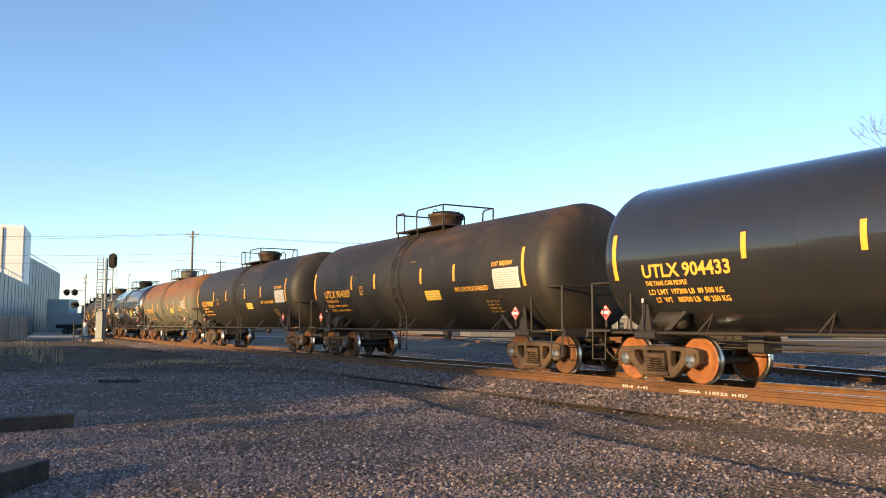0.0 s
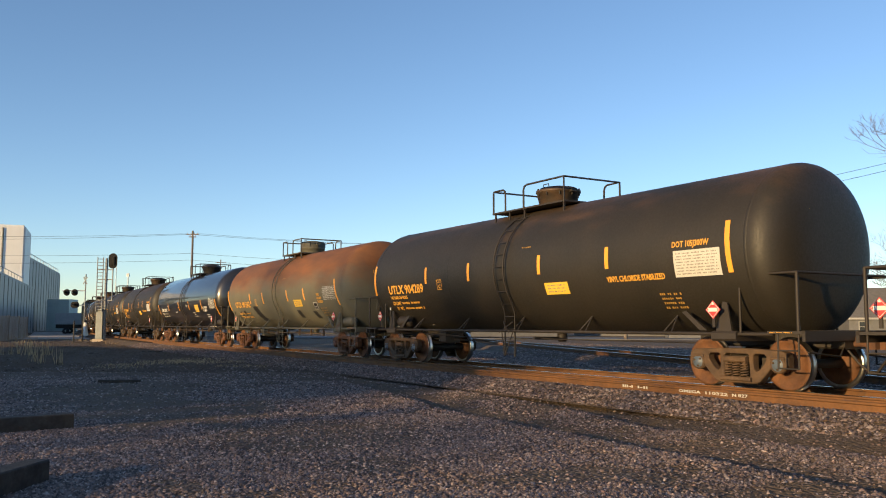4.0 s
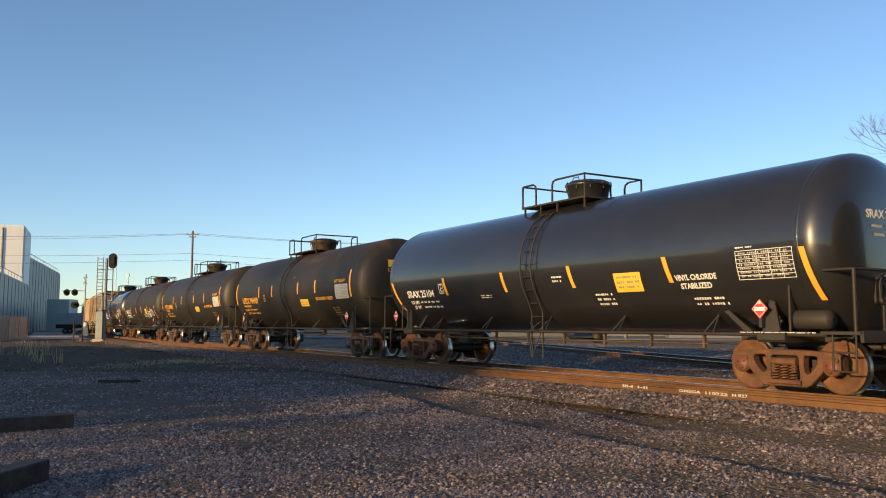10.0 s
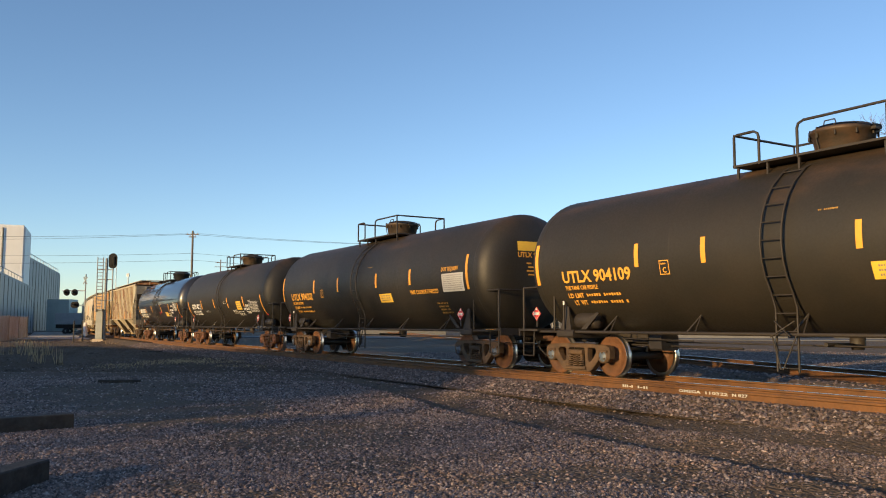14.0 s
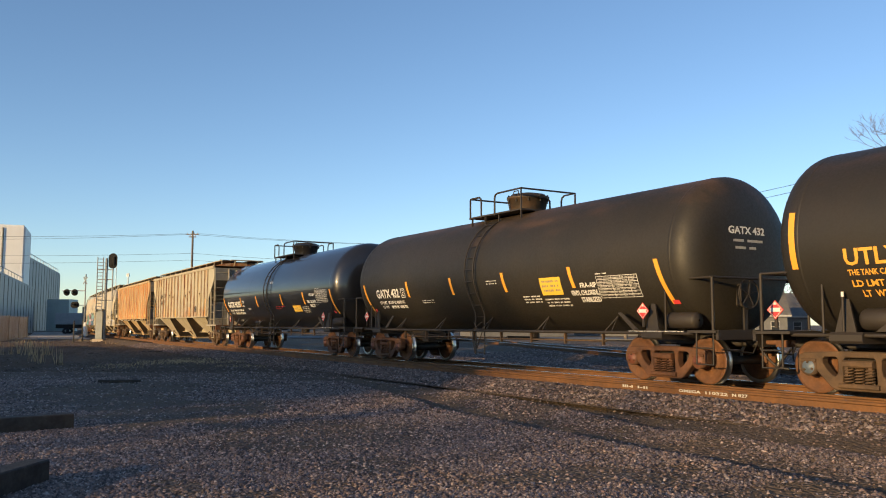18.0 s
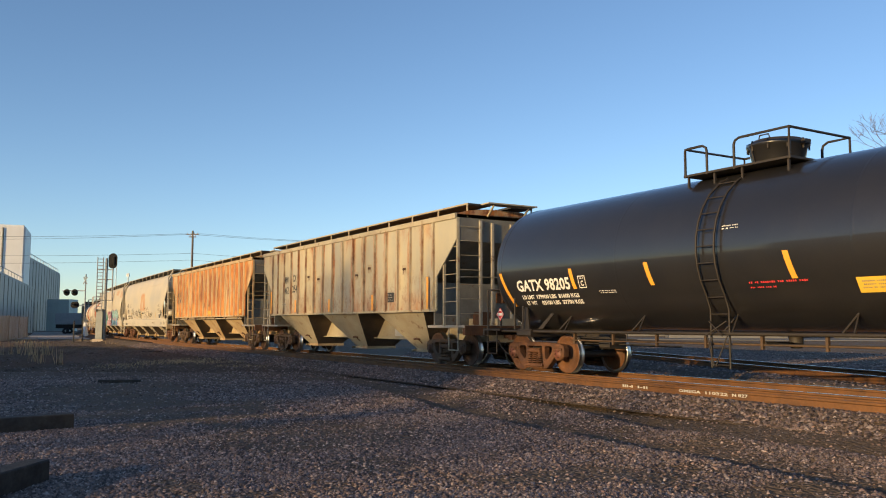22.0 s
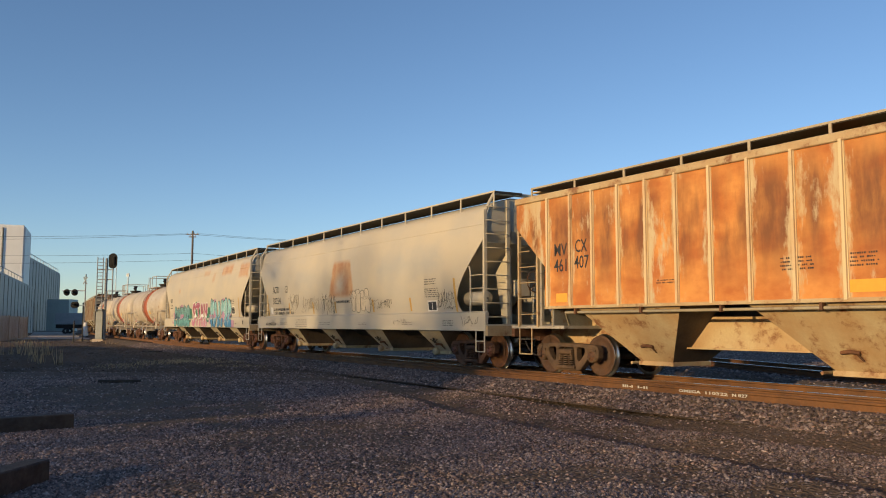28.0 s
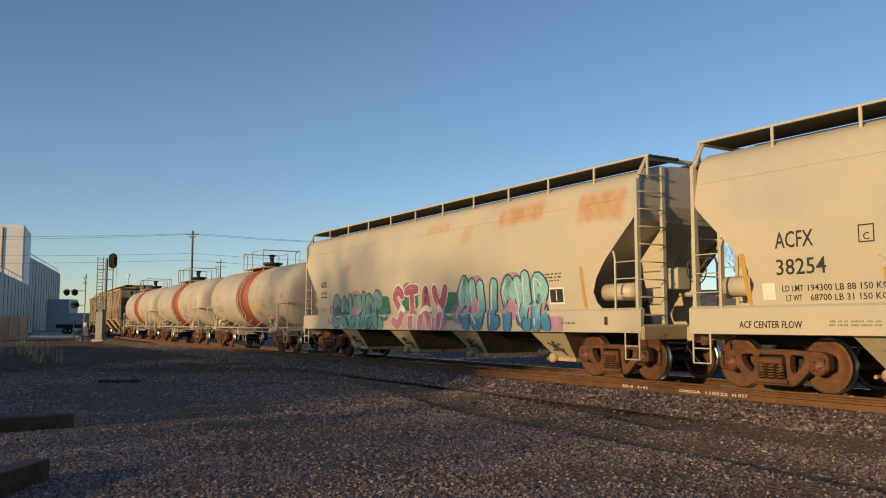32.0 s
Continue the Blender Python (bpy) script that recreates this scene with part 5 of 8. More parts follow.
def bay(car, x, top_half, bot_half, z0, z1, y_top, y_bot, mat, gate):
    """One pyramid-shaped discharge bay with its outlet gate."""
    t = [(x - top_half, -y_top, z1), (x + top_half, -y_top, z1), (x + top_half, y_top, z1), (x - top_half, y_top, z1)]
    b = [(x - bot_half, -y_bot, z0), (x + bot_half, -y_bot, z0), (x + bot_half, y_bot, z0), (x - bot_half, y_bot, z0)]
    s = Shape()
    s.add(t + b, [(0, 4, 5, 1), (2, 6, 7, 3), (4, 7, 6, 5), (0, 1, 2, 3)])
    # End faces take the colour that has their shade painted in.
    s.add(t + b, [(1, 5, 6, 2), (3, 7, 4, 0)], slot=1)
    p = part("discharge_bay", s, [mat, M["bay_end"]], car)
    for sy in (-1, 1):
        q = Shape()
        u = 0.26
        yy, zz = sy * (y_bot + (y_top - y_bot) * u + 0.03), z0 + (z1 - z0) * u
        k = (y_top - y_bot) / (z1 - z0)
        q.tube([(x - 0.17, yy + sy * 0.02, zz + 0.03), (x, yy + sy * 0.03, zz + 0.05), (x + 0.17, yy + sy * 0.02, zz + 0.03)], 0.035, 6)
        q.tube([(x + 0.10, yy + sy * 0.03, zz + 0.04), (x + 0.17, yy - sy * k * 0.10, zz - 0.10)], 0.018, 5)
        part("gate_latch", q, M["truck_rust"], p)
    g = Shape()
    g.box(x - bot_half - 0.05, x + bot_half + 0.05, -y_bot - 0.05, y_bot + 0.05, z0 - 0.07, z0 + 0.02)
    g.tube([(x - bot_half - 0.22, -y_bot - 0.1, z0 - 0.03), (x - bot_half - 0.22, y_bot + 0.1, z0 - 0.03)], 0.035, 6)
    part("outlet_gate", g, gate, p)


def roof_walk(car, x0, x1, y, z, mat, roof_z, step=1.5):
    s = Shape()
    inner = math.copysign(0.36, y)
    s.box(x0, x1, min(y - 0.24, inner) if y < 0 else inner, inner if y < 0 else max(y + 0.24, inner), z - 0.05, z)
    part("running_board", s, M["board_shaded"], car)
    s = Shape()
    ye = y + math.copysign(0.249, y)
    s.box(x0, x1, ye - 0.009, ye + 0.009, z - 0.035, z + 0.006)
    part("board_edge", s, mat, car)
    n = int((x1 - x0) / step)
    for k in range(n + 1):
        x = x0 + 0.04 + (x1 - x0 - 0.08) * k / n
        s = Shape()
        yn = y + math.copysign(0.25, y)
        s.box(x - 0.028, x + 0.028, yn - 0.012, yn + 0.012, roof_z - 0.12, z - 0.02)
        part("board_support", s, mat, car)


def ribbed_hopper(label, front, rear, skin, bay_skin, gear="dull", marks=None, end_mat=None, post_skin="post_rust", sill_skin="grey_bay", slope_skin="dark_end", chord="cream_bay", pipe=False):
    """Three-bay covered hopper with outside posts and slope-sheet ends."""
    car, a = rolling_car("covered_hopper", label, "hopper car", front, rear, gear)
    sk, bk, ek = M[skin], M[bay_skin], M[end_mat or skin]
    half, low, w = a + 1.30, a + 0.02, 1.50
    zt, zk, zm, zb = 4.10, 3.50, 2.50, 1.55
    posts = [0.45, 1.34, 2.20, 3.03, 3.83, 4.63, 5.43, 6.16, low + 0.05]
    posts = sorted([-x for x in posts] + posts)
    zc = (zb + zt) / 2
    for y in (-1, 1):
        for xa, xb in zip(posts, posts[1:]):
            s, hw = Shape(), (xb - xa) / 2
            s.box(-hw, hw, -0.02, 0.02, zb - zc, zt - zc)
            part("side_panel", s, sk, car, at=pose((xa + xb) / 2, y * w, zc))
        for m in (-1, 1):
            x0 = low + 0.05
            s = Shape()
            s.prism([(m * (x - x0), 0, z - zc) for x, z in ((x0, zb), (x0 + 0.14, zb), (x0 + 0.14, zm), (half, zk), (half, zt), (x0, zt))][::m], (0, -0.02, 0), (0, 0.02, 0))
            part("end_gusset", s, sk, car, at=pose(m * x0, y * w, zc))
        s = Shape()
        s.box(-half, half, min(y * w, y * (w + 0.07)), max(y * w, y * (w + 0.07)), zt - 0.03, zt + 0.12, bevel=0.015)
        part("top_chord", s, M[chord], car)
        s = Shape()
        s.box(-low - 0.15, low + 0.15, min(y * w, y * (w + 0.06)), max(y * w, y * (w + 0.04)), zb - 0.035, zb + 0.03)
        part("side_sill", s, bk, car)
    for x in posts:
        for y in (-1, 1):
            s = Shape()
            s.box(-0.045, 0.045, -0.012, 0.012, zb - zc, zt - zc)
            s.box(-0.028, 0.028, min(0, y * 0.05), max(0, y * 0.05), zb - zc, zt - zc)
            part("side_post", s, M[post_skin], car, at=pose(x, y * (w + 0.03), zc))
    s = Shape()
    roof = [(0, -w - 0.02, zt + 0.10), (0, -w * 0.72, zt + 0.22), (0, -w * 0.35, zt + 0.28), (0, w * 0.35, zt + 0.28), (0, w * 0.72, zt + 0.22), (0, w + 0.02, zt + 0.10)]
    s.prism(roof, (-half, 0, 0), (half, 0, 0))
    part("roof", s, sk, car)
    # Hatch in black steel stands in for the shade beneath the boards.
    s = Shape()
    s.box(-half + 0.8, half - 0.8, -0.42, 0.42, zt + 0.25, zt + 0.40, bevel=0.03)
    part("roof_hatch", s, M["steel_dark"], car)
    for y in (-0.86, 0.86):
        roof_walk(car, -half + 0.05, half - 0.05, y, zt + 0.43, M["cream_bay"], zt + 0.16)
    for m in (-1, 1):
        s = Shape()
        s.add([(m * half, -w, zt), (m * half, w, zt), (m * half, w, zk - 0.05), (m * half, -w, zk - 0.05)], [(0, 1, 2, 3)])
        s.add([(m * half, -w, zk - 0.05), (m * half, w, zk - 0.05), (m * (low - 1.9), w, 1.6), (m * (low - 1.9), -w, 1.6)], [(0, 1, 2, 3)])
        part("slope_sheet", s, M[slope_skin], car)
        s = Shape()
        s.box(min(m * (low - 0.06), m * low), max(m * (low - 0.06), m * low), -w + 0.04, w - 0.04, 1.1, 2.35)
        part("end_bulkhead", s, M[slope_skin], car)
        xe = half + 0.33
        s = Shape()
        s.box(min(m * (low - 0.4), m * (xe - 0.02)), max(m * (low - 0.4), m * (xe - 0.02)), -1.46, 1.46, 1.06, 1.13)
        part("end_platform", s, M["grey_bay"], car)
        end_gear(car, m * xe, m, M["truck_rust"])
        for y in (-1.46, 1.46):
            for xx, zz in ((half - 0.02, zt), (half - 0.75, 2.95)):
                s = Shape()
                s.box(m * xx - 0.03, m * xx + 0.03, y - 0.035, y + 0.035, 1.1, zz)
                part("corner_post", s, ek, car)
            z = 1.4
            while z < zt - 0.1:
                s = Shape()
                s.tube([(m * (half - 0.02), y * 1.01, z), (m * (half - (0.73 if z < 2.9 else 0.45)), y * 1.01, z)], 0.012, 5)
                part("side_rung", s, ek, car)
                z += 0.38
            s = Shape()
            for xx in (half - 0.02, half - 0.5):
                s.tube([(m * xx, y, 1.06), (m * xx, y, 0.45)], 0.018, 5)
            s.tube([(m * (half - 0.02), y, 0.45), (m * (half - 0.5), y, 0.45)], 0.018, 5)
            part("sill_step", s, ek, car)
        for y, zz in ((-0.75, zt - 0.05), (-0.35, zt - 0.1), (0.30, zt - 0.1), (1.05, zt - 0.1)):
            s = Shape()
            s.box(m * (half + 0.02) - 0.03, m * (half + 0.02) + 0.05, y - 0.035, y + 0.035, 1.1, zz)
            part("end_post", s, M["grey_bay"], car)
        z = 1.45
        while z < zt:
            s = Shape()
            s.tube([(m * (half + 0.07), -1.43, z), (m * (half + 0.07), -0.75, z)], 0.012, 5)
            part("end_rung", s, ek, car)
            z += 0.40
        s = Shape()
        s.tube([(m * (half + 0.07), -1.43, 2.45), (m * (half + 0.07), 1.4, 2.5)], 0.014, 5)
        part("end_handrail", s, ek, car)
        s = Shape()
        s.box(min(m * half, m * (half + 0.42)), max(m * half, m * (half + 0.42)), -0.72, 0.95, zt + 0.39, zt + 0.425)
        for y in (-0.5, 0.7):
            s.tube([(m * (half + 0.38), y, zt + 0.40), (m * (half + 0.01), y, zt + 0.08)], 0.03, 5)
        part("end_walk", s, ek, car)
        if m == 1:
            s = Shape()
            s.tube([(half + 0.12, 0.1 + 0.28 * math.cos(t), 2.15 + 0.28 * math.sin(t)) for t in [k * math.pi / 8 for k in range(17)]], 0.016, 5)
            for k in range(4):
                t = k * math.pi / 2 + 0.4
                s.tube([(half + 0.12, 0.1, 2.15), (half + 0.12, 0.1 + 0.28 * math.cos(t), 2.15 + 0.28 * math.sin(t))], 0.010, 4)
            part("brake_wheel", s, M["truck_rust"], car)
            s = Shape()
            s.box(half - 0.25, half + 0.10, -0.05, 0.30, 1.75, 2.05, bevel=0.03)
            s.box(half - 0.6, half - 0.2, -0.6, -0.2, 1.13, 1.5, bevel=0.04)
            part("brake_box", s, M["truck_rust"], car)
        else:
            s = Shape()
            s.lathe([(-half + 0.2, 0.02), (-half + 0.24, 0.17), (-half + 0.95, 0.17), (-half + 1.0, 0.02)], (0, -0.5, 1.42), "x", 16)
            part("air_reservoir", s, ek, car)
    s = Shape()
    s.box(-half - 0.2, half + 0.2, -0.30, 0.30, 0.68, 1.32)
    part("centre_sill", s, M[sill_skin], car)
    s = Shape()
    s.box(-half - 0.2, half + 0.2, -0.42, 0.42, 0.66, 0.69)
    part("sill_flange", s, M[sill_skin], car)
    for y in (-0.312, 0.312):
        s = Shape()
        s.box(2.12, 2.70, y - 0.008, y + 0.008, 0.76, 1.14)
        part("stencil_plate", s, M["decal_white"], car, "pale stencil plate on the centre sill")
    if pipe:
        s = Shape()
        s.tube([(-low + 0.3, -w + 0.3, zb - 0.42), (-low + 0.5, -w + 0.02, zb - 0.12), (low - 0.2, -w - 0.02, zb - 0.12)], 0.030, 6)
        part("train_pipe", s, M["cream_bay"], car)
        for k in range(7):
            x = -low + 0.9 + (2 * low - 1.8) * k / 6
            s = Shape()
            s.box(x - 0.025, x + 0.025, -w - 0.06, -w + 0.04, zb - 0.16, zb - 0.03)
            part("pipe_clamp", s, M["truck_rust"], car)
    for x in (-4.58, 0.0, 4.55):
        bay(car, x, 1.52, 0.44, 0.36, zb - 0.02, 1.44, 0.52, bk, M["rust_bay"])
    side = Side("flat", prof=[(w + 0.02, 0), (w + 0.02, 5)])
    if marks:
        marks(car, side)
    return car


FLOW = [(1.573, 0.98), (1.573, 1.45), (1.50, 1.50), (1.555, 2.0), (1.585, 2.6), (1.56, 3.2), (1.50, 3.62), (1.455, 3.80), (1.41, 4.02), (1.31, 4.24), (1.08, 4.39), (0.7, 4.47), (0.3, 4.50)]


def flow_hopper(label, front, rear, skin, gear="dull", marks=None):
    """Four-bay covered hopper with a smooth rounded body."""
    car, a = rolling_car("covered_hopper", label, "hopper car", front, rear, gear)
    sk = M[skin]
    half = a + 1.28
    body = FLOW[2:]
    zs = [z for _, z in body]

    def edge(z):
        """How far the flank reaches at height z: the ends are cut away low down in a rounded opening."""
        return float(np.interp(z, [1.48, 1.60, 1.85, 2.15, 2.5, 3.3, 3.45, 4.5], [half - 1.05, half - 1.22, half - 1.32, half - 1.20, half - 0.92, half - 0.10, half, half]))
    zz = [1.48, 1.54, 1.62, 1.72, 1.85, 2.0, 2.15, 2.3, 2.5, 2.75, 3.0, 3.3, 3.45, 3.62, 3.8, 3.92, 4.02, 4.13, 4.24, 4.32, 4.39, 4.43, 4.47, 4.50]
    for y in (-1, 1):
        s = Shape()
        v = []
        for z in zz:
            w = float(np.interp(z, zs, [q for q, _ in body]))
            e = edge(z)
            v += [(x, y * w, z) for x in (-e, -e * 0.66, -e * 0.33, 0, e * 0.33, e * 0.66, e)]
        f = [(i * 7 + k, i * 7 + k + 1, (i + 1) * 7 + k + 1, (i + 1) * 7 + k) for i in range(len(zz) - 1) for k in range(6)]
        s.add(v, f if y < 0 else [q[::-1] for q in f], True)
        part("side_sheet", s, sk, car)
        s = Shape()
        s.prism([(0, y * 1.52, 0.98), (0, y * 1.57, 0.99), (0, y * 1.57, 1.45), (0, y * 1.50, 1.50), (0, y * 1.46, 1.45)], (-half - 0.12, 0, 0), (half + 0.12, 0, 0))
        part("side_sill", s, sk, car)
        s = Shape()
        s.box(-half, half, min(y * 1.45, y * 1.468), max(y * 1.45, y * 1.468), 3.785, 3.80)
        part("roof_seam", s, sk, car)
    s = Shape()
    s.prism([(0, -0.34, 4.36), (0, -0.34, 4.60), (0, 0.34, 4.60), (0, 0.34, 4.36)], (-half + 0.5, 0, 0), (half - 0.5, 0, 0))
    s.add([(-half, -0.5, 4.49), (half, -0.5, 4.49), (half, 0.5, 4.49), (-half, 0.5, 4.49)], [(0, 1, 2, 3)])
    part("roof_hatch", s, sk, car)
    for y in (-1.0, 1.0):
        roof_walk(car, -half - 0.1, half + 0.1, y, 4.66, sk, 4.30, 1.55)
    for m in (-1, 1):
        s = Shape()
        outline = [(w, z) for w, z in body if z > 3.3]
        poly = [(m * half, -w, z) for w, z in outline] + [(m * half, w, z) for w, z in outline[::-1]]
        low_z = outline[0][1]
        s.add(poly, [tuple(range(len(poly)))])
        wl = outline[0][0]
        s.add([(m * half, -wl, low_z), (m * half, wl, low_z), (m * (half - 0.12), wl, 3.3), (m * (half - 0.12), -wl, 3.3), (m * (half - 3.0), 1.2, 1.45), (m * (half - 3.0), -1.2, 1.45)], [(0, 1, 2, 3), (3, 2, 4, 5)])
        part("slope_sheet", s, sk, car)
        s = Shape()
        s.prism([(m * (half - 0.9), 0, 2.55), (m * (half - 0.25), 0, 3.2), (m * (half - 0.2), 0, 1.1), (m * (half - 0.55), 0, 1.1)], (0, -0.55, 0), (0, -0.49, 0))
        s.prism([(m * (half - 0.9), 0, 2.55), (m * (half - 0.25), 0, 3.2), (m * (half - 0.2), 0, 1.1), (m * (half - 0.55), 0, 1.1)], (0, 0.49, 0), (0, 0.55, 0))
        part("end_brace", s, sk, car)
        s = Shape()
        s.box(min(m * (half - 1.6), m * (half + 0.12)), max(m * (half - 1.6), m * (half + 0.12)), -1.5, 1.5, 1.10, 1.16)
        part("end_platform", s, sk, car)
        end_gear(car, m * (half + 0.20), m, M["rust_bay"], 1.55)
        for y in (-1.5, 1.5, -0.78):
            s = Shape()
            s.box(m * half - 0.04, m * half + 0.04, y - 0.045, y + 0.045, 1.1, 4.15 if y < -1 or y > 1 else 4.45)
            part("end_post", s, sk, car)
        s = Shape()
        s.tube([(m * half, -1.5, 4.1), (m * half, -1.22, 4.61), (m * half, 1.22, 4.61), (m * half, 1.5, 4.1)], 0.05, 6)
        part("end_frame", s, sk, car)
        z = 1.35
        while z < 4.3:
            s = Shape()
            s.tube([(m * (half + 0.03), -1.5, z), (m * (half + 0.10), -1.46, z), (m * (half + 0.10), -0.82, z), (m * (half + 0.03), -0.78, z)], 0.014, 5)
            part("end_rung", s, sk, car)
            z += 0.36
        for y in (-1.55, 1.55):
            s = Shape()
            s.tube([(m * (half - 0.62), y, 1.45), (m * (half - 0.62), y, 2.55), (m * (half - 0.68), y, 2.7)], 0.025, 6)
            for z in (1.75, 2.1, 2.45):
                s.tube([(m * (half - 0.62), y, z), (m * half, y, z)], 0.013, 5)
            part("side_ladder", s, sk, car)
            s = Shape()
            for xx in (half + 0.05, half - 0.35):
                s.tube([(m * xx, y, 1.0), (m * xx, y, 0.45)], 0.02, 5)
            for z in (0.45, 0.72):
                s.tube([(m * (half + 0.05), y, z), (m * (half - 0.35), y, z)], 0.016, 5)
            part("sill_step", s, sk, car)
        s = Shape()
        s.lathe([(m * (half - 1.35), 0.02), (m * (half - 1.3), 0.19), (m * (half - 0.45), 0.19), (m * (half - 0.4), 0.02)][::m], (0, -1.15, 1.85), "x", 16)
        part("air_reservoir", s, sk, car)
        if m == 1:
            s = Shape()
            s.tube([(half + 0.13, 0.05 + 0.29 * math.cos(t), 2.3 + 0.29 * math.sin(t)) for t in [k * math.pi / 8 for k in range(17)]], 0.016, 5)
            for k in range(5):
                t = k * math.pi * 0.4 + 0.4
                s.tube([(half + 0.13, 0.05, 2.3), (half + 0.13, 0.05 + 0.29 * math.cos(t), 2.3 + 0.29 * math.sin(t))], 0.010, 4)
            part("brake_wheel", s, M["truck_rust"], car)
            s = Shape()
            s.box(half - 0.3, half + 0.08, -0.45, -0.12, 1.9, 2.35, bevel=0.03)
            s.box(half - 0.3, half + 0.1, -0.05, 0.2, 1.75, 2.15, bevel=0.03)
            s.tube([(half + 0.1, 0.0, 2.0), (half + 0.12, -0.05, 1.3)], 0.02, 5)
            part("brake_box", s, sk, car)
    s = Shape()
    s.box(-half - 0.2, half + 0.2, -0.30, 0.30, 0.78, 1.12)
    part("centre_sill", s, M["steel_dark"], car)
    for y in (-1, 1):
        s = Shape()
        s.prism([(0, y * 1.1, 1.2), (0, y * 0.3, 0.75), (0, y * 0.3, 1.2)], (-a + 1.6, 0, 0), (a - 1.6, 0, 0))
        part("slope_plate", s, M["steel_dark"], car)
    for x in (-5.3, -1.62, 2.12, 5.78):
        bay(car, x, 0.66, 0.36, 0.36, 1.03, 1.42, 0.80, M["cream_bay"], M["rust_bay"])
        q = Shape()
        q.lathe([(-0.98, 0.001), (-0.98, 0.10), (-0.90, 0.125), (-0.82, 0.10), (0.82, 0.10), (0.90, 0.125), (0.98, 0.10), (0.98, 0.001)], (x - 0.34, 0, 0.36), "y", 14)
        part("outlet_tube", q, M["rust_bay"], car)
        for m in (-1, 1):
            p = Shape()
            p.tube([(x - 0.2 * m, -1.20, 0.72), (x + 0.05 * m, -1.14, 0.62), (x + 0.02 * m, -1.22, 0.76)], 0.014, 5)
            part("gate_handle", p, M["steel_dark"], car)
    side = Side("flow", prof=[(w, z) for w, z in FLOW])
    if marks:
        marks(car, side)
    return car


# ---- buildings and lineside things ----
def wall_run(parent, name, a, b, h0, h1, mat, thick=0.3):
    """An upright wall from plan point a to b, its top rising from h0 to h1."""
    ax, ay = a
    bx, by = b
    d = math.hypot(bx - ax, by - ay)
    nx, ny = -(by - ay) / d * thick, (bx - ax) / d * thick
    v = [(ax, ay, 0), (bx, by, 0), (bx + nx, by + ny, 0), (ax + nx, ay + ny, 0), (ax, ay, h0), (bx, by, h1), (bx + nx, by + ny, h1), (ax + nx, ay + ny, h0)]
    s = Shape()
    s.add(v, [(0, 1, 5, 4), (1, 2, 6, 5), (2, 3, 7, 6), (3, 0, 4, 7), (4, 5, 6, 7), (0, 3, 2, 1)])
    return part(name, s, mat, parent)


def ribs_on(parent, a, b, z0, h, step, mat, out=0.16, w=0.4, name="wall_rib", face=0.3):
    """Upright ribs standing proud of a wall."""
    d = math.hypot(b[0] - a[0], b[1] - a[1])
    ux, uy = (b[0] - a[0]) / d, (b[1] - a[1]) / d
    n = int(d / step)
    s = Shape()
    s.box(-w / 2, w / 2, face - 0.05, face + out, z0, h)
    me = s.mesh(name, [mat])
    ang = math.degrees(math.atan2(uy, ux))
    for k in range(n + 1):
        t = k * d / n
        part(name, me, None, parent, at=pose(a[0] + ux * t, a[1] + uy * t, 0, 0, 0, ang))


plant = thing("warehouse", "blue-grey ribbed metal warehouse with a white tower block", "warehouse")
c1, c2, c3 = (-79.4, 157.5), (-84.5, 170.0), (-103.5, 225.0)
wall_run(plant, "long_wall", c3, c2, 15.1, 15.1, M["wall_blue"])
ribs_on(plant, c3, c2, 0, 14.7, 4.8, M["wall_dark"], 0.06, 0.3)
wall_run(plant, "tower_flank", c2, c1, 19.9, 19.9, M["wall_white"])
f1 = (c1[0] - 24 * 0.93, c1[1] - 24 * 0.37)
wall_run(plant, "tower_front", c1, f1, 19.9, 19.9, M["wall_white"])
s = Shape()
s.prism([(c1[0], c1[1], 0), (f1[0], f1[1], 0), (f1[0] - 5.0, f1[1] + 12.5, 0), (c2[0], c2[1], 0)], (0, 0, 19.9), (0, 0, 20.2))
part("tower_roof", s, M["wall_white"], plant)
s = Shape()
s.prism([(c2[0], c2[1], 0), (c3[0], c3[1], 0), (c3[0] - 30, c3[1] - 12, 0), (c2[0] - 30, c2[1] - 12, 0)], (0, 0, 15.1), (0, 0, 15.3))
part("long_roof", s, M["roofing"], plant)
s = Shape()
for k in range(12):
    x, y = c2[0] + (c3[0] - c2[0]) * k / 11, c2[1] + (c3[1] - c2[1]) * k / 11
    s.tube([(x - 0.3, y, 15.2), (x - 0.3, y, 16.2)], 0.07, 5)
s.tube([(c2[0] - 0.3, c2[1], 16.2), (c3[0] - 0.3, c3[1], 16.2)], 0.07, 5)
part("roof_railing", s, M["galvanised"], plant)
s = Shape()
s.box(c1[0] - 3.2, c1[0] - 3.0, c1[1] - 1.75, c1[1] - 1.15, 0.0, 19.6)
part("downpipe", s, M["wall_dark"], plant)
low = thing("low_warehouse", "low blue-grey ribbed metal shed beside the yard", "warehouse")
l1, l2 = (-56.0, 105.0), (-74.7, 152.2)
wall_run(low, "shed_wall", l2, l1, 8.1, 8.1, M["wall_blue"])
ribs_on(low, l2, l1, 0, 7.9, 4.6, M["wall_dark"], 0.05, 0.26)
s = Shape()
s.prism([(l1[0], l1[1], 0), (l2[0], l2[1], 0), (l2[0] - 20, l2[1] - 8, 0), (l1[0] - 20, l1[1] - 8, 0)], (0, 0, 8.1), (0, 0, 8.3))
part("shed_roof", s, M["wall_blue"], low)
wall_run(low, "shed_end", l2, (l2[0] - 20, l2[1] - 8), 8.1, 8.1, M["wall_blue"])
s = Shape()
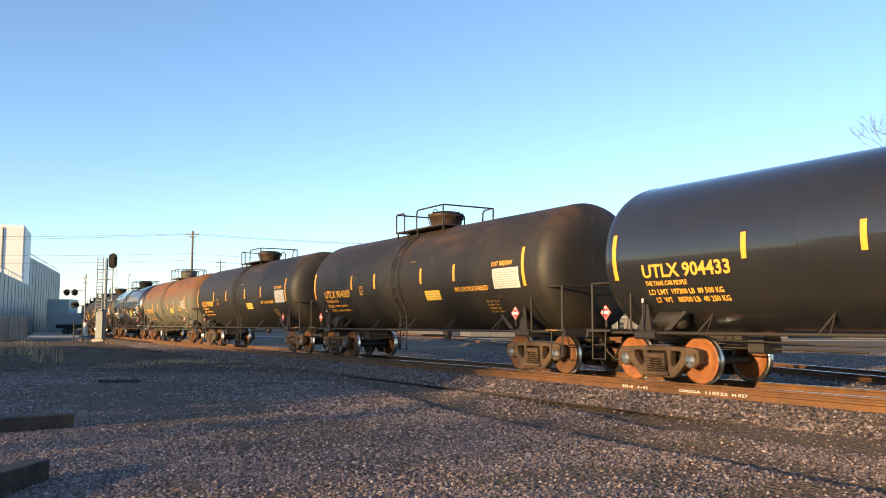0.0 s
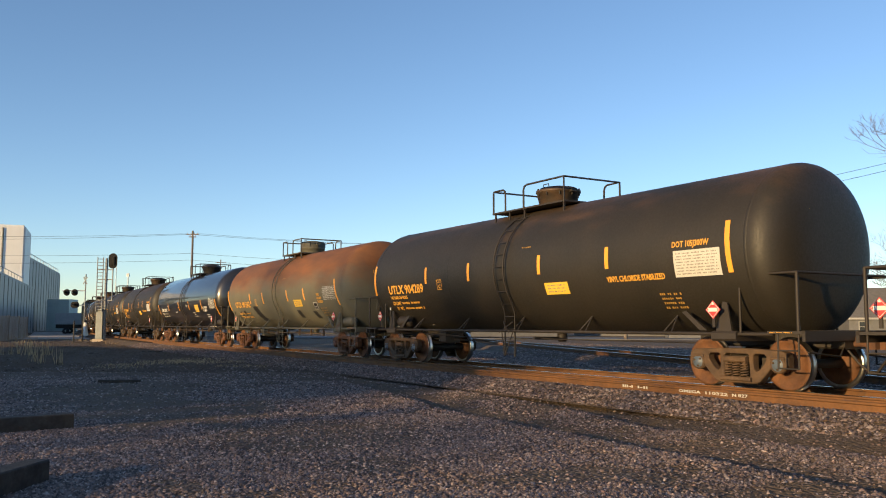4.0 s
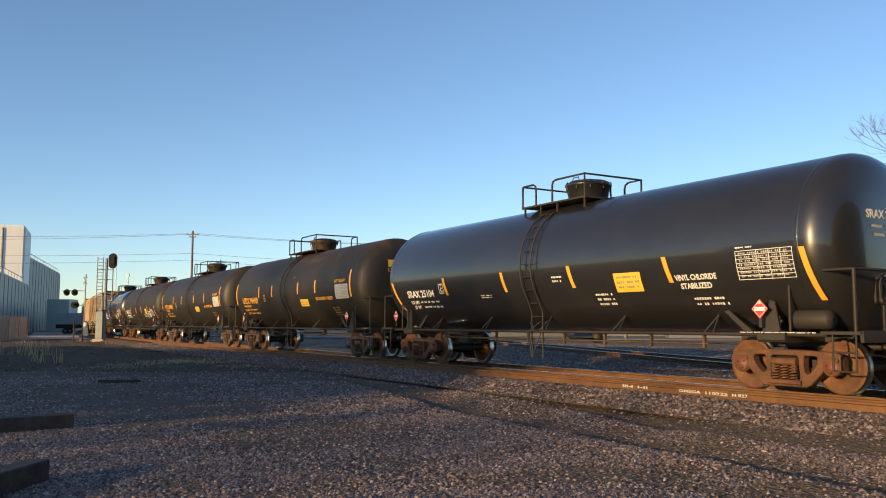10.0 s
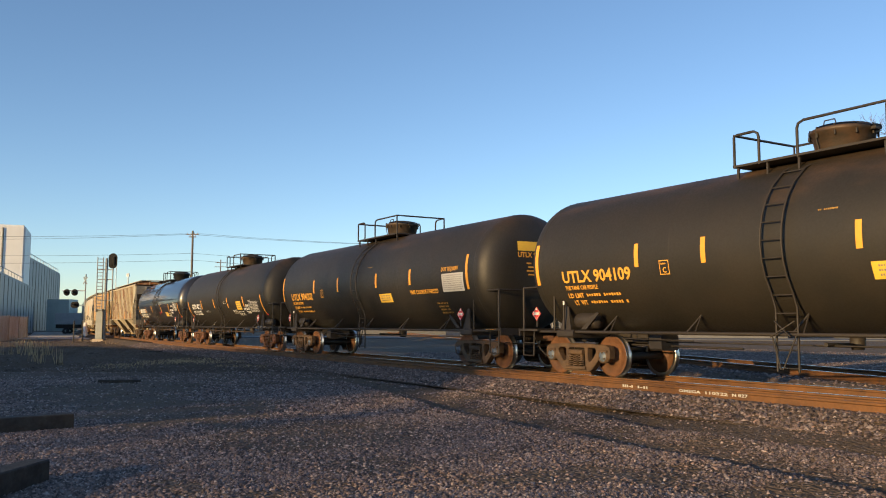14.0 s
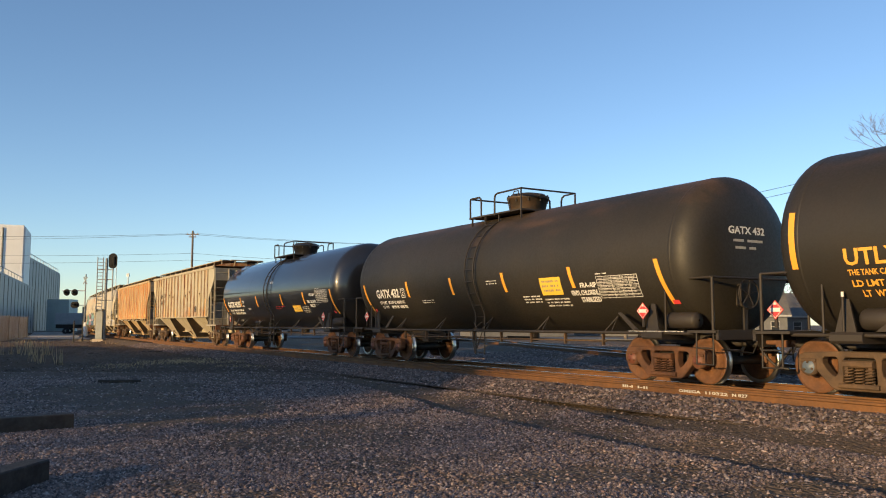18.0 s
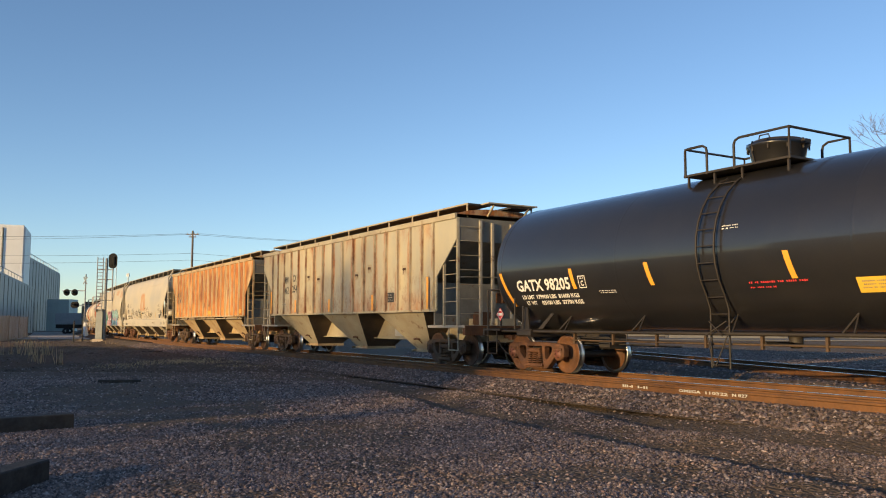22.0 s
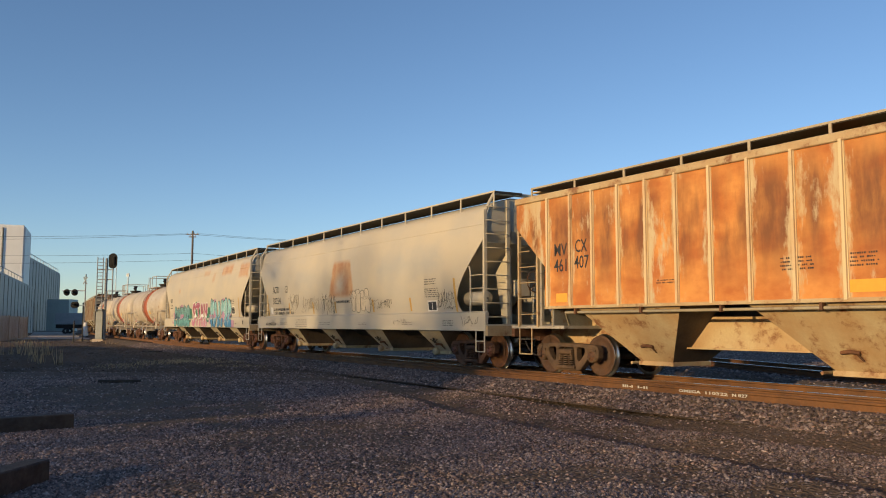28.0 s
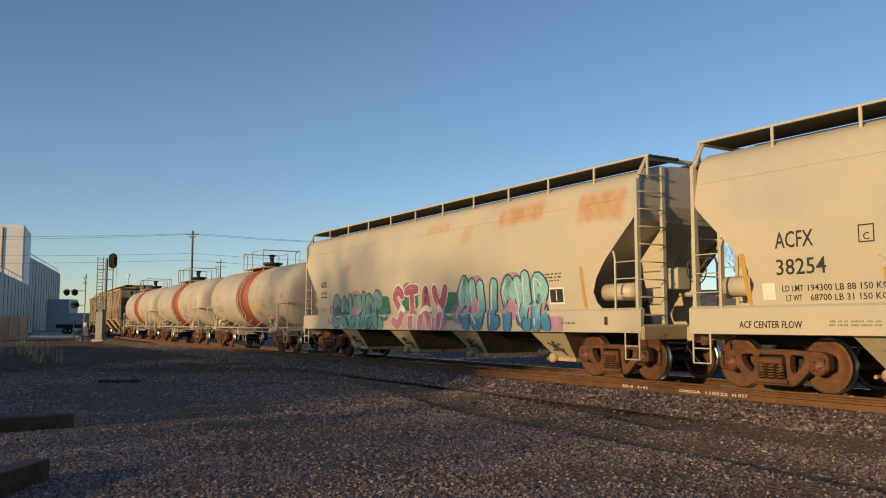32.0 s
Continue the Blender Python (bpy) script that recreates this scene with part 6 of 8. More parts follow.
for k in range(9):
    x, y = l1[0] + (l2[0] - l1[0]) * (0.02 + 0.08 * k), l1[1] + (l2[1] - l1[1]) * (0.02 + 0.08 * k)
    s.tube([(x - 0.2, y, 8.2), (x - 0.2, y, 9.1)], 0.06, 5)
s.tube([(l1[0] + (l2[0] - l1[0]) * 0.02 - 0.2, l1[1] + (l2[1] - l1[1]) * 0.02, 9.1), (l1[0] + (l2[0] - l1[0]) * 0.66 - 0.2, l1[1] + (l2[1] - l1[1]) * 0.66, 9.1)], 0.06, 5)
part("roof_railing", s, M["galvanised"], low)
barrier = thing("yard_wall", "rust-stained tan concrete yard wall in front of the shed", "wall")
b1, b2 = (-39.6, 74.0), (-47.3, 95.0)
wall_run(barrier, "wall_face", b2, b1, 2.35, 2.35, M["wall_tan"], 0.25)
ribs_on(barrier, b2, b1, 0, 2.4, 6.0, M["wall_tan"], 0.06, 0.4, "pilaster", 0.25)
far_shed = thing("far_shed", "small pale grey shed past the crossing", "shed")
wall_run(far_shed, "shed_wall", (-80.6, 185.0), (-85.5, 185.2), 6.9, 6.9, M["wall_teal"], 4.0)
ribs_on(far_shed, (-85.5, 184.9), (-81.9, 184.7), 0, 7.0, 1.2, M["wall_dark"], 0.04, 0.1)

# railway signal
sig = thing("railway_signal", "aluminium-painted signal mast with ladder and black signal head", "railway signal", at=pose(-31.2, 76.4, 0.1))
s = Shape()
s.box(-0.55, 0.45, -0.4, 0.4, -0.2, 0.12)
part("foundation", s, M["wall_tan"], sig)
s = Shape()
s.box(-0.30, 0.30, -0.28, 0.28, 0.12, 2.85, bevel=0.04)
part("relay_case", s, M["case_grey"], sig)
s = Shape()
s.box(0.32, 0.50, -0.09, 0.09, 0.0, 7.5, bevel=0.02)
part("mast", s, M["signal_grey"], sig)
s = Shape()
for x in (-0.28, 0.24):
    s.tube([(x, -0.35, 2.6), (x, -0.35, 7.6)], 0.045, 5)
part("ladder_rail", s, M["signal_grey"], sig)
rung = Shape()
rung.tube([(-0.28, -0.35, 0), (0.24, -0.35, 0)], 0.035, 5)
rung_me = rung.mesh("rung", [M["signal_grey"]])
for k in range(16):
    part("rung", rung_me, None, sig, at=pose(0, 0, 2.75 + k * 0.31))
s = Shape()
for z in (3.6, 5.5, 6.4):
    s.box(-0.3, 1.05, -0.05, 0.05, z, z + 0.08)
s.tube([(1.0, 0, 3.6), (1.0, 0, 6.9)], 0.06, 8)
part("head_bracket", s, M["signal_grey"], sig)
s = Shape()
ring = [(0.98 + 0.40 * math.cos(t), 0, 7.25 + 0.30 * math.copysign(1, math.sin(t) or 1) + 0.40 * math.sin(t)) for t in [k * math.pi / 12 for k in range(24)]]
s.prism(ring, (0, -0.06, 0), (0, 0.0, 0))
part("backplate", s, M["signal_black"], sig)
for z in (7.5, 7.0):
    s = Shape()
    s.lathe([(0.0, 0.13), (0.45, 0.16), (0.45, 0.14), (0.02, 0.11)], (0.98, 0, z), "y", 14, a0=-math.pi / 2 - 0.6, a1=math.pi / 2 + 0.6)
    part("lens_hood", s, M["signal_black"], sig)
s = Shape()
s.box(0.80, 1.16, -0.18, -0.06, 6.85, 7.65, bevel=0.03)
part("signal_case", s, M["signal_black"], sig)

# road crossing signals
cross = thing("crossing_signal", "grade-crossing flasher mast with crossbuck and cantilever lights", "crossing signal", at=pose(-40.6, 95.0, 0.0))
s = Shape()
s.tube([(0, 0, 0), (0, 0, 7.2)], 0.07, 8)
s.box(-0.35, 0.35, -0.35, 0.35, 0, 0.3)
part("mast", s, M["signal_grey"], cross)
s = Shape()
s.tube([(0, 0, 5.35), (-2.6, 0, 5.35)], 0.06, 6)
part("cantilever", s, M["galvanised"], cross)
s = Shape()
s.tube([(0, 0, 3.7), (-1.4, 0, 3.7)], 0.05, 6)
part("light_bracket", s, M["galvanised"], cross)
for x, z, y in ((-2.05, 5.15, -0.2), (-1.15, 5.15, -0.2), (-0.95, 3.75, -0.2), (-1.35, 3.75, 0.2)):
    s = Shape()
    s.lathe([(y, 0.001), (y, 0.36), (y + 0.06, 0.38), (y + 0.08, 0.30)], (x, 0, z), "y", 20)
    s.lathe([(y - 0.25, 0.15), (y, 0.16)], (x, 0, z), "y", 14)
    part("flasher_light", s, M["signal_black"], cross)
s = Shape()
for sx in (-1, 1):
    s.prism([(-0.2 * sx - 0.06, 0, 6.1), (-0.2 * sx + 0.06, 0, 6.1), (0.2 * sx + 0.06, 0, 6.9), (0.2 * sx - 0.06, 0, 6.9)][::sx], (0, -0.14 - 0.01 * sx, 0), (0, -0.12 - 0.01 * sx, 0))
part("crossbuck", s, M["signal_grey"], cross)
s = Shape()
s.lathe([(0.3, 0.35), (1.7, 0.18), (1.75, 0.1)], (1.0, -2.0, 0), "z", 10)
part("gate_base", s, M["letter_white"], cross)
post = thing("fence_post", "thin dark steel fence post in dry grass", "post", "posts by the crossing", at=pose(-33.6, 76.5, 0))
s = Shape()
s.tube([(0, 0, -0.1), (0, 0, 1.9)], 0.06, 6)
part("pipe", s, M["steel_dark"], post)
for x, y in ((-32.6, 76.0), (-31.8, 84.0)):
    copy_thing(post, pose(x, y, 0))
trailer = thing("box_trailer", "pale box trailer parked past the crossing", "trailer", at=pose(-57.5, 133.0, 0, 0, 0, 8))
s = Shape()
s.box(-3.4, 3.4, -1.2, 1.2, 1.5, 3.3, bevel=0.05)
part("body", s, M["aluminium_paint"], trailer)
for x in (-1.8, 1.6):
    for y in (-1.0, 1.0):
        s = Shape()
        s.lathe([(y - 0.15, 0.2), (y - 0.15, 0.5), (y + 0.15, 0.5), (y + 0.15, 0.2)], (x, 0, 0.5), "y", 16)
        part("wheel", s, M["tyre"], trailer)
s = Shape()
s.box(-3.3, 3.3, -1.1, 1.1, 0.9, 1.5)
part("chassis", s, M["steel_dark"], trailer)


# poles and wires
def utility_pole(x, y, h, arms, label):
    p = thing("utility_pole", label, "utility pole", "utility poles", at=pose(x, y, 0))
    s = Shape()
    s.tube([(0, 0, -0.5), (0, 0, h)], [0.19, 0.12], 9)
    part("pole", s, M["wood_pole"], p)
    for z, w in arms:
        s = Shape()
        s.box(-w / 2, w / 2, -0.14, -0.04, z, z + 0.12)
        a = part("crossarm", s, M["wood_pole"], p)
        for k in range(4):
            q = Shape()
            xx = -w / 2 + 0.12 + (w - 0.24) * k / 3
            q.lathe([(z + 0.12, 0.02), (z + 0.16, 0.05), (z + 0.28, 0.05), (z + 0.30, 0.001)], (xx, -0.09, 0), "z", 6)
            part("insulator", q, M["galvanised"], a)
    return p


utility_pole(-33.1, 110.0, 13.9, ((13.35, 1.6), (13.0, 0.9)), "tall grey wooden utility pole with one crossarm")
utility_pole(-53.3, 200.0, 17.0, ((15.2, 2.6), (16.2, 2.6)), "distant wooden utility pole with two crossarms")
mast = thing("radio_mast", "slim steel mast with a floodlight box", "mast", at=pose(-52.0, 138.0, 0))
s = Shape()
s.tube([(0, 0, 0), (0, 0, 9.4)], 0.09, 6)
s.box(-0.22, 0.22, -0.2, 0.2, 9.4, 9.9)
s.tube([(-2.0, 0, 0), (-2.0, 0, 11.0)], 0.06, 5)
part("pole", s, M["galvanised"], mast)


def wire(a, b, sag):
    s = Shape()
    s.tube([(a[0] + (b[0] - a[0]) * k / 10, a[1] + (b[1] - a[1]) * k / 10, a[2] + (b[2] - a[2]) * k / 10 - sag * 4 * (k / 10) * (1 - k / 10)) for k in range(11)], 0.022, 4)
    thing("overhead_wire", "thin dark overhead wire between poles", "wire", "overhead wires", shape=s, mats=M["wire"])


for dx, z, zl in ((-1.1, 13.5, 13.6), (1.1, 13.5, 12.9)):
    wire((-33.1 + dx, 110, z), (-82 + dx, 109, zl), 0.5)
    wire((-33.1 + dx, 110, z), (22 + dx, 112, 12.6), 0.9)
wire((-33.1, 110, 10.9), (-82, 109, 10.9), 0.4)
wire((-33.1, 110, 10.9), (22, 112, 10.2), 0.9)
wire((-33.1, 110, 10.0), (-82, 109, 9.6), 0.3)
wire((-33.1, 110, 10.0), (22, 112, 9.0), 0.9)
wire((14.8, 60.0, 8.9), (42.0, 60.0, 15.1), 0.1)
wire((14.8, 60.3, 9.4), (42.0, 60.3, 15.7), 0.1)


# bare trees
def bare_tree(x, y, h, seed, levels=6, label="bare winter tree with fine grey twigs"):
    rnd = random.Random(seed)
    t = thing("bare_tree", label, "tree", "bare trees", at=pose(x, y, 0))
    trunk, twigs = Shape(), Shape()

    def grow(p, d, length, r, lev):
        pts, q, dd = [p], p.copy(), d.copy()
        n = 3
        for k in range(n):
            dd = (dd + Vector((rnd.uniform(-1, 1), rnd.uniform(-1, 1), rnd.uniform(-0.3, 0.7))) * 0.13).normalized()
            q = q + dd * (length / n)
            pts.append(q.copy())
        rr = [r * (1 - 0.35 * k / n) for k in range(n + 1)]
        (trunk if lev < 2 else twigs).tube(pts, rr, 7 if lev < 2 else 3, caps=False)
        if lev >= levels:
            return
        for k in range(3 if lev < 4 else 2 + (rnd.random() < 0.5)):
            base = pts[rnd.randint(1, n)] if k else pts[-1]
            ax = Vector((rnd.uniform(-1, 1), rnd.uniform(-1, 1), rnd.uniform(-0.2, 0.5))).normalized()
            nd = (dd + ax * rnd.uniform(0.45, 0.95)).normalized()
            grow(base, nd, length * rnd.uniform(0.62, 0.82), max(r * 0.58, 0.012), lev + 1)
    grow(Vector((0, 0, -0.1)), Vector((0, 0, 1)), h * 0.30, h * 0.018, 0)
    part("trunk", trunk, M["bark"], t)
    part("crown", twigs, M["bark"], t)
    return t


bare_tree(42.5, 58.0, 25.5, 5, 8)
tree_b = bare_tree(42.0, 70.0, 13.0, 9, 7)
for k, (x, y, rz, sc) in enumerate(((20.0, 92.0, 40, 1), (36.0, 96.0, 110, 1), (52.0, 88.0, 200, 1), (8.0, 120.0, 290, 1), (26.0, 125.0, 20, 1), (46.0, 120.0, 75, 1), (-14.0, 150.0, 160, 1), (12.0, 160.0, 250, 1))):
    copy_thing(tree_b, pose(x, y, 0, 0, 0, rz))


# houses behind the train
def house(x, y, w, d, eave, ridge, rz, label, wall="house_grey"):
    h = thing("house", label, "house", "houses past the tracks", at=pose(x, y, 0, 0, 0, rz))
    s = Shape()
    s.box(-w / 2, w / 2, 0, d, 0, eave)
    for e in (-w / 2, w / 2):
        s.prism([(0, 0, eave), (0, d, eave), (0, d / 2, ridge)], (e - 0.02, 0, 0), (e + 0.02, 0, 0))
    part("wall", s, M[wall], h)
    s = Shape()
    for a, b in (((-0.4, eave - 0.2), (d / 2, ridge + 0.05)), ((d + 0.4, eave - 0.2), (d / 2, ridge + 0.05))):
        s.prism([(0, a[0], a[1]), (0, b[0], b[1]), (0, b[0], b[1] + 0.14), (0, a[0], a[1] + 0.14)], (-w / 2 - 0.4, 0, 0), (w / 2 + 0.4, 0, 0))
    part("roof", s, M["roofing"], h)
    s = Shape()
    s.box(-w / 2 - 0.4, w / 2 + 0.4, -0.46, -0.40, eave - 0.28, eave - 0.06)
    part("fascia", s, M["trim_white"], h)
    n = max(2, int(w / 2.6))
    for k in range(n):
        xx = -w / 2 + w * (k + 0.5) / n
        s = Shape()
        s.box(xx - 0.5, xx + 0.5, -0.06, 0.02, 0.8, 2.0)
        win = part("window", s, M["trim_white"], h)
        for q in (0, 1):
            g = Shape()
            g.box(xx - 0.42, xx + 0.42, -0.08, -0.062, 0.86 + q * 0.58, 1.38 + q * 0.56)
            part("pane", g, M["glass"], win)
    return h


house(52.0, 94.0, 12.0, 9.0, 2.5, 5.8, -14, "low grey house with a grey shingle roof and white trim")
for hx, hy, hr in ((10.0, 112.0, 8), (25.0, 118.0, -10), (40.0, 108.0, -16), (32.5, 96.0, -12), (-6.0, 128.0, 4)):
    house(hx, hy, 13.0, 8.0, 2.8, 5.6, hr, "low grey house far past the tracks")
house(60.0, 88.0, 12.0, 8.0, 2.8, 6.0, -20, "grey bungalow with a grey roof")
road_s = Shape()
road_s.prism([(-32, 112, 0), (90, 84, 0), (90, 72, 0), (-24, 98, 0)], (0, 0, 0.02), (0, 0, 0.09))
thing("road", "pale worn asphalt road behind the tracks", "road", shape=road_s, mats=M["pale_road"], kind="structure")
cross_road = Shape()
cross_road.prism([(-34, 88, 0), (-45, 105, 0), (-80, 80, 0), (-80, 66, 0), (-44, 84, 0)][::-1], (0, 0, 0.02), (0, 0, 0.08))
thing("crossing_road", "pale dusty road to the level crossing", "road", shape=cross_road, mats=M["pale_dust"], kind="structure")


apron = Shape()
apron.prism([(-48, 97, 0), (-40, 101, 0), (-60, 158, 0), (-82, 164, 0), (-78, 156, 0), (-73, 150, 0)], (0, 0, 0.02), (0, 0, 0.07))
thing("yard_apron", "pale dusty concrete apron before the warehouse", "pavement", shape=apron, mats=M["pale_dust"], kind="structure")


# old timbers lying in the yard
for x, y, rz, name in ((-5.75, 13.15, 218, "a"), (-4.15, 8.75, 264, "b")):
    s = Shape()
    s.box(0, 2.6, -0.12, 0.12, 0, 0.23, bevel=0.015)
    thing("timber_sleeper", "dark creosoted timber sleeper lying on the gravel", "sleeper", "old sleepers", at=pose(x, y, height(x, y) - 0.01, 0, 0, rz), shape=s, mats=M["tie"])
for x, y, rz, l in ((-9.3, 22.8, 10, 1.1), (-17.5, 49.0, 5, 1.6)):
    s = Shape()
    s.box(0, l, -0.06, 0.06, 0, 0.08, bevel=0.01)
    thing("timber_offcut", "thin dark timber offcut on the gravel", "timber", at=pose(x, y, height(x, y), 0, 0, rz), shape=s, mats=M["tie"])

# dry grass
rg = np.random.RandomState(4)


def grass(name, label, spots, tall, count, mat):
    v, f = [], []
    for cx, cy, rad in spots:
        for k in range(count):
            a, q = rg.uniform(0, 6.28), rad * math.sqrt(rg.uniform())
            x, y = cx + q * math.cos(a), cy + q * math.sin(a)
            z, h = height(x, y), tall * rg.uniform(0.4, 1.0)
            t, w = rg.uniform(0, 6.28), 0.010 + 0.012 * rg.uniform()
            lx, ly = rg.uniform(-0.25, 0.25) * h, rg.uniform(-0.25, 0.25) * h
            n = len(v)
            v += [(x - w * math.cos(t), y - w * math.sin(t), z), (x + w * math.cos(t), y + w * math.sin(t), z), (x + lx * 0.5 + w * 0.6, y + ly * 0.5, z + h * 0.6), (x + lx, y + ly, z + h)]
            f += [(n, n + 1, n + 2), (n, n + 2, n + 3)]
    s = Shape()
    s.add(v, f)
    thing(name, label, "grass", shape=s, mats=mat, kind="stuff")


grass("dry_grass", "tall dry tan weeds at the yard's edge", [(-22.6, 43.5, 0.5), (-20.9, 42.5, 0.35), (-23.6, 43.0, 0.5), (-20.2, 42.9, 0.3), (-18.9, 33.4, 0.4), (-19.8, 34.0, 0.4), (-22.0, 44.4, 0.5), (-19.0, 39.4, 0.4), (-18.2, 39.9, 0.25), (-22.3, 40.5, 0.4)], 1.15, 20, M["dry_grass"])
grass("short_grass", "short dry stubble beside the track", [(rg.uniform(-34, -22), rg.uniform(66, 84), 1.6) for _ in range(14)], 0.35, 50, M["dry_grass"])
grass("verge_grass", "thin dry stubble on the verge", [(-8.5 + rg.uniform(-5, 5), 33 + rg.uniform(-3, 6), 1.0) for _ in range(16)], 0.10, 130, M["dry_grass"])


# ---- loose stone ----
GRID_X, GRID_Y = np.arange(-25.0, 25.1, 0.15), np.arange(6.6, 40.6, 0.15)
GRID_Z, GRID_B, GRID_L = (np.array([[fn(x, y) for x in GRID_X] for y in GRID_Y]) for fn in (height, bareness, lateral))


def on_grid(values, xy):
    """Values between the nodes of the yard grid."""
    u, w = (xy[:, 0] - GRID_X[0]) / 0.15, (xy[:, 1] - GRID_Y[0]) / 0.15
    i, j = np.clip(u.astype(int), 0, len(GRID_X) - 2), np.clip(w.astype(int), 0, len(GRID_Y) - 2)
    u, w = u - i, w - j
    return (values[j, i] * (1 - u) + values[j, i + 1] * u) * (1 - w) + (values[j + 1, i] * (1 - u) + values[j + 1, i + 1] * u) * w


def stones(name, label, xy, size, z_of, mat="stone"):
    """Many small broken stones, half sunk in the ground, as one mesh."""
    n = len(xy)
    base = np.array([(1, 0.1, -0.05), (-0.2, 1, 0.05), (-1, -0.1, -0.05), (0.1, -1, -0.1), (0.1, 0.0, 0.75)])
    ang = rg.uniform(0, 6.28, n)
    r = size * (0.45 + 1.15 * rg.uniform(size=n) ** 2.2)
    jit = 1 + rg.uniform(-0.3, 0.3, (n, 5, 3))
    p = base[None] * jit
    p[:, :, 0] *= 1.15
    tilt = rg.uniform(-0.5, 0.5, n)
    y2 = p[:, :, 1] * np.cos(tilt)[:, None] - p[:, :, 2] * np.sin(tilt)[:, None]
    z2 = p[:, :, 1] * np.sin(tilt)[:, None] + p[:, :, 2] * np.cos(tilt)[:, None]
    ca, sa = np.cos(ang)[:, None], np.sin(ang)[:, None]
    x3 = p[:, :, 0] * ca - y2 * sa
    y3 = p[:, :, 0] * sa + y2 * ca
    zg = on_grid(GRID_Z, xy) if z_of is height else np.array([z_of(x, y) for x, y in xy])
    v = np.stack([xy[:, 0, None] + x3 * r[:, None], xy[:, 1, None] + y3 * r[:, None], zg[:, None] + (z2 + 0.15) * r[:, None]], -1).reshape(-1, 3)
    tri = np.array([(0, 1, 4), (1, 2, 4), (2, 3, 4), (3, 0, 4)])
    f = (tri[None] + 5 * np.arange(n)[:, None, None]).reshape(-1, 3)
    me = bpy.data.meshes.new(name)
    me.vertices.add(len(v))
    me.vertices.foreach_set("co", v.ravel())
    me.loops.add(f.size)
    me.loops.foreach_set("vertex_index", f.ravel())
    me.polygons.add(len(f))
    me.polygons.foreach_set("loop_start", np.arange(0, f.size, 3))
    me.update(calc_edges=True)
    me.validate()
    me.materials.append(M[mat])
    return tagged(new(name, me), label, "gravel", kind="stuff")


def yard_points(n, y0, y1, power):
    """Random yard places that thin out with distance and in bare dirt."""
    y = y0 + (y1 - y0) * rg.uniform(size=n) ** power
    xy = np.stack([y * rg.uniform(-0.60, 0.62, n), y], 1)
    return xy[(on_grid(GRID_L, xy) > 2.35) & (rg.uniform(size=n) > on_grid(GRID_B, xy))]


def bed_points(n, s0, s1, l0, l1):
    s, l = rg.uniform(s0, s1, n), rg.uniform(l0, l1, n)
    h = np.interp(s, S_GRID, HEAD)
    return np.stack([np.interp(s, S_GRID, LINE_X) - l * np.cos(h), np.interp(s, S_GRID, LINE_Y) + l * np.sin(h)], 1)


def bed_top(x, y):
    return 0.27 + float(np.interp(abs(lateral(x, y)), [0, 1.75, 2.6], [-0.02, -0.02, -0.26]))


stones("yard_gravel", "pink-grey crushed stones strewn over the yard", yard_points(270000, 7.2, 15.5, 1.0), 0.0175, height)
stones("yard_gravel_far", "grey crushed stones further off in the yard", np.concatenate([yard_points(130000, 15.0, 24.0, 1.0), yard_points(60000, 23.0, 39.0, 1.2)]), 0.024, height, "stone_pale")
CLOD_Y = 28 + 46 * rg.uniform(size=26000) ** 1.2
CLODS = np.stack([CLOD_Y * rg.uniform(-0.58, -0.10, 26000), CLOD_Y], 1)
CLODS = CLODS[np.array([lateral(x, y) > 2.6 for x, y in CLODS])]
stones("dirt_clods", "brown clods of dry earth at the yard's far side", CLODS, 0.055, lambda x, y: height(x, y) - 0.01, "clod")
stones("shoulder_gravel", "pink-grey ballast stones on the track shoulder", np.concatenate([bed_points(20000, 0, 24, 1.42, 2.55), bed_points(14000, 24, 60, 1.42, 2.7)]), 0.032, lambda x, y: max(bed_top(x, y), height(x, y)))
stones("crib_gravel", "dark ballast stones between and behind the rails", np.concatenate([bed_points(9000, 0, 30, -0.65, 0.65), bed_points(16000, 2, 34, -3.4, -0.9)]), 0.032, lambda x, y: max(bed_top(x, y), height(x, y)))



def siding_top(x, y):
    q = abs((x - 13.6 + 0.17 * (y - 3)) * 0.986)
    return max(bed_top(x, y), height(x, y), 0.25 + float(np.interp(q, [0, 1.6, 2.3], [-0.02, -0.02, -0.28])))


back = np.concatenate([np.stack([rg.uniform(-2, 17, 52000), rg.uniform(14, 48, 52000)], 1), np.stack([rg.uniform(4, 34, 34000), rg.uniform(22, 74, 34000)], 1)])
back = back[np.array([-32 < lateral(x, y) < -2.6 for x, y in back])]
stones("siding_gravel", "dark ballast stones round the siding", back, 0.036, siding_top)

# unseen building added behind the viewer to cast shade over the yard
shade = thing("workshop_building", "plain tall unseen building added behind the viewer to shade the yard", "building", at=pose(-46.3, -13.7, 0, 0, 0, -46.2))
s = Shape()
s.box(-6.5, 6.5, -6.0, 6.0, 0, 9.6)
part("walls", s, M["wall_tan"], shade)
s = Shape()
s.box(-6.6, 6.6, -6.1, 6.1, 9.6, 9.7)
part("roof", s, M["roofing"], shade)
# Unseen tree copies added to break up the shadow's edge.
copy_thing(tree_b, pose(-39.5, -18.0, 0, 0, 0, 190))
copy_thing(tree_b, pose(-58.0, -3.0, 0, 0, 0, 320))
copy_thing(tree_b, pose(-52.9, -9.7, 0, 0, 0, 100))

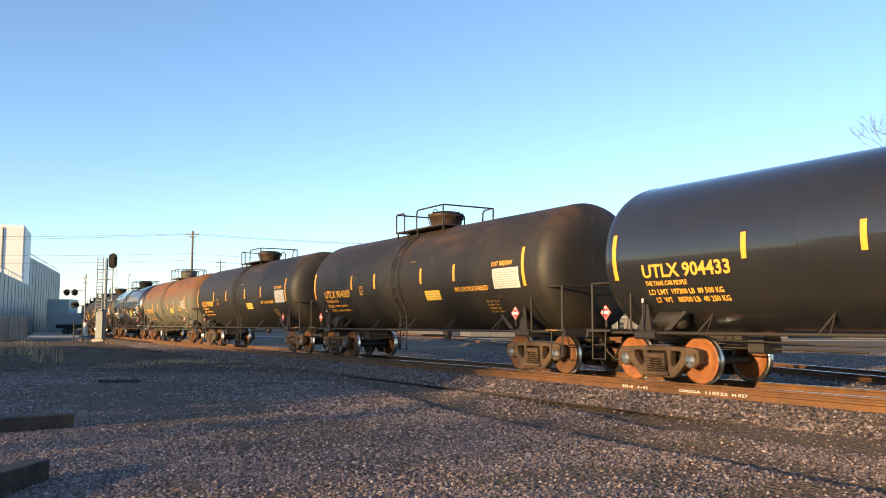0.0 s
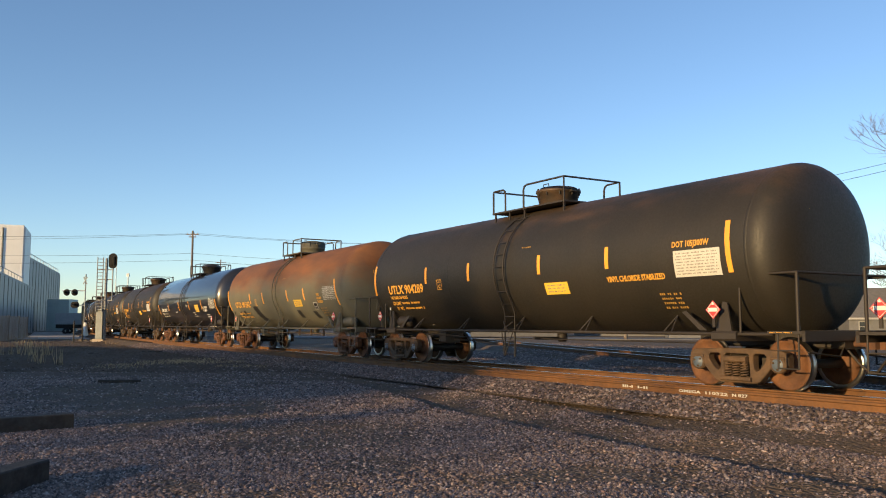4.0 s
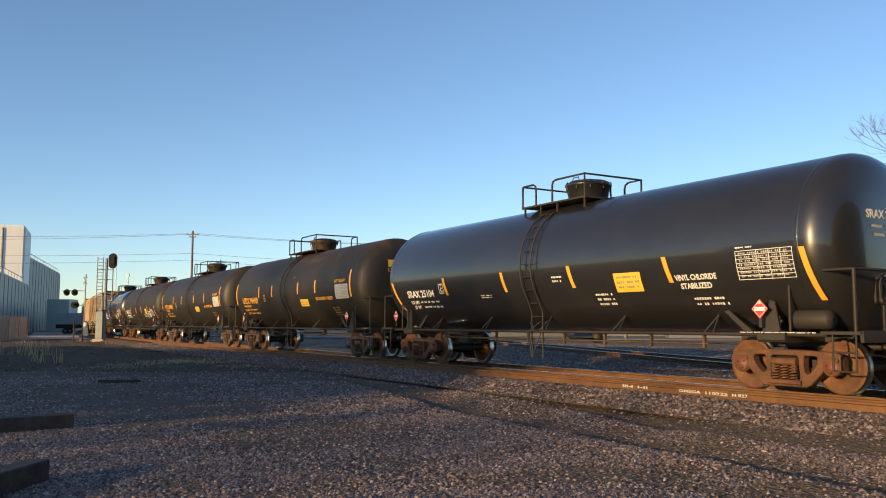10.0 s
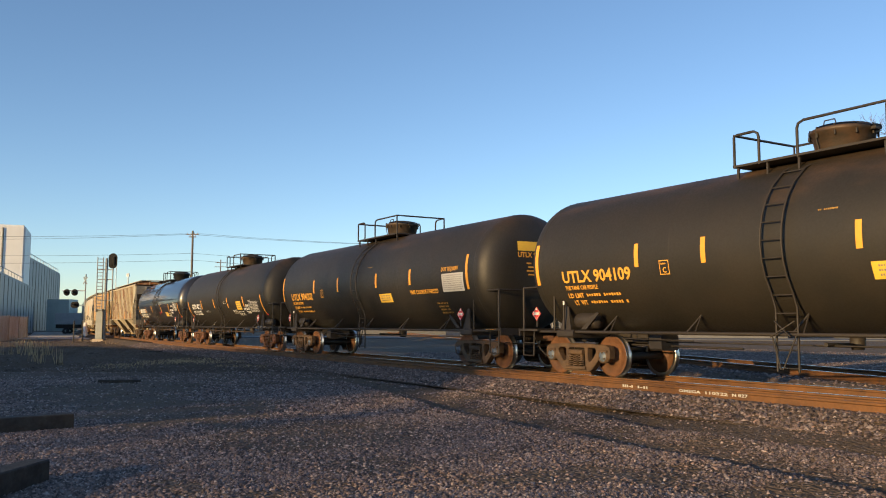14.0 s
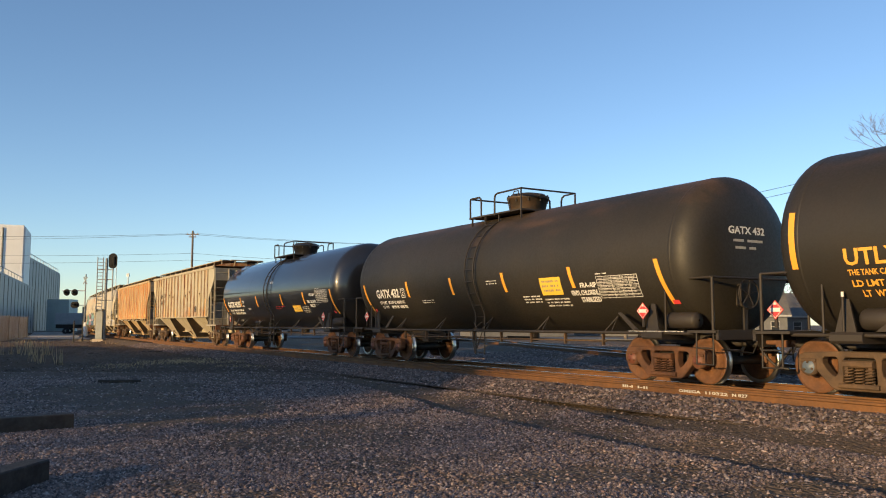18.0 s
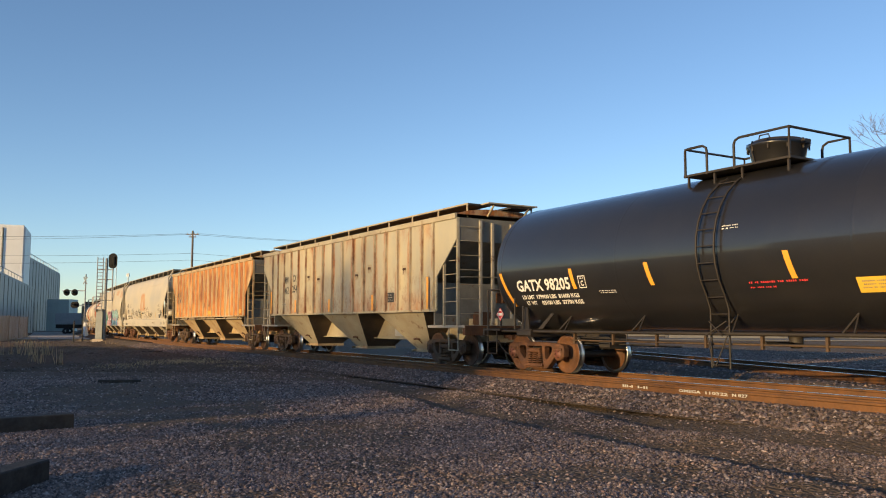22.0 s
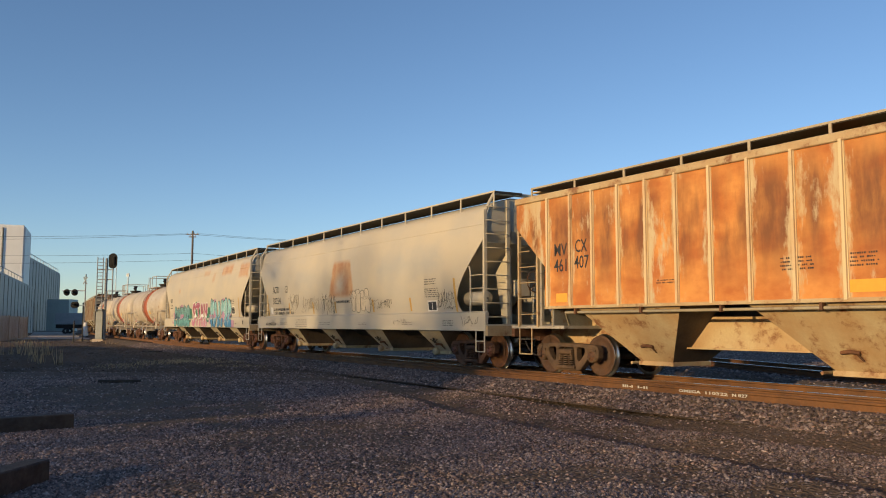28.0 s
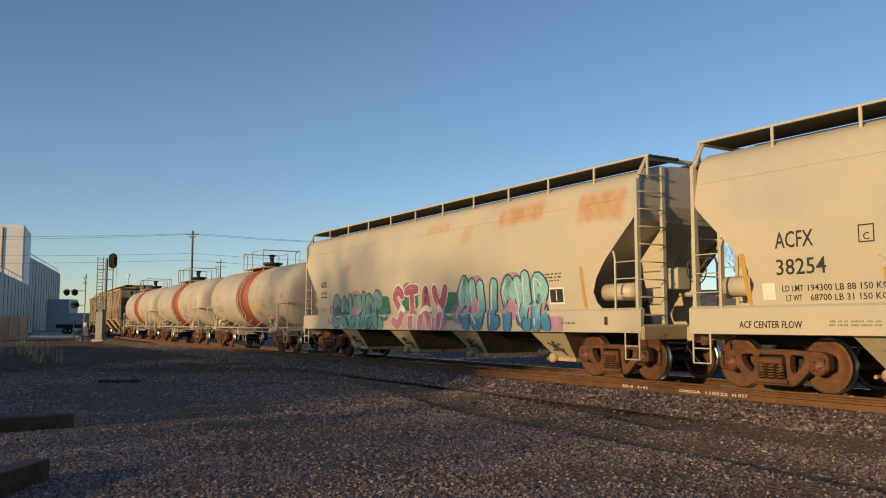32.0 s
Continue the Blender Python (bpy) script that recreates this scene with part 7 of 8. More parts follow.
# Unseen trees added far behind the viewer for dappled shade on the train.
tree_c = bare_tree(-67.4, -45.2, 19.0, 21, 8, "tall unseen bare tree with dense twigs, added to dapple the train")
copy_thing(tree_c, pose(-69.4, -41.0, 0, 0, 0, 130))
copy_thing(tree_c, pose(-72.0, -37.2, 0, 0, 0, 250))
copy_thing(tree_c, pose(-75.5, -34.0, 0, 0, 0, 20))
copy_thing(tree_c, pose(-65.6, -29.8, 0, 0, 0, 75))
copy_thing(tree_c, pose(-68.0, -25.0, 0, 0, 0, 300))
# Unseen long building added to shade the far ground and low parts.
far_shade = thing("storage_building", "long plain unseen building added beside the yard to shade its far part", "building", at=pose(-60.9, 5.9, 0, 0, 0, -46.2))
s = Shape()
s.box(-15.5, 17.4, -5.0, 5.0, 0, 9.2)
part("walls", s, M["wall_tan"], far_shade)
s = Shape()
s.box(-15.6, 17.5, -5.1, 5.1, 9.2, 9.3)
part("roof", s, M["roofing"], far_shade)
# unseen bushes added beside the viewer to cast shade on the near gravel
for k, (x, y) in enumerate(((-15.3, 4.6), (-16.3, 5.6), (-15.4, 1.7), (-18.0, 8.0))):
    bare_tree(x, y, 3.4 + 0.3 * (k % 3), 40 + k, 6, "dense leafless unseen bush added to shade the near gravel")

# chalk marks on the spare rail
def rail_mark(body, s0, s1, z, cap):
    x, y, h = track(s0, 1.242)
    x1, y1, _ = track(s1, 1.242)
    me = text_mesh(body, 1.0, M["letter_worn"]).copy()
    w = max(v.co.x for v in me.vertices)
    me.transform(Matrix.Diagonal((math.hypot(x1 - x, y1 - y) / w, cap / 0.69, 1, 1)))
    ob = new("chalk_mark", me)
    ob.matrix_basis = pose(x, y, z) @ pose(0, 0, 0, 0, 0, math.degrees(math.atan2(y1 - y, x1 - x))) @ pose(0, 0, 0, 90, 0, 0)
    ob.parent = spare
    return ob


rail_mark("OMEGA", 8.73, 8.18, 0.308, 0.052)
rail_mark("110322", 8.10, 7.55, 0.308, 0.052)
rail_mark("N 827", 7.46, 7.11, 0.308, 0.052)
rail_mark("III-I", 10.29, 9.98, 0.305, 0.05)
rail_mark("I-II", 9.85, 9.56, 0.305, 0.05)

# ---- the train ----
AIP_H = [("FRA-AIP", 4.09, 4.62, 1.97), ("VINYL CHLORIDE,", 3.72, 4.63, 1.81), ("STABILIZED", 3.99, 4.62, 1.66)]
AIP_I = [("FRA-AIP", 4.64, 5.14, 2.22), ("VINYL CHLORIDE", 4.30, 5.20, 1.97), ("STABILIZED", 4.50, 5.05, 1.82)]
tank_car("glossy black tank car with yellow stripes and lettering", -3.5, 9.45, "black_gloss", "orange", marks=marks_dark("UTLX 904433", a=6.47, loads=("197300 LB  89 500 KG", "88700 LB  40 250 KG"), plate=False, stripe_dx=0.13))
tank_car("dull black tank car with yellow stripes, dusty with rust", 13.57, 25.6, "black_dusty", marks=marks_dark("UTLX 904089", a=6.0))
tank_car("olive-black tank car with yellow stripes and brown dust", 29.88, 42.9, "black_olive", marks=marks_dark("UTLX 904289", a=6.5))
tank_car("grey-olive tank car rusted orange from the top down", 47.1, 59.15, "rust_capped", "rust", dx=0.40, bucket=False, brake=True, dark="olive_frame", xr=0.6, dome_x=-0.33, lift_rail=4.70, marks=marks_dark("UTLX 901342", a=6.02, low=-0.16, slogan=False, lean=-0.2, dot=False, extras=((-5.0, -4.75, 1.55, 1.78, -0.2), (-5.55, -5.3, 1.55, 1.75, -0.2), (-3.0, -2.35, 1.3, 1.95, -0.7), (1.98, 2.35, 1.42, 1.72, -0.4), (3.62, 4.0, 1.38, 1.66, -0.4))))
tank_car("glossy black tank car with white lettering", 63.35, 76.25, "black_gloss", "rust", dx=0.25, brake=True, xr=0.85, dome_x=-0.05, lift_rail=4.67, marks=marks_white("SRAX 25104", LAY_E, [("VINYL CHLORIDE", 4.40, 5.40, 2.0), ("STABILIZED", 4.50, 5.25, 1.84)], a=6.45))
tank_car("olive-black tank car with yellow stripes and lettering", 80.43, 92.35, "black_olive", marks=marks_dark("UTLX 904109"))
tank_car("olive-black tank car with faded yellow lettering", 96.5, 109.38, "black", marks=marks_dark("UTLX 904202", a=6.44))
tank_car("satin black tank car with white lettering", 113.53, 125.8, "black_olive", "rust", dx=0.25, brake=True, xr=0.85, dome_x=-0.05, lift_rail=4.67, marks=marks_white("GATX 432", LAY_H, AIP_H, a=6.13))
tank_car("glossy blue-black tank car with white lettering", 129.9, 142.0, "black_gloss", "rust", dx=0.25, brake=True, xr=0.85, dome_x=-0.05, lift_rail=4.67, marks=marks_white("GATX 98205", LAY_I, AIP_I, a=6.05, red=True))


def marks_j(car, side):
    lb = M["letter_black"]
    lettering(car, side, "MW", -5.36, -4.95, 2.80, 0.28, lb)
    lettering(car, side, "CX", -4.45, -4.08, 2.84, 0.28, lb)
    lettering(car, side, "462", -5.38, -4.92, 2.38, 0.28, lb)
    lettering(car, side, "254", -4.50, -4.00, 2.42, 0.28, lb)
    bars(car, side, -5.7, -5.2, 1.9, 2.2, 3, M["letter_grey"], 2)
    p = part("data_panel", patch(side, 3.92, 4.36, 1.84, 2.14, 1), M["letter_black"], car, "black data panel")
    bars(car, side, 3.95, 4.33, 1.87, 2.11, 3, M["decal_white"], 3)
    for x in (-6.84, 6.56):
        part("reflective_stripe", patch(side, x - 0.06, x + 0.06, 1.6, 2.52, 1, lift=0.07), M["stripe"], car, "yellow reflective stripe")
    for x, z0, z1 in ((2.95, 1.60, 2.10), (-0.60, 1.60, 2.06), (-3.98, 1.62, 2.1)):
        part("faded_stripe", patch(side, x - 0.07, x + 0.07, z0, z1, 1, lift=0.075), M["stripe"], car, "faded ochre stripe")
    for x, z in ((-2.75, 2.93), (-1.75, 2.80), (1.62, 2.78), (2.62, 2.96), (5.05, 2.8)):
        t = part("tack_board", patch(side, x - 0.15, x + 0.15, z - 0.13, z + 0.15, 1, lift=0.012), M["cream_bay"], car, "small pale tack board")
        for dx in (-0.05, 0.05):
            s = Shape()
            s.lathe([(-0.03, 0.001), (-0.03, 0.03), (-0.015, 0.042), (0.0, 0.042)], side.at(x + dx, z + 0.03, 0.012), "y", 10)
            part("rusty_bolt", s, M["wheel_grime"], t)
            s = Shape()
            p = patch(side, x + dx - 0.014, x + dx + 0.014, z - 0.13 + 0.05 * (dx > 0), z, 1, lift=0.015)
            s.add(p.v, p.f)
            part("rust_drip", s, M["truck_rust"], t)


def marks_k(car, side):
    lb = M["letter_black"]
    lettering(car, side, "MV", -6.74, -6.30, 2.72, 0.28, lb)
    lettering(car, side, "CX", -6.02, -5.62, 2.76, 0.28, lb)
    lettering(car, side, "461", -6.76, -6.32, 2.36, 0.28, lb)
    lettering(car, side, "407", -6.05, -5.57, 2.40, 0.28, lb)
    for x0, x1 in ((-6.7, -6.3), (0.45, 1.1), (6.2, 6.6)):
        part("orange_panel", patch(side, x0, x1, 1.66, 1.86, 1), M["stripe"], car, "orange reflective panel")
    bars(car, side, -0.75, -0.1, 2.05, 2.3, 4, lb, 4)
    bars(car, side, 0.5, 1.0, 2.05, 2.3, 4, lb, 5)
    bars(car, side, -3.6, -3.1, 1.95, 2.05, 2, lb, 6)


def scribble(car, side, x0, x1, z0, z1, seed, strokes, mat="marker_black", r=0.0036):
    """A tag of crossing pen strokes and loops that spells nothing."""
    rnd = random.Random(seed)
    s = Shape()
    w, h = x1 - x0, z1 - z0
    for k in range(strokes):
        cx = x0 + w * (k + rnd.uniform(0.2, 0.8)) / strokes
        kind = rnd.random()
        if kind < 0.45:
            lean, top, bot = rnd.uniform(-0.25, 0.45) * h, rnd.uniform(0.6, 1.0), rnd.uniform(0.0, 0.35)
            pts = [(cx + lean * (u - 0.5) + 0.03 * math.sin(5 * u), z0 + h * (bot + (top - bot) * u)) for u in [q / 5 for q in range(6)]]
        elif kind < 0.75:
            rx, rz, cz, ph = rnd.uniform(0.06, 0.16) * h * 1.4, rnd.uniform(0.15, 0.34) * h, z0 + h * rnd.uniform(0.35, 0.7), rnd.uniform(0, 6)
            pts = [(cx + rx * math.cos(ph + u) + 0.3 * rz * math.sin(ph + u), cz + rz * math.sin(ph + u)) for u in [q * 0.5 for q in range(rnd.randint(8, 14))]]
        else:
            zz, tilt = z0 + h * rnd.uniform(0.15, 0.85), rnd.uniform(-0.2, 0.3)
            ln = rnd.uniform(0.15, 0.45) * min(w, 1.2)
            pts = [(cx + ln * (u - 0.5), zz + tilt * ln * (u - 0.5) + 0.05 * h * math.sin(9 * u)) for u in [q / 6 for q in range(7)]]
        s.tube([side.at(min(max(x, x0 - 0.1), x1 + 0.1), z, 0.006) for x, z in pts], r * rnd.uniform(0.7, 1.3), 4)
    part("scribbled_tag", s, M[mat], car, "scribbled marker tag")


def marks_l(car, side):
    lb = M["letter_black"]
    lettering(car, side, "ACFX", -7.14, -6.42, 2.44, 0.27, lb)
    lettering(car, side, "38254", -7.14, -6.22, 1.99, 0.26, lb)
    lettering(car, side, "LD LMT", -7.06, -6.66, 1.71, 0.10, lb)
    lettering(car, side, "194300 LB 88 150 KG", -6.58, -5.22, 1.71, 0.10, lb)
    lettering(car, side, "LT WT", -7.0, -6.7, 1.55, 0.10, lb)
    lettering(car, side, "68700 LB 31 150 KG   NEW", -6.55, -4.75, 1.55, 0.10, lb)
    lettering(car, side, "ACF CENTER FLOW", -7.92, -6.68, 1.10, 0.12, lb)
    s = Shape()
    for xa, xb, z0, z1 in ((0, 0.26, 2.42, 2.44), (0, 0.26, 2.68, 2.70), (0, 0.02, 2.42, 2.70), (0.24, 0.26, 2.42, 2.70)):
        p = patch(side, -5.65 + xa, -5.65 + xb, z0, z1, 1)
        s.add(p.v, p.f)
    part("plate_box", s, lb, car)
    lettering(car, side, "C", -5.57, -5.47, 2.46, 0.11, lb)
    part("tag_panel", patch(side, -7.45, -7.2, 1.58, 1.86, 1), M["letter_white"], car, "white routing panel")
    lettering(car, side, "LEASED TO WEST LAKE VINYLS", -0.5, 0.62, 1.90, 0.08, lb)
    for x, z0, z1, ln in ((-7.72, 1.5, 2.4, -0.12), (-5.2, 1.58, 2.02, -0.1), (-2.68, 1.55, 1.98, -0.1), (-0.6, 1.55, 1.95, -0.1), (2.45, 1.55, 1.96, -0.1), (5.0, 1.55, 1.95, -0.1), (7.6, 1.5, 2.42, -0.1)):
        part("faded_stripe", patch(side, x - 0.05, x + 0.05, z0, z1, 3, lean=ln), M["stripe_old"], car, "faded ochre stripe")
    bars(car, side, -4.45, -3.2, 1.03, 1.36, 4, M["letter_grey"], 6)
    bars(car, side, -6.2, -5.3, 1.12, 1.24, 2, M["letter_grey"], 7)
    bars(car, side, -2.0, -1.0, 1.12, 1.24, 2, M["letter_grey"], 8)
    bars(car, side, 1.4, 2.0, 1.12, 1.22, 2, M["letter_grey"], 9)
    bars(car, side, 4.5, 5.2, 1.12, 1.24, 2, M["letter_grey"], 10)
    bars(car, side, 5.85, 6.55, 2.28, 2.48, 3, lb, 11)
    bars(car, side, 5.85, 6.65, 1.92, 2.2, 5, lb, 12)
    bars(car, side, 6.9, 7.5, 1.1, 1.28, 3, lb, 13)
    part("panel_frame", patch(side, 6.01, 6.54, 1.525, 1.835, 1), M["letter_white"], car)
    part("data_panel", patch(side, 6.05, 6.5, 1.56, 1.80, 1, lift=0.009), lb, car, "black data panel in a white frame")
    part("panel_bar", patch(side, 6.26, 6.29, 1.58, 1.78, 1, lift=0.012), M["letter_white"], car)
    for x0, x1, z0, z1, sd, n, mat in ((-5.25, -4.2, 1.55, 2.45, 1, 15, "letter_grey"), (-3.9, -2.9, 1.50, 2.2, 2, 12, "letter_grey"), (-2.9, -2.0, 1.55, 2.25, 3, 12, "letter_grey"), (-1.85, -0.6, 1.48, 2.3, 4, 22, "marker_black"), (0.70, 2.25, 1.6, 2.35, 5, 30, "marker_black"), (2.1, 3.7, 1.62, 2.0, 6, 20, "marker_black"), (3.9, 4.9, 1.12, 1.36, 7, 9, "letter_grey"), (6.55, 7.45, 1.5, 2.2, 8, 20, "marker_black"), (7.9, 8.7, 1.1, 1.4, 9, 9, "letter_grey")):
        scribble(car, side, x0, x1, z0, z1, sd, n, mat)
    for k, x in enumerate((0.95, 1.30, 1.68, 2.02)):
        blob(car, side, x, 1.60 - 0.05 * (k % 2), 2.28 + 0.05 * (k % 2), 0.34, 0.12 - 0.08 * k, "spray_bone", k, "marker_black", 0.018, 0.0005 * k)


def blob(car, side, x, z0, z1, w, lean, fill, seed, rim="spray_outline", edge=0.045, raise_by=0.0):
    """One fat rounded stroke of a sprayed letter with a dark rim."""
    for grow, mat, lift in ((edge, rim, 0.005 + raise_by), (0.0, fill, 0.008 + raise_by)):
        ring = []
        for k in range(14):
            t = 2 * math.pi * k / 14
            q = 1 + 0.12 * math.sin(3 * t + seed)
            px = (w / 2) * q * math.copysign(abs(math.cos(t)) ** 0.6, math.cos(t)) + math.copysign(grow, math.cos(t))
            pz = (z1 - z0) / 2 * math.copysign(abs(math.sin(t)) ** 0.75, math.sin(t)) + math.copysign(grow, math.sin(t))
            zz = max(1.0, (z0 + z1) / 2 + pz)
            ring.append(side.at(x + px + lean * pz, zz, lift))
        s = Shape()
        mid = side.at(x, (z0 + z1) / 2, lift)
        s.add([mid] + ring, [(0, 1 + k, 1 + (k + 1) % 14) for k in range(14)])
        part("sprayed_stroke", s, M[mat], car)


STROKES = {
    "S": [[(0.9, 0.86), (0.5, 1.0), (0.12, 0.78), (0.45, 0.52), (0.88, 0.3), (0.5, 0.02), (0.0, 0.1)]],
    "T": [[(0.0, 0.93), (0.5, 0.98), (1.0, 0.96)], [(0.52, 0.95), (0.5, 0.5), (0.42, 0.0)]],
    "A": [[(0.02, 0.0), (0.25, 0.55), (0.48, 1.0), (0.7, 0.5), (0.95, 0.0)], [(0.22, 0.36), (0.5, 0.4), (0.78, 0.36)]],
    "Y": [[(0.0, 1.0), (0.2, 0.7), (0.46, 0.52), (0.5, 0.25), (0.42, 0.0)], [(1.0, 1.0), (0.8, 0.72), (0.5, 0.52)]],
    "c": [[(0.95, 0.82), (0.5, 1.0), (0.1, 0.6), (0.3, 0.12), (0.95, 0.1)], [(0.25, 0.5), (0.8, 0.55)]],
    "q": [[(0.5, 1.0), (0.12, 0.65), (0.45, 0.2), (0.88, 0.55), (0.55, 0.98)], [(0.5, 0.32), (0.9, 0.0)]],
    "u": [[(0.08, 1.0), (0.12, 0.3), (0.5, 0.02), (0.88, 0.3), (0.92, 0.95)]],
    "n": [[(0.05, 0.0), (0.12, 0.95), (0.55, 0.4), (0.88, 0.05), (0.95, 1.0)]],
    "d": [[(0.15, 0.0), (0.12, 0.95), (0.8, 0.75), (0.85, 0.2), (0.25, 0.05)]],
    "r": [[(0.1, 0.0), (0.15, 0.95), (0.8, 0.8), (0.35, 0.5)], [(0.4, 0.48), (0.95, 0.0)]],
    "l": [[(0.5, 1.0), (0.42, 0.5), (0.5, 0.0)], [(0.5, 0.05), (0.95, 0.1)]],
    "o": [[(0.5, 1.0), (0.15, 0.75), (0.5, 0.42), (0.85, 0.75), (0.55, 1.0)], [(0.5, 0.35), (0.5, 0.0)]],
    "v": [[(0.0, 0.9), (0.4, 0.05), (0.75, 1.0)], [(0.75, 1.0), (0.8, 0.0)]],
}


def ribbon(side, pts, w, lift):
    """A flat stroke with round ends that hugs the flank."""
    ext = [pts[0]] + list(pts) + [pts[-1]]
    line = []
    for i in range(1, len(ext) - 2):
        p0, p1, p2, p3 = (Vector(q) for q in ext[i - 1:i + 3])
        for k in range(6):
            u = k / 6
            line.append(0.5 * (2 * p1 + (p2 - p0) * u + (2 * p0 - 5 * p1 + 4 * p2 - p3) * u * u + (3 * p1 - p0 - 3 * p2 + p3) * u ** 3))
    line.append(Vector(pts[-1]))
    left, right = [], []
    for i, q in enumerate(line):
        d = (line[min(i + 1, len(line) - 1)] - line[max(i - 1, 0)]).normalized()
        m = Vector((-d.y, d.x)) * w / 2
        if i == 0:
            cap0 = [q + Matrix.Rotation(a, 2) @ m for a in (math.pi * 0.25, math.pi * 0.5, math.pi * 0.75)]
        cap1 = [q + Matrix.Rotation(-a, 2) @ m for a in (math.pi * 0.25, math.pi * 0.5, math.pi * 0.75)]
        left.append(q + m)
        right.append(q - m)
    s = Shape()
    at = [side.at(q.x, max(q.y, 1.0), lift) for q in left + right]
    n = len(left)
    s.add(at, [(i, n + i, n + i + 1, i + 1) for i in range(n - 1)])
    for ends in ([left[0]] + cap0 + [right[0]], [left[-1]] + cap1 + [right[-1]]):
        s.add([side.at(q.x, max(q.y, 1.0), lift) for q in ends], [tuple(range(5))])
    return s


def sprayed_word(car, side, glyphs, x0, x1, z0, z1, w, fill, rim, shine, rnd):
    """Fat sprayed letters, each stroke with a rim, a fill and a thin highlight."""
    step = (x1 - x0) / len(glyphs)
    for k, g in enumerate(glyphs):
        top, lean = z1 - rnd.uniform(0.0, 0.16), rnd.uniform(-0.06, 0.10)
        gx = x0 + step * k + w * 0.45
        gw = step * 1.02 - w * 0.8
        for j, stroke in enumerate(STROKES[g]):
            pts = [(gx + px * gw + lean * pz, z0 + w * 0.4 + pz * (top - z0 - w * 0.8)) for px, pz in stroke]
            part("sprayed_rim", ribbon(side, pts, w + 0.09, 0.0100 + 0.0008 * ((k + j) % 3)), M[rim], car)
            part("sprayed_stroke", ribbon(side, pts, w, 0.0130 + 0.0008 * ((k + j) % 3)), M[fill], car)
            if j == 0:
                part("sprayed_highlight", ribbon(side, [(px - w * 0.22, pz + 0.03) for px, pz in pts[:3]], 0.035, 0.0165), M[shine], car)


def marks_m(car, side):
    lb = M["letter_black"]
    lettering(car, side, "ACFX", -7.4, -6.85, 2.48, 0.2, lb)
    bars(car, side, -7.4, -6.8, 2.05, 2.35, 2, lb, 2)
    bars(car, side, -7.3, -6.9, 1.6, 1.75, 2, M["letter_grey"], 3)
    rnd = random.Random(11)
    # soft colour behind the letters
    for x, z0, z1, w, col in ((-6.3, 1.2, 1.8, 0.8, "lilac"), (-4.4, 1.3, 2.25, 0.7, "lilac"), (-2.3, 1.3, 2.0, 0.7, "green_spray"), (-0.6, 1.6, 2.36, 0.9, "green_spray"), (1.75, 1.3, 2.0, 0.6, "green_spray"),
                              (2.3, 1.2, 2.1, 0.7, "lilac"), (3.0, 1.5, 2.4, 0.6, "lilac"), (4.6, 1.3, 2.4, 0.8, "lilac"), (5.6, 1.3, 2.05, 0.7, "lilac"), (6.35, 1.02, 1.3, 0.5, "lilac"), (1.0, 1.02, 1.3, 1.0, "lilac")):
        blob(car, side, x, z0, z1, w, 0.1, "spray_" + col, int(x * 7) % 13, "spray_" + col)
    sprayed_word(car, side, "cqundr", -6.35, -2.35, 1.0, 2.24, 0.27, "spray_teal_fade", "spray_outline", "spray_teal_light", rnd)
    sprayed_word(car, side, "qulovr", 2.05, 6.15, 1.0, 2.44, 0.31, "spray_blue_fade", "spray_outline", "spray_spray_white", rnd)
    sprayed_word(car, side, "STAY", -1.72, 1.52, 1.02, 2.34, 0.28, "spray_pink_fade", "spray_spray_white", "spray_lilac", rnd)
    for x, z in ((-4.95, 1.85), (-2.75, 1.85), (2.25, 1.80), (4.95, 1.9)):
        blob(car, side, x, z - 0.26, z + 0.24, 0.15, 0.15, "spray_amber", int(x * 7) % 17, "spray_amber")
    bars(car, side, 5.55, 6.6, 2.12, 2.35, 3, lb, 5)
    part("panel_frame", patch(side, 6.10, 6.64, 1.62, 2.0, 1), M["letter_white"], car)
    part("data_panel", patch(side, 6.14, 6.6, 1.66, 1.96, 1, lift=0.009), lb, car, "black data panel in a white frame")
    part("panel_bar", patch(side, 6.355, 6.385, 1.69, 1.93, 1, lift=0.012), M["letter_white"], car)
    for x, z0, z1 in ((7.35, 1.5, 2.42), (-7.75, 1.5, 2.4)):
        part("faded_stripe", patch(side, x - 0.05, x + 0.05, z0, z1, 3, lean=-0.1), M["stripe_old"], car, "faded ochre stripe")
    bars(car, side, 6.5, 7.1, 1.15, 1.22, 1, lb, 7)
    s = Shape()
    p = patch(side, 8.0, 8.1, 1.15, 1.32, 2)
    s.add(p.v, p.f)
    part("jacking_hole", s, lb, car)


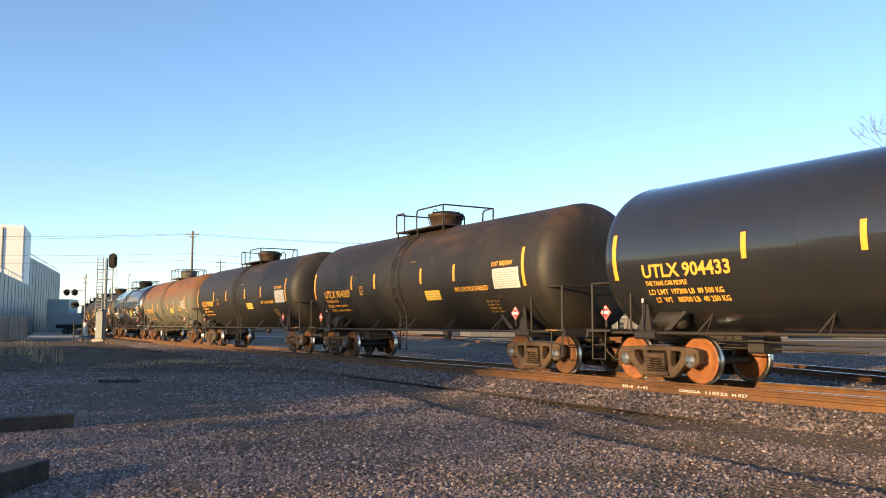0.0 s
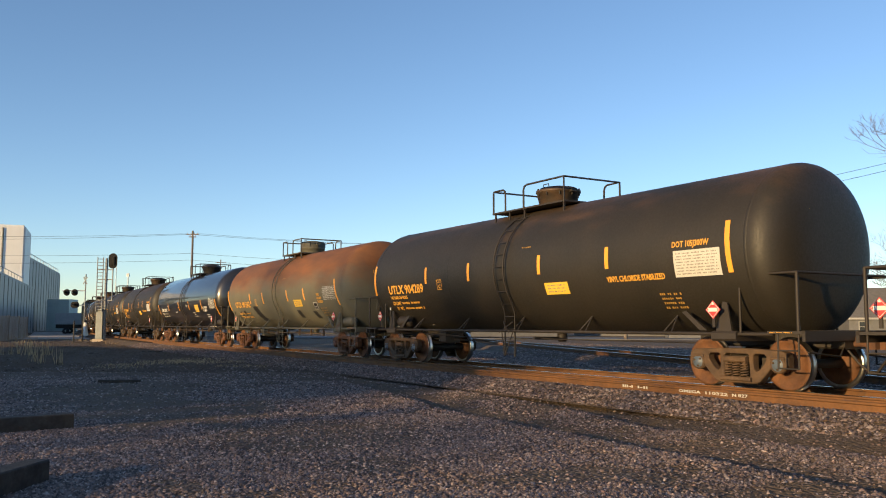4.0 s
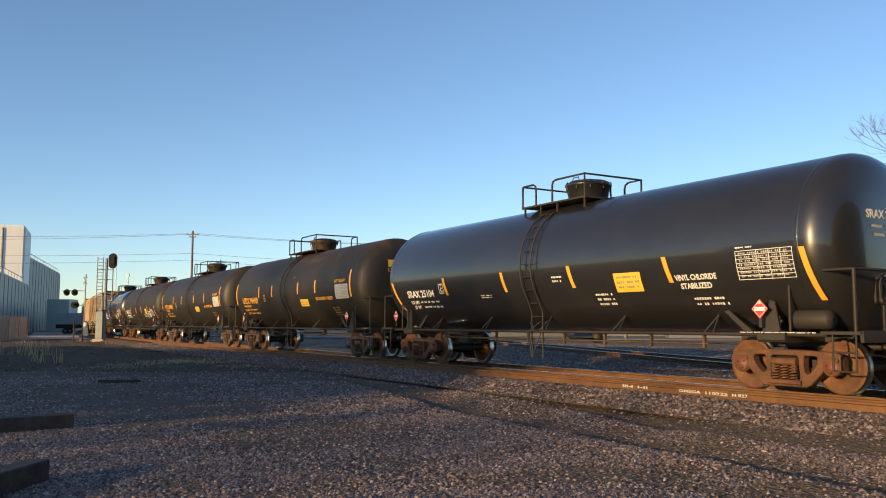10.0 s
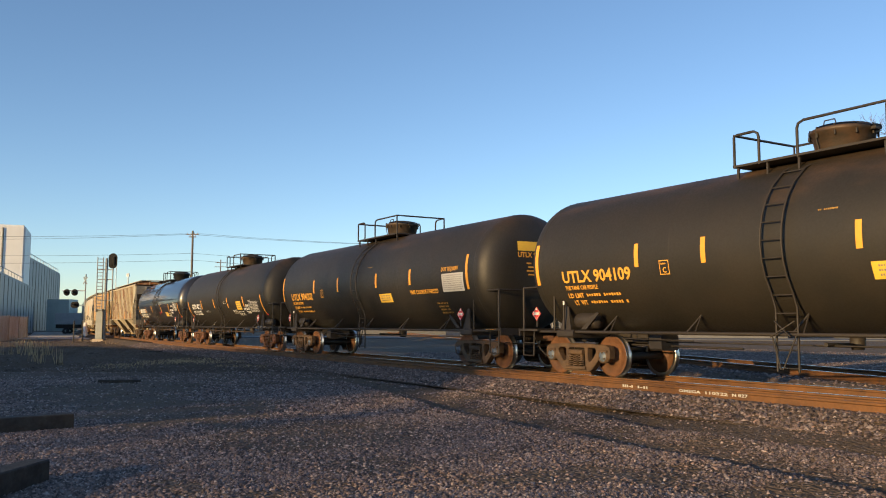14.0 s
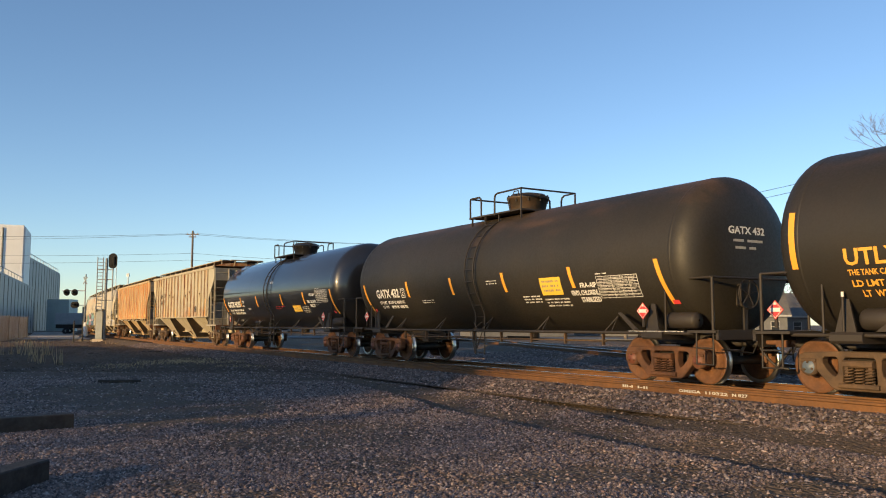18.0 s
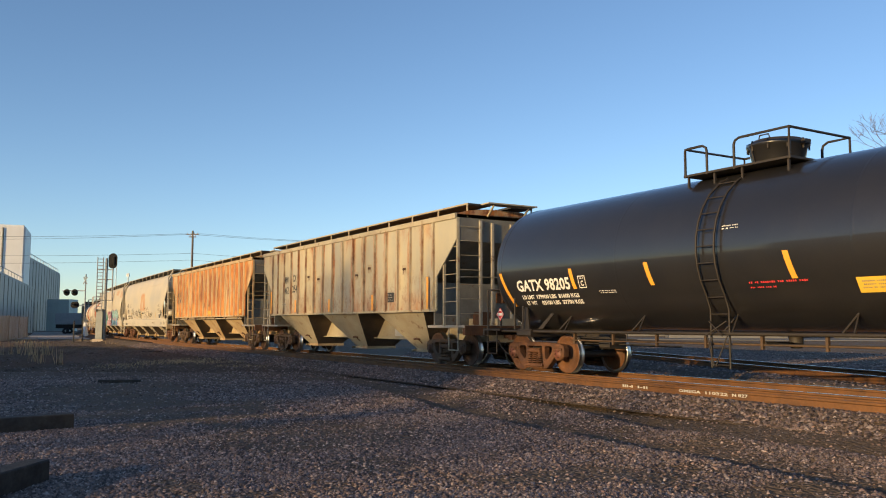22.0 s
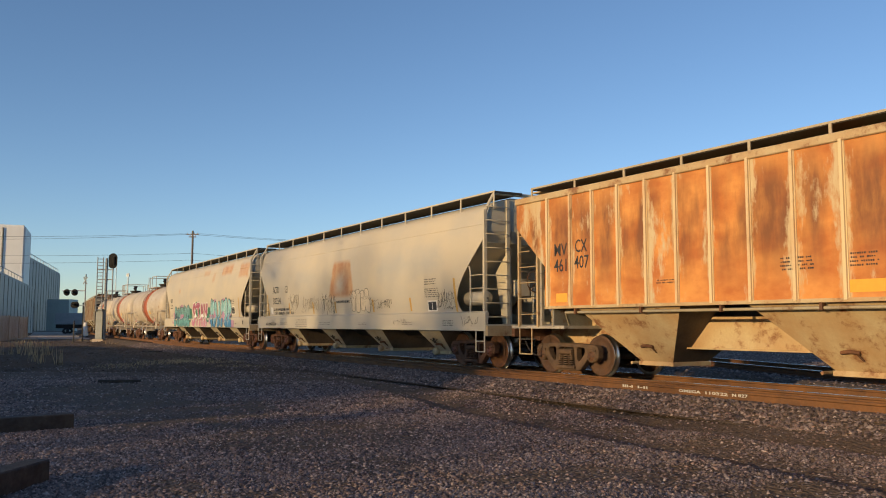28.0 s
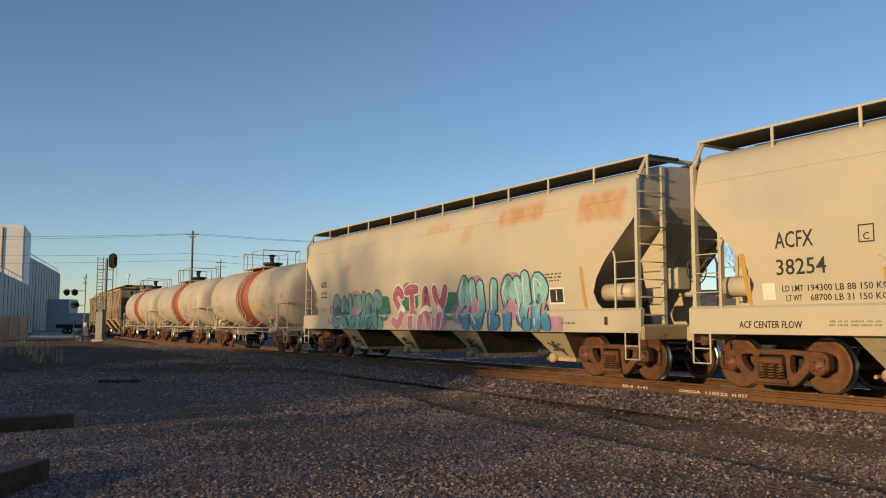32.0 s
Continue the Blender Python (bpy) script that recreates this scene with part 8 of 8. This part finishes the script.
def marks_n(car, side):
    lb = M["letter_grey"]
    part("notice_panel", patch(side, 1.75, 2.1, 1.85, 2.1, 2), M["decal_yellow"], car, "yellow emergency notice panel")
    bars(car, side, 2.6, 3.3, 1.8, 2.3, 6, lb, 3)
    bars(car, side, 1.8, 2.5, 1.55, 1.75, 2, lb, 4)
    bars(car, side, -4.6, -3.6, 1.75, 2.1, 3, lb, 5)
    bars(car, side, 2.7, 3.0, 1.2, 1.4, 2, M["letter_black"], 6)


ribbed_hopper("faded grey covered hopper with outside posts and rust streaks", 146.2, 159.7, "grey_hopper", "cream_bay", marks=marks_j, end_mat="cream_bay", sill_skin="cream_bay")
ribbed_hopper("heavily rusted orange-brown covered hopper with outside posts", 163.9, 177.7, "rust_hopper", "rust_bay", "dull", marks=marks_k, end_mat="rust_bay", post_skin="post_cream", sill_skin="rust_bay", chord="rust_bay", pipe=True)
flow_hopper("cream smooth-sided covered hopper with a rust patch and scribbled tags", 181.7, 197.02, "cream", "rust", marks=marks_l)
flow_hopper("cream smooth-sided covered hopper with bright sprayed lettering", 201.06, 216.4, "cream_rust", "rust", marks=marks_m)
for k in range(3):
    tank_car("dusty white tank car with an orange-red band", 221.6 + 14.4 * k, 231.0 + 14.4 * k, "white_tank", "rust", r=1.42, zc=2.42, deck="white_tank", dark="white_tank", fitting="valve", band=(-0.95, 0.95, "orange_band"), lift_rail=4.6, marks=marks_n)
ribbed_hopper("pale rust-stained covered hopper with outside posts", 264.6, 278.0, "grey_hopper", "cream_bay", end_mat="cream_bay")
ribbed_hopper("pale rust-stained covered hopper with outside posts, trailing", 282.2, 295.6, "grey_hopper", "cream_bay", end_mat="cream_bay")


def motions():
    times = [k * 0.5 for k in range(65)]
    spin = [k * 0.1 for k in range(321)]
    for car, front, rear, axles in TRAIN:
        walk(car, [(t, car_pose(front, rear, t)) for t in times])
        for ws, x in axles:
            walk(ws, [(t, pose(x, 0, WHEEL_R, 0, math.degrees(travelled(t) / WHEEL_R), 0)) for t in spin])


motions()
